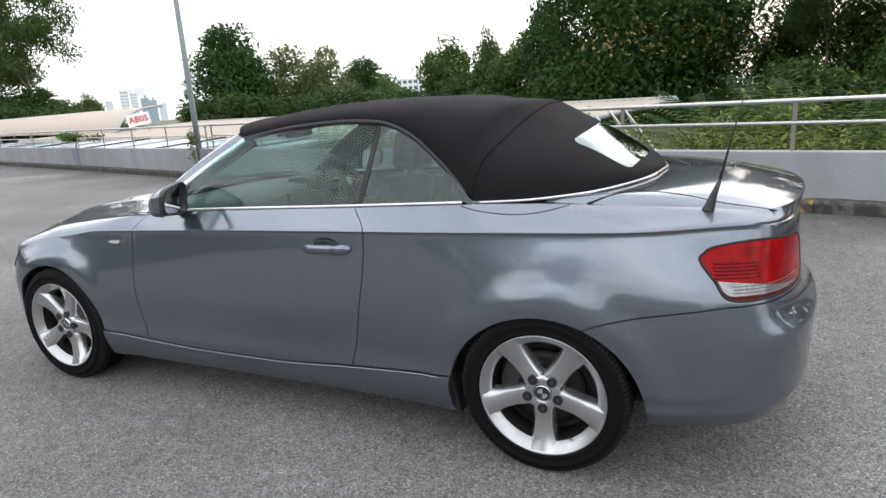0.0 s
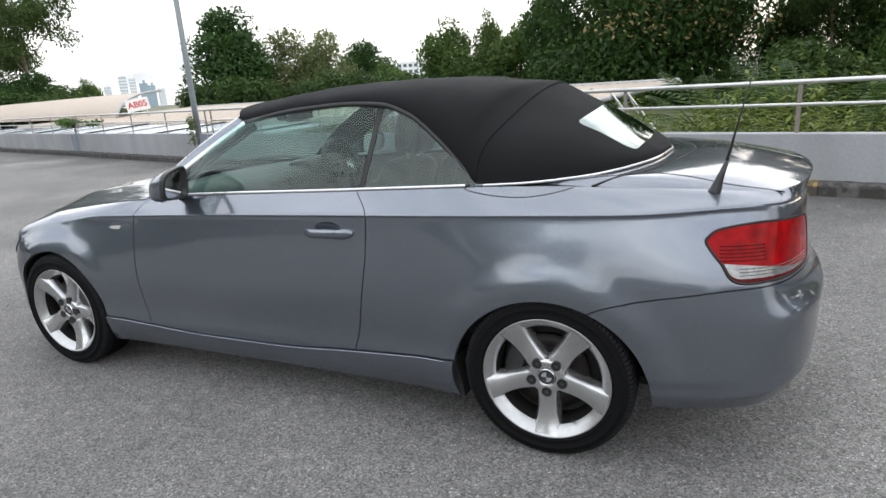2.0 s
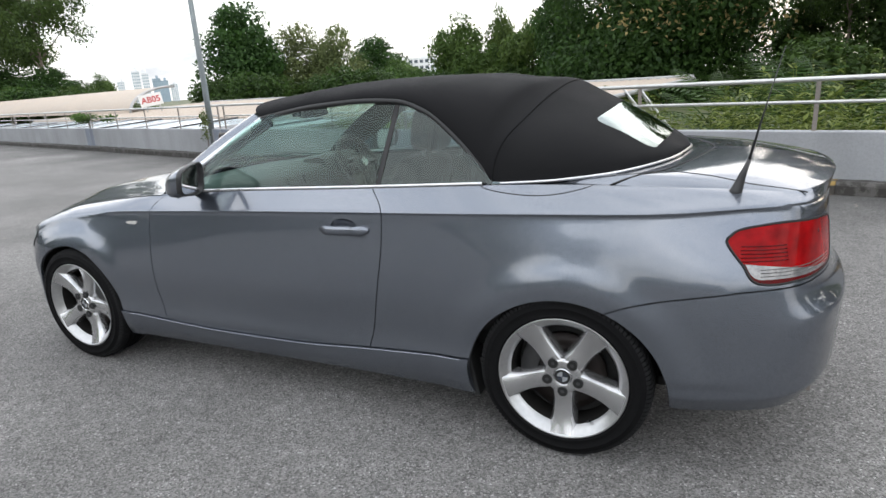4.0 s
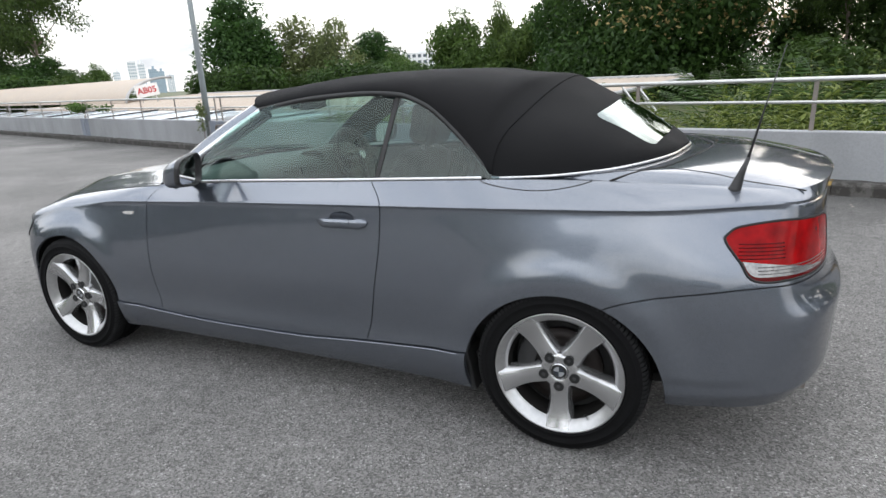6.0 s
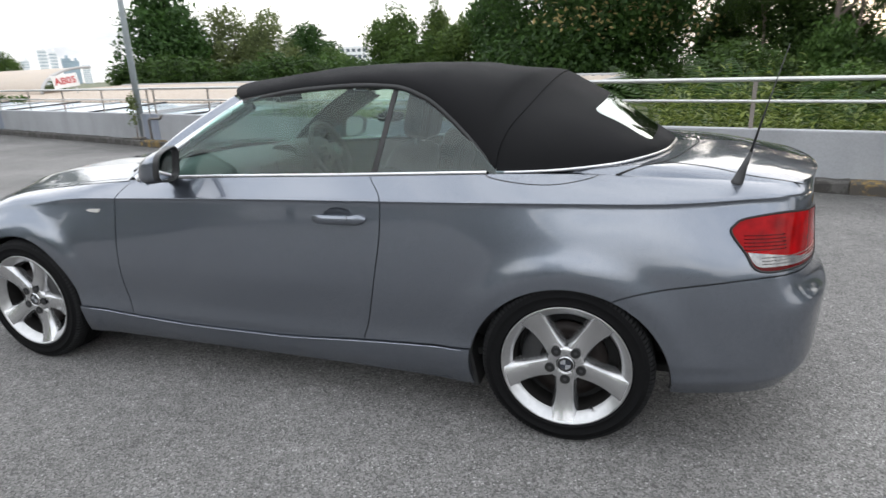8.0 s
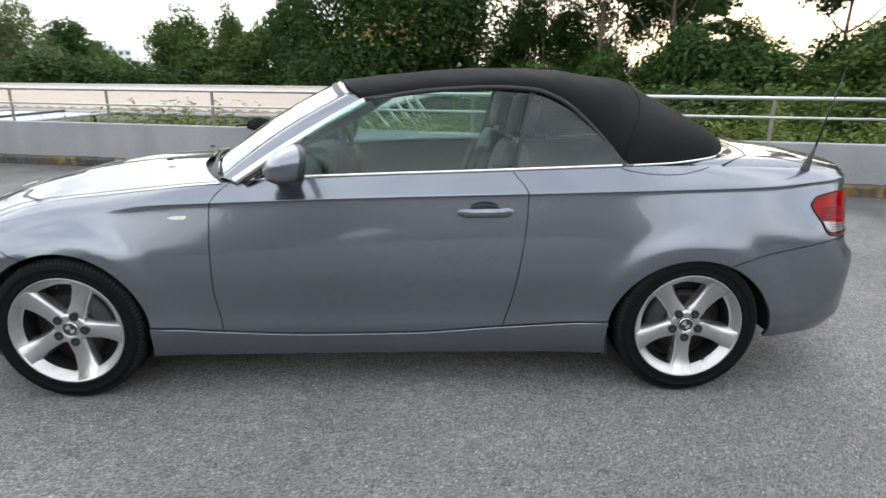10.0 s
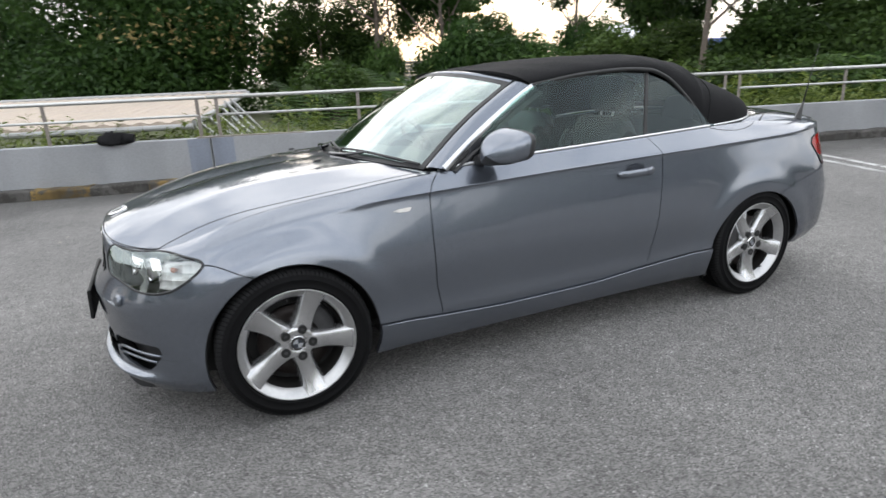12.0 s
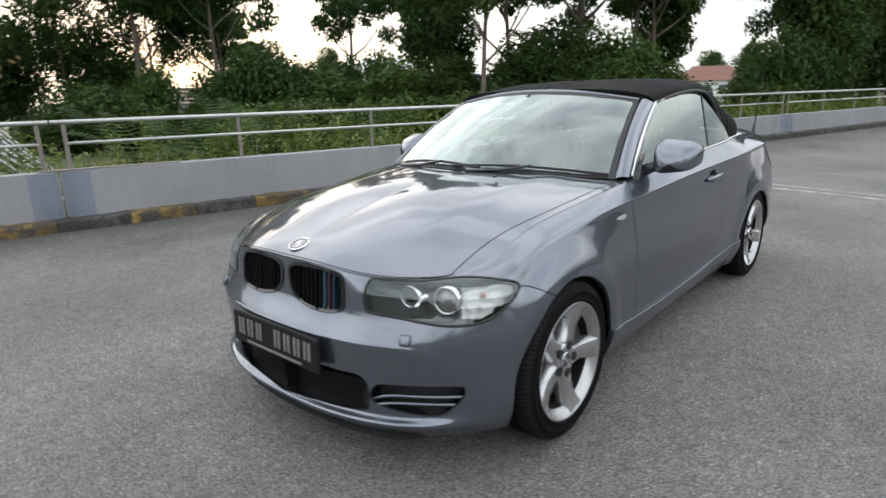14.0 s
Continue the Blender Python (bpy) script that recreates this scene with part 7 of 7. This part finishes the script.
def palm(at, seed, label):
    """A low palm: arching fronds with hanging leaflets."""
    rng = np.random.default_rng(seed)
    t = thing("palm", label, "palm")
    for f in range(13):
        V, F = [], []
        a = 2.4 * f + rng.normal() * 0.2
        ln, up = rng.uniform(1.9, 2.7), rng.uniform(0.95, 1.35)
        rib = [Vector((math.cos(a) * ln * 0.72 * u, math.sin(a) * ln * 0.72 * u, 0.25 + ln * (up * u - 0.62 * u * u))) for u in np.linspace(0, 1, 12)]
        side = Vector((-math.sin(a), math.cos(a), 0))
        for i in range(1, 12):
            d = (rib[i] - rib[i - 1]).normalized()
            for h in (0.0, 0.5):
                p = rib[i - 1].lerp(rib[i], h)
                for sg in (-1, 1):
                    L = 0.46 * math.sin(math.pi * (0.12 + 0.80 * (i + h) / 12))
                    e = p + (side * sg + d * 0.7 + Vector((0, 0, -0.35))).normalized() * L
                    o = len(V)
                    V += [p - d * 0.016, p + d * 0.016, e, p.lerp(e, 0.5) - d * 0.03 * sg]
                    F.append((o, o + 1, o + 2, o + 3))
        rod = tube([tuple(p) for p in rib], [0.018 * (1 - 0.07 * i) for i in range(12)], 5)
        part("frond", merged(([tuple(v) for v in V], F), rod), M_LEAF_DARK, t)
    t.matrix_basis = Matrix.Translation(at)
    return t


for n, (az, dist) in enumerate(((4.2, 11.2), (8.6, 10.4), (1.2, 13.0), (12.4, 10.8))):
    palm((1.77 + dist * math.sin(radians(az)), -2.76 + dist * math.cos(radians(az)), -0.6), 60 + n, "low dark green palm with arching fronds")

# ---- posts, roofs, signs ----
M_POLE = mat("dull_blue_grey_steel", (0.27, 0.30, 0.31), 0.55, 0.3, 0.15, 5, 60)
lamp_post = thing("lamp_post", "tall tapered galvanised steel lamp post", "lamp post")
part("pole", tube([(-9.09, 7.80, -0.06), (-9.09, 7.80, 3), (-9.09, 7.80, 6), (-9.09, 7.80, 9.5)], [0.072, 0.060, 0.048, 0.036], 16), M_POLE, lamp_post, "", True)
part("base_plate", boxmesh(0.36, 0.36, 0.03, pose(-9.09, 7.80, 0.128, 0, 0, -16), 0.006), M_RAIL_DULL, lamp_post)
part("lamp_head", boxmesh(0.75, 0.22, 0.10, pose(-8.8, 7.75, 9.55, 0, 0, -10), 0.03), M_RAIL_DULL, lamp_post)
M_CANOPY = mat("dusty_beige_roof_sheet", (0.39, 0.325, 0.265), 0.7, 0, 0.18, 0.8, 12, 0.2, 0.01)
M_CANOPY_EDGE = mat("grey_roof_edge", (0.34, 0.34, 0.34), 0.6, 0.2, 0.2)
M_POLY = mat("pale_polycarbonate_sheet", (0.55, 0.63, 0.68), 0.3, 0, 0.3, 0.7, 6, coat=0.4)
M_DARKSTEEL = mat("dark_roof_steel", (0.05, 0.05, 0.052), 0.6, 0.4, 0.2)


def canopy():
    """Ribbed sheet roof behind the parapet, on pale tube trusses."""
    c = thing("canopy", "low dusty beige ribbed sheet canopy roof on steel trusses", "canopy")
    s0, s1 = -30.0, -0.88
    o0, o1, z0, z1 = -2.45, -11.7, 0.74, 1.07
    skew = -0.27
    V, F = [], []
    n = int((s1 - s0) / 0.075)
    for i in range(n + 1):
        s = s0 + (s1 - s0) * i / n
        rib = 0.03 if i % 4 in (0, 1) else 0.0
        for t in (0, 1):
            p = wall_at(s + skew * t, o0 + (o1 - o0) * t, z0 + (z1 - z0) * t + rib)
            V.append(tuple(p))
        for t in (0, 1):
            p = wall_at(s + skew * t, o0 + (o1 - o0) * t, z0 + (z1 - z0) * t - 0.05)
            V.append(tuple(p))
    for i in range(n):
        a, b = i * 4, (i + 1) * 4
        F += [(a, b, b + 1, a + 1), (a + 2, a + 3, b + 3, b + 2), (a, a + 2, b + 2, b)]
    F += [(0, 1, 3, 2), (n * 4, n * 4 + 2, n * 4 + 3, n * 4 + 1)]
    part("roof_sheet", (V, F), M_CANOPY, c)
    part("edge_beam", tube([wall_at(s0, o0 + 0.02, z0 - 0.08), wall_at(s1, o0 + 0.02, z0 - 0.08)], 0.05, 8), M_CANOPY_EDGE, c)
    part("ridge_cap", tube([wall_at(s0 + skew, o1, z1 + 0.03), wall_at(s1 + skew, o1, z1 + 0.03)], 0.06, 8), M_CANOPY_EDGE, c)
    part("end_beam", tube([wall_at(s1 + 0.03, o0, z0 - 0.02), wall_at(s1 + 0.03 + skew, o1, z1 - 0.02)], 0.055, 8), M_CANOPY_EDGE, c)
    for k, s in enumerate((-0.9, -2.9, -4.9, -8.5, -12.5)):
        for ds, do in ((0.0, 0.0), (0.55, 0.15), (-0.55, 0.15)):
            part("strut", tube([wall_at(s, o0 - 0.25, z0 - 0.10), wall_at(s + ds, o0 - 0.25 + do, -0.3)], 0.022, 8), M_STEEL, c, "pale steel tube")
    for k in range(6):
        a = wall_at(s1 + 0.02 - 0.02 * k, o0 - 0.5 - 0.8 * k, z0 - 0.05 + 0.07 * k)
        part("strut", tube([a, wall_at(s1 + 1.05, o0 - 0.3 - 0.8 * k, -0.25)], 0.026, 8), M_STEEL, c, "pale steel tube")
        part("strut", tube([a, wall_at(s1 + 0.55, o0 - 0.9 - 0.8 * k, -0.25)], 0.022, 8), M_STEEL, c, "pale steel tube")
    return c


canopy()


def poly_roofs():
    """Low pale translucent roofs between the parapet and the beige canopy."""
    for s0, s1, o0, o1, z0, z1 in ((-24, -9.4, -0.5, -2.6, 0.56, 0.72), (-9.2, -6.4, -0.6, -2.5, 0.55, 0.66), (-40, -24.2, -0.6, -2.6, 0.50, 0.62)):
        r = thing("sheet_roof", "low pale translucent sheet roof with dark frame bars", "roof", "sheet roofs")
        V = [tuple(wall_at(s, o, z + dz)) for dz in (0, -0.03) for s, o, z in ((s0, o0, z0), (s1, o0, z0), (s1, o1, z1), (s0, o1, z1))]
        part("sheet", (V, [(0, 1, 2, 3), (7, 6, 5, 4), (0, 4, 5, 1), (1, 5, 6, 2), (2, 6, 7, 3), (3, 7, 4, 0)]), M_POLY, r)
        n = max(2, int((s1 - s0) / 2.4))
        for i in range(n + 1):
            s = s0 + (s1 - s0) * i / n
            part("bar", tube([wall_at(s, o0 + 0.05, z0 + 0.03), wall_at(s + 0.5, o1, z1 + 0.03)], 0.025, 6), M_DARKSTEEL if i % 2 else M_CANOPY_EDGE, r)
        part("edge_bar", tube([wall_at(s0, o0, z0 - 0.02), wall_at(s1, o0, z0 - 0.02)], 0.03, 6), M_DARKSTEEL, r)
        part("leg", tube([wall_at(s0 + 0.3, o1, z1), wall_at(s0 + 0.3, o1, -0.3)], 0.03, 6), M_DARKSTEEL, r)
        part("leg", tube([wall_at(s1 - 0.3, o1, z1), wall_at(s1 - 0.3, o1, -0.3)], 0.03, 6), M_DARKSTEEL, r)
        part("leg", tube([wall_at(s0 + 0.3, o0 - 0.1, z0), wall_at(s0 + 0.3, o0 - 0.1, -0.3)], 0.03, 6), M_DARKSTEEL, r)


poly_roofs()


def vault():
    """Long beige quarter-vault roof farther along, its open end towards the car."""
    v = thing("vaulted_roof", "long dusty beige curved sheet roof with open end", "roof")
    s0, s1, oa, ob_, za, zb = -95.0, -25.2, -5.2, -10.0, 0.86, 2.12
    V, F = [], []
    n, m = 120, 10
    for i in range(n + 1):
        s = s0 + (s1 - s0) * i / n
        for j in range(m + 1):
            a = j / m * math.pi / 2
            rib = 0.02 if i % 2 else 0.0
            p = wall_at(s - 5.0 * (1 - math.cos(a)), oa + (ob_ - oa) * (1 - math.cos(a)), za + (zb - za) * math.sin(a) + rib)
            V.append(tuple(p))
    for i in range(n):
        for j in range(m):
            a = i * (m + 1) + j
            F.append((a, a + m + 1, a + m + 2, a + 1))
    part("roof_sheet", (V, F), M_CANOPY, v, "", True)
    end = [Vector(V[n * (m + 1) + j]) for j in range(m + 1)]
    part("end_rib", tube([tuple(p) for p in end], 0.07, 8), M_CANOPY_EDGE, v, "", True)
    under = [wall_at(s1 - 0.15 - 5.0 * t, oa + (ob_ - oa) * t, za - 0.1) for t in (0, 0.5, 1)]
    part("tie_beam", tube([tuple(p) for p in under], 0.06, 8), M_STEEL, v)
    for k in range(7):
        s = s1 - 0.5 - k * 6
        part("leg", tube([wall_at(s, oa - 0.1, za), wall_at(s, oa - 0.1, -0.3)], 0.06, 8), M_STEEL, v)
    return v


vault()


def code_sign():
    """White board with red letters on the roof's end."""
    sg = thing("sign", "white board with red letters AB05 on the roof end", "sign")
    d = 31.0
    x, y = 1.79 - d * math.sin(radians(50.2)), -2.825 + d * math.cos(radians(50.2))
    face = Matrix.Translation((x, y, 1.42)) @ Matrix.Rotation(radians(50.2 - 8), 4, "Z") @ Matrix.Rotation(radians(-8.5), 4, "Y")
    part("board", boxmesh(0.98, 0.03, 0.54, face, 0.004), mat("sign_white", (0.78, 0.77, 0.75), 0.5, 0, 0.06), sg)
    cu = bpy.data.curves.new("letters", "FONT")
    cu.body, cu.size, cu.align_x, cu.align_y, cu.extrude, cu.offset = "AB05", 0.37, "CENTER", "CENTER", 0.004, 0.008
    tmp = bpy.data.objects.new("tmp", cu)
    scene.collection.objects.link(tmp)
    bpy.context.view_layer.update()
    me = bpy.data.meshes.new_from_object(tmp.evaluated_get(bpy.context.evaluated_depsgraph_get()))
    bpy.data.objects.remove(tmp)
    me.materials.clear()
    me.materials.append(mat("sign_red", (0.50, 0.04, 0.04), 0.5, 0, 0.1))
    me.transform(face @ Matrix.Translation((0, -0.022, 0)) @ Matrix.Rotation(radians(90), 4, "X"))
    t = new("letters", me)
    t.parent = sg
    for s in (-0.3, 0.3):
        part("bracket", tube([face @ Vector((s, 0.02, -0.2)), face @ Vector((s, 0.25, -1.7))], 0.03, 6), M_STEEL, sg)


code_sign()


# ---- things on the parapet ----
def bag():
    b = thing("bag", "crumpled black cloth bag lying over the parapet", "bag")
    rng = np.random.default_rng(9)
    V, F = [], []
    n, m = 22, 12
    for i in range(n):
        t = i / (n - 1)
        s = -1.30 - 0.22 + 0.44 * t - 0.02
        r = 0.055 + 0.045 * math.sin(math.pi * t) + 0.012 * math.sin(9 * t)
        for j in range(m):
            a = 2 * math.pi * j / m
            q = r * (1 + 0.22 * math.sin(3 * a + 7 * t) + 0.10 * rng.normal())
            V.append(tuple(wall_at(s, 0.03 + 1.25 * q * math.cos(a), 0.665 + 0.045 + q * 0.72 * math.sin(a) - (0.05 if math.cos(a) > 0.7 else 0))))
    for i in range(n - 1):
        for j in range(m):
            F.append((i * m + j, i * m + (j + 1) % m, (i + 1) * m + (j + 1) % m, (i + 1) * m + j))
    F += [tuple(range(m)), tuple((n - 1) * m + j for j in range(m))[::-1]]
    part("cloth", (V, F), M_CLOTH, b, "", True)
    part("strap", tube([wall_at(-1.56, 0.02, 0.69), wall_at(-1.68, 0.05, 0.675), wall_at(-1.74, 0.06, 0.662)], 0.012, 6), M_CLOTH, b)


bag()
pipe = thing("cable_pipe", "bent grey conduit fixed to the parapet", "pipe")
part("conduit", tube([wall_at(-8.0, 0.12, 0.02), wall_at(-8.02, 0.12, 0.48), wall_at(-7.98, 0.12, 0.55), wall_at(-7.6, 0.11, 0.56), wall_at(-7.5, 0.11, 0.63)], 0.018, 8), M_RAIL_DULL, pipe, "", True)
for k, (s, ln) in enumerate(((0.9, 0.14), (-3.3, 0.06), (2.1, 0.2))):
    h = thing("wire_stub", "thin rusty steel rod sticking up from the parapet", "rod", "wire stubs")
    part("rod", tube([wall_at(s, 0, 0.645), wall_at(s + 0.02, 0, 0.65 + ln)], 0.006, 6), M_RAIL_DULL, h)

strip_ = thing("steel_strip", "loose dull steel strip lying along the parapet top", "strip")
part("bar", boxmesh(1.45, 0.11, 0.012, Matrix.Translation(wall_at(0.42, 0.03, 0.657)) @ Matrix.Rotation(math.atan2(WD.y, WD.x), 4, "Z") @ Matrix.Rotation(radians(0.3), 4, "Y"), 0.003), M_RAIL_DULL, strip_)


def litter():
    """Dry leaves and pale scraps blown against the kerb and over the deck."""
    rng = np.random.default_rng(12)
    V, F = [], []
    for n in range(420):
        near = rng.random() < 0.7
        b = wall_at(rng.uniform(-16, 22), 0.34 + (rng.exponential(0.25) if near else rng.uniform(0.2, 6.0)), 0)
        if abs(b.x) < 2.4 and abs(b.y) < 1.0:
            continue
        z = ground_z(b.x, b.y) + 0.006
        a, r = rng.random() * 6.283, rng.uniform(0.008, 0.026)
        c, s = math.cos(a) * r, math.sin(a) * r
        o = len(V)
        V += [(b.x - c, b.y - s, z), (b.x + s * 0.5, b.y - c * 0.5, z + 0.004), (b.x + c, b.y + s, z + 0.002), (b.x - s * 0.5, b.y + c * 0.5, z + 0.005)]
        F.append((o, o + 1, o + 2, o + 3))
    ob = fast_part("leaf_litter", np.array(V), np.array(F), M_LITTER, None)
    tagged(ob, "dry brown leaves and pale scraps along the kerb", "litter", kind="stuff")


M_LITTER = leaf_mat("dry_litter", (0.10, 0.075, 0.045), (0.50, 0.46, 0.38), 0.1)
litter()

# ---- far buildings ----
M_WHITEBLD = mat("white_render", (0.72, 0.73, 0.74), 0.7, 0, 0.08, 0.2, 2)
M_PANE = mat("dark_far_glass", (0.09, 0.11, 0.13), 0.25, 0, 0.2)
M_BLUEGLASS = mat("blue_grey_far_glass", (0.28, 0.36, 0.42), 0.3, 0, 0.2, 0.05, 1)
M_TILE = mat("orange_roof_tiles", (0.17, 0.078, 0.055), 0.75, 0, 0.2, 1.5, 14, 0.3, 0.03)


def block(label, az, dist, width, depth, z0, z1, floors, bays, wall_mat, pane_mat, turn):
    b = thing("building", label, "building", "far buildings")
    x, y = at_bearing(az, dist)
    m = pose(x, y, 0, 0, 0, turn)
    part("wall", boxmesh(width, depth, z1 - z0, m @ Matrix.Translation((0, 0, (z0 + z1) / 2))), wall_mat, b)
    part("roof", boxmesh(width * 1.02, depth * 1.02, (z1 - z0) * 0.025, m @ Matrix.Translation((0, 0, z1 + (z1 - z0) * 0.0125))), wall_mat, b)
    part("plant_room", boxmesh(width * 0.3, depth * 0.4, (z1 - z0) * 0.10, m @ Matrix.Translation((width * 0.1, 0, z1 + (z1 - z0) * 0.07))), wall_mat, b)
    fh, bw = (z1 - z0) / floors, width / bays
    share = None
    for i in range(floors):
        for j in range(bays):
            mm = m @ Matrix.Translation((-width / 2 + bw * (j + 0.5), -depth / 2 - 0.02, z0 + fh * (i + 0.55)))
            if share is None:
                ob = part("window", boxmesh(bw * 0.62, 0.12, fh * 0.5), pane_mat, b)
                share = ob.data
            else:
                ob = new("window", share)
                ob.parent = b
            ob.matrix_basis = mm
    return b


block("white apartment block with rows of dark windows", -26.3, 210, 9.0, 9, -2, 9.6, 6, 5, M_WHITEBLD, M_PANE, 24)
block("low white building with long dark windows", -28.6, 230, 12, 9, -2, 9.6, 4, 4, M_WHITEBLD, M_PANE, 24)
for az, w, z1, mt in ((-52.3, 5.5, 19, M_WHITEBLD), (-51.1, 6.5, 27, M_WHITEBLD), (-50.4, 5.5, 25, M_WHITEBLD), (-49.6, 7, 20, M_BLUEGLASS), (-49.0, 6, 18, M_BLUEGLASS), (-48.3, 6, 15, M_WHITEBLD)):
    block("pale high-rise tower in the distance", az, 620, w, 12, -8, z1, 13, 4, mt, M_BLUEGLASS, 50)


def house(label, az, dist, w, d, h, roof_mat, turn):
    b = thing("house", label, "house", "houses among the trees")
    x, y = at_bearing(az, dist)
    m = pose(x, y, -0.3, 0, 0, turn)
    part("wall", boxmesh(w, d, h, m @ Matrix.Translation((0, 0, h / 2))), M_WHITEBLD, b)
    V = [tuple(m @ Vector(p)) for p in ((-w * 0.56, -d * 0.58, h - 0.1), (w * 0.56, -d * 0.58, h - 0.1), (w * 0.56, d * 0.58, h - 0.1), (-w * 0.56, d * 0.58, h - 0.1), (-w * 0.3, 0, h + d * 0.28), (w * 0.3, 0, h + d * 0.28))]
    part("roof", (V, [(0, 1, 5, 4), (1, 2, 5), (2, 3, 4, 5), (3, 0, 4), (3, 2, 1, 0)]), roof_mat, b)
    for i in range(4):
        win = part("window", boxmesh(w * 0.12, 0.1, h * 0.3, m @ Matrix.Translation((-w * 0.36 + i * w * 0.24, -d / 2 - 0.02, h * 0.6))), M_PANE, b)
    return b


house("white house with orange tiled hip roof", 73.0, 96, 8, 7, 2.9, M_TILE, -60)
house("white house with orange tiled hip roof", 76.6, 110, 8, 7, 2.4, M_TILE, -50)
house("pale house partly hidden behind trees", 43.9, 62, 6, 6, 3.9, M_WHITEBLD, -30)
house("pale shed with blue roof behind trees", 51.2, 55, 5, 5, 2.2, mat("blue_sheet_roof", (0.06, 0.12, 0.36), 0.5, 0.2, 0.1), -40)
shed = thing("ribbed_shed", "grey ribbed steel shed among the trees", "shed")
sx_, sy_ = at_bearing(18.9, 40)
for i in range(12):
    part("plank", boxmesh(6, 0.2, 0.20, pose(sx_, sy_ + 0.02 * (i % 2), -0.2 + i * 0.22, 0, 0, -17), 0.02), M_CANOPY_EDGE, shed)
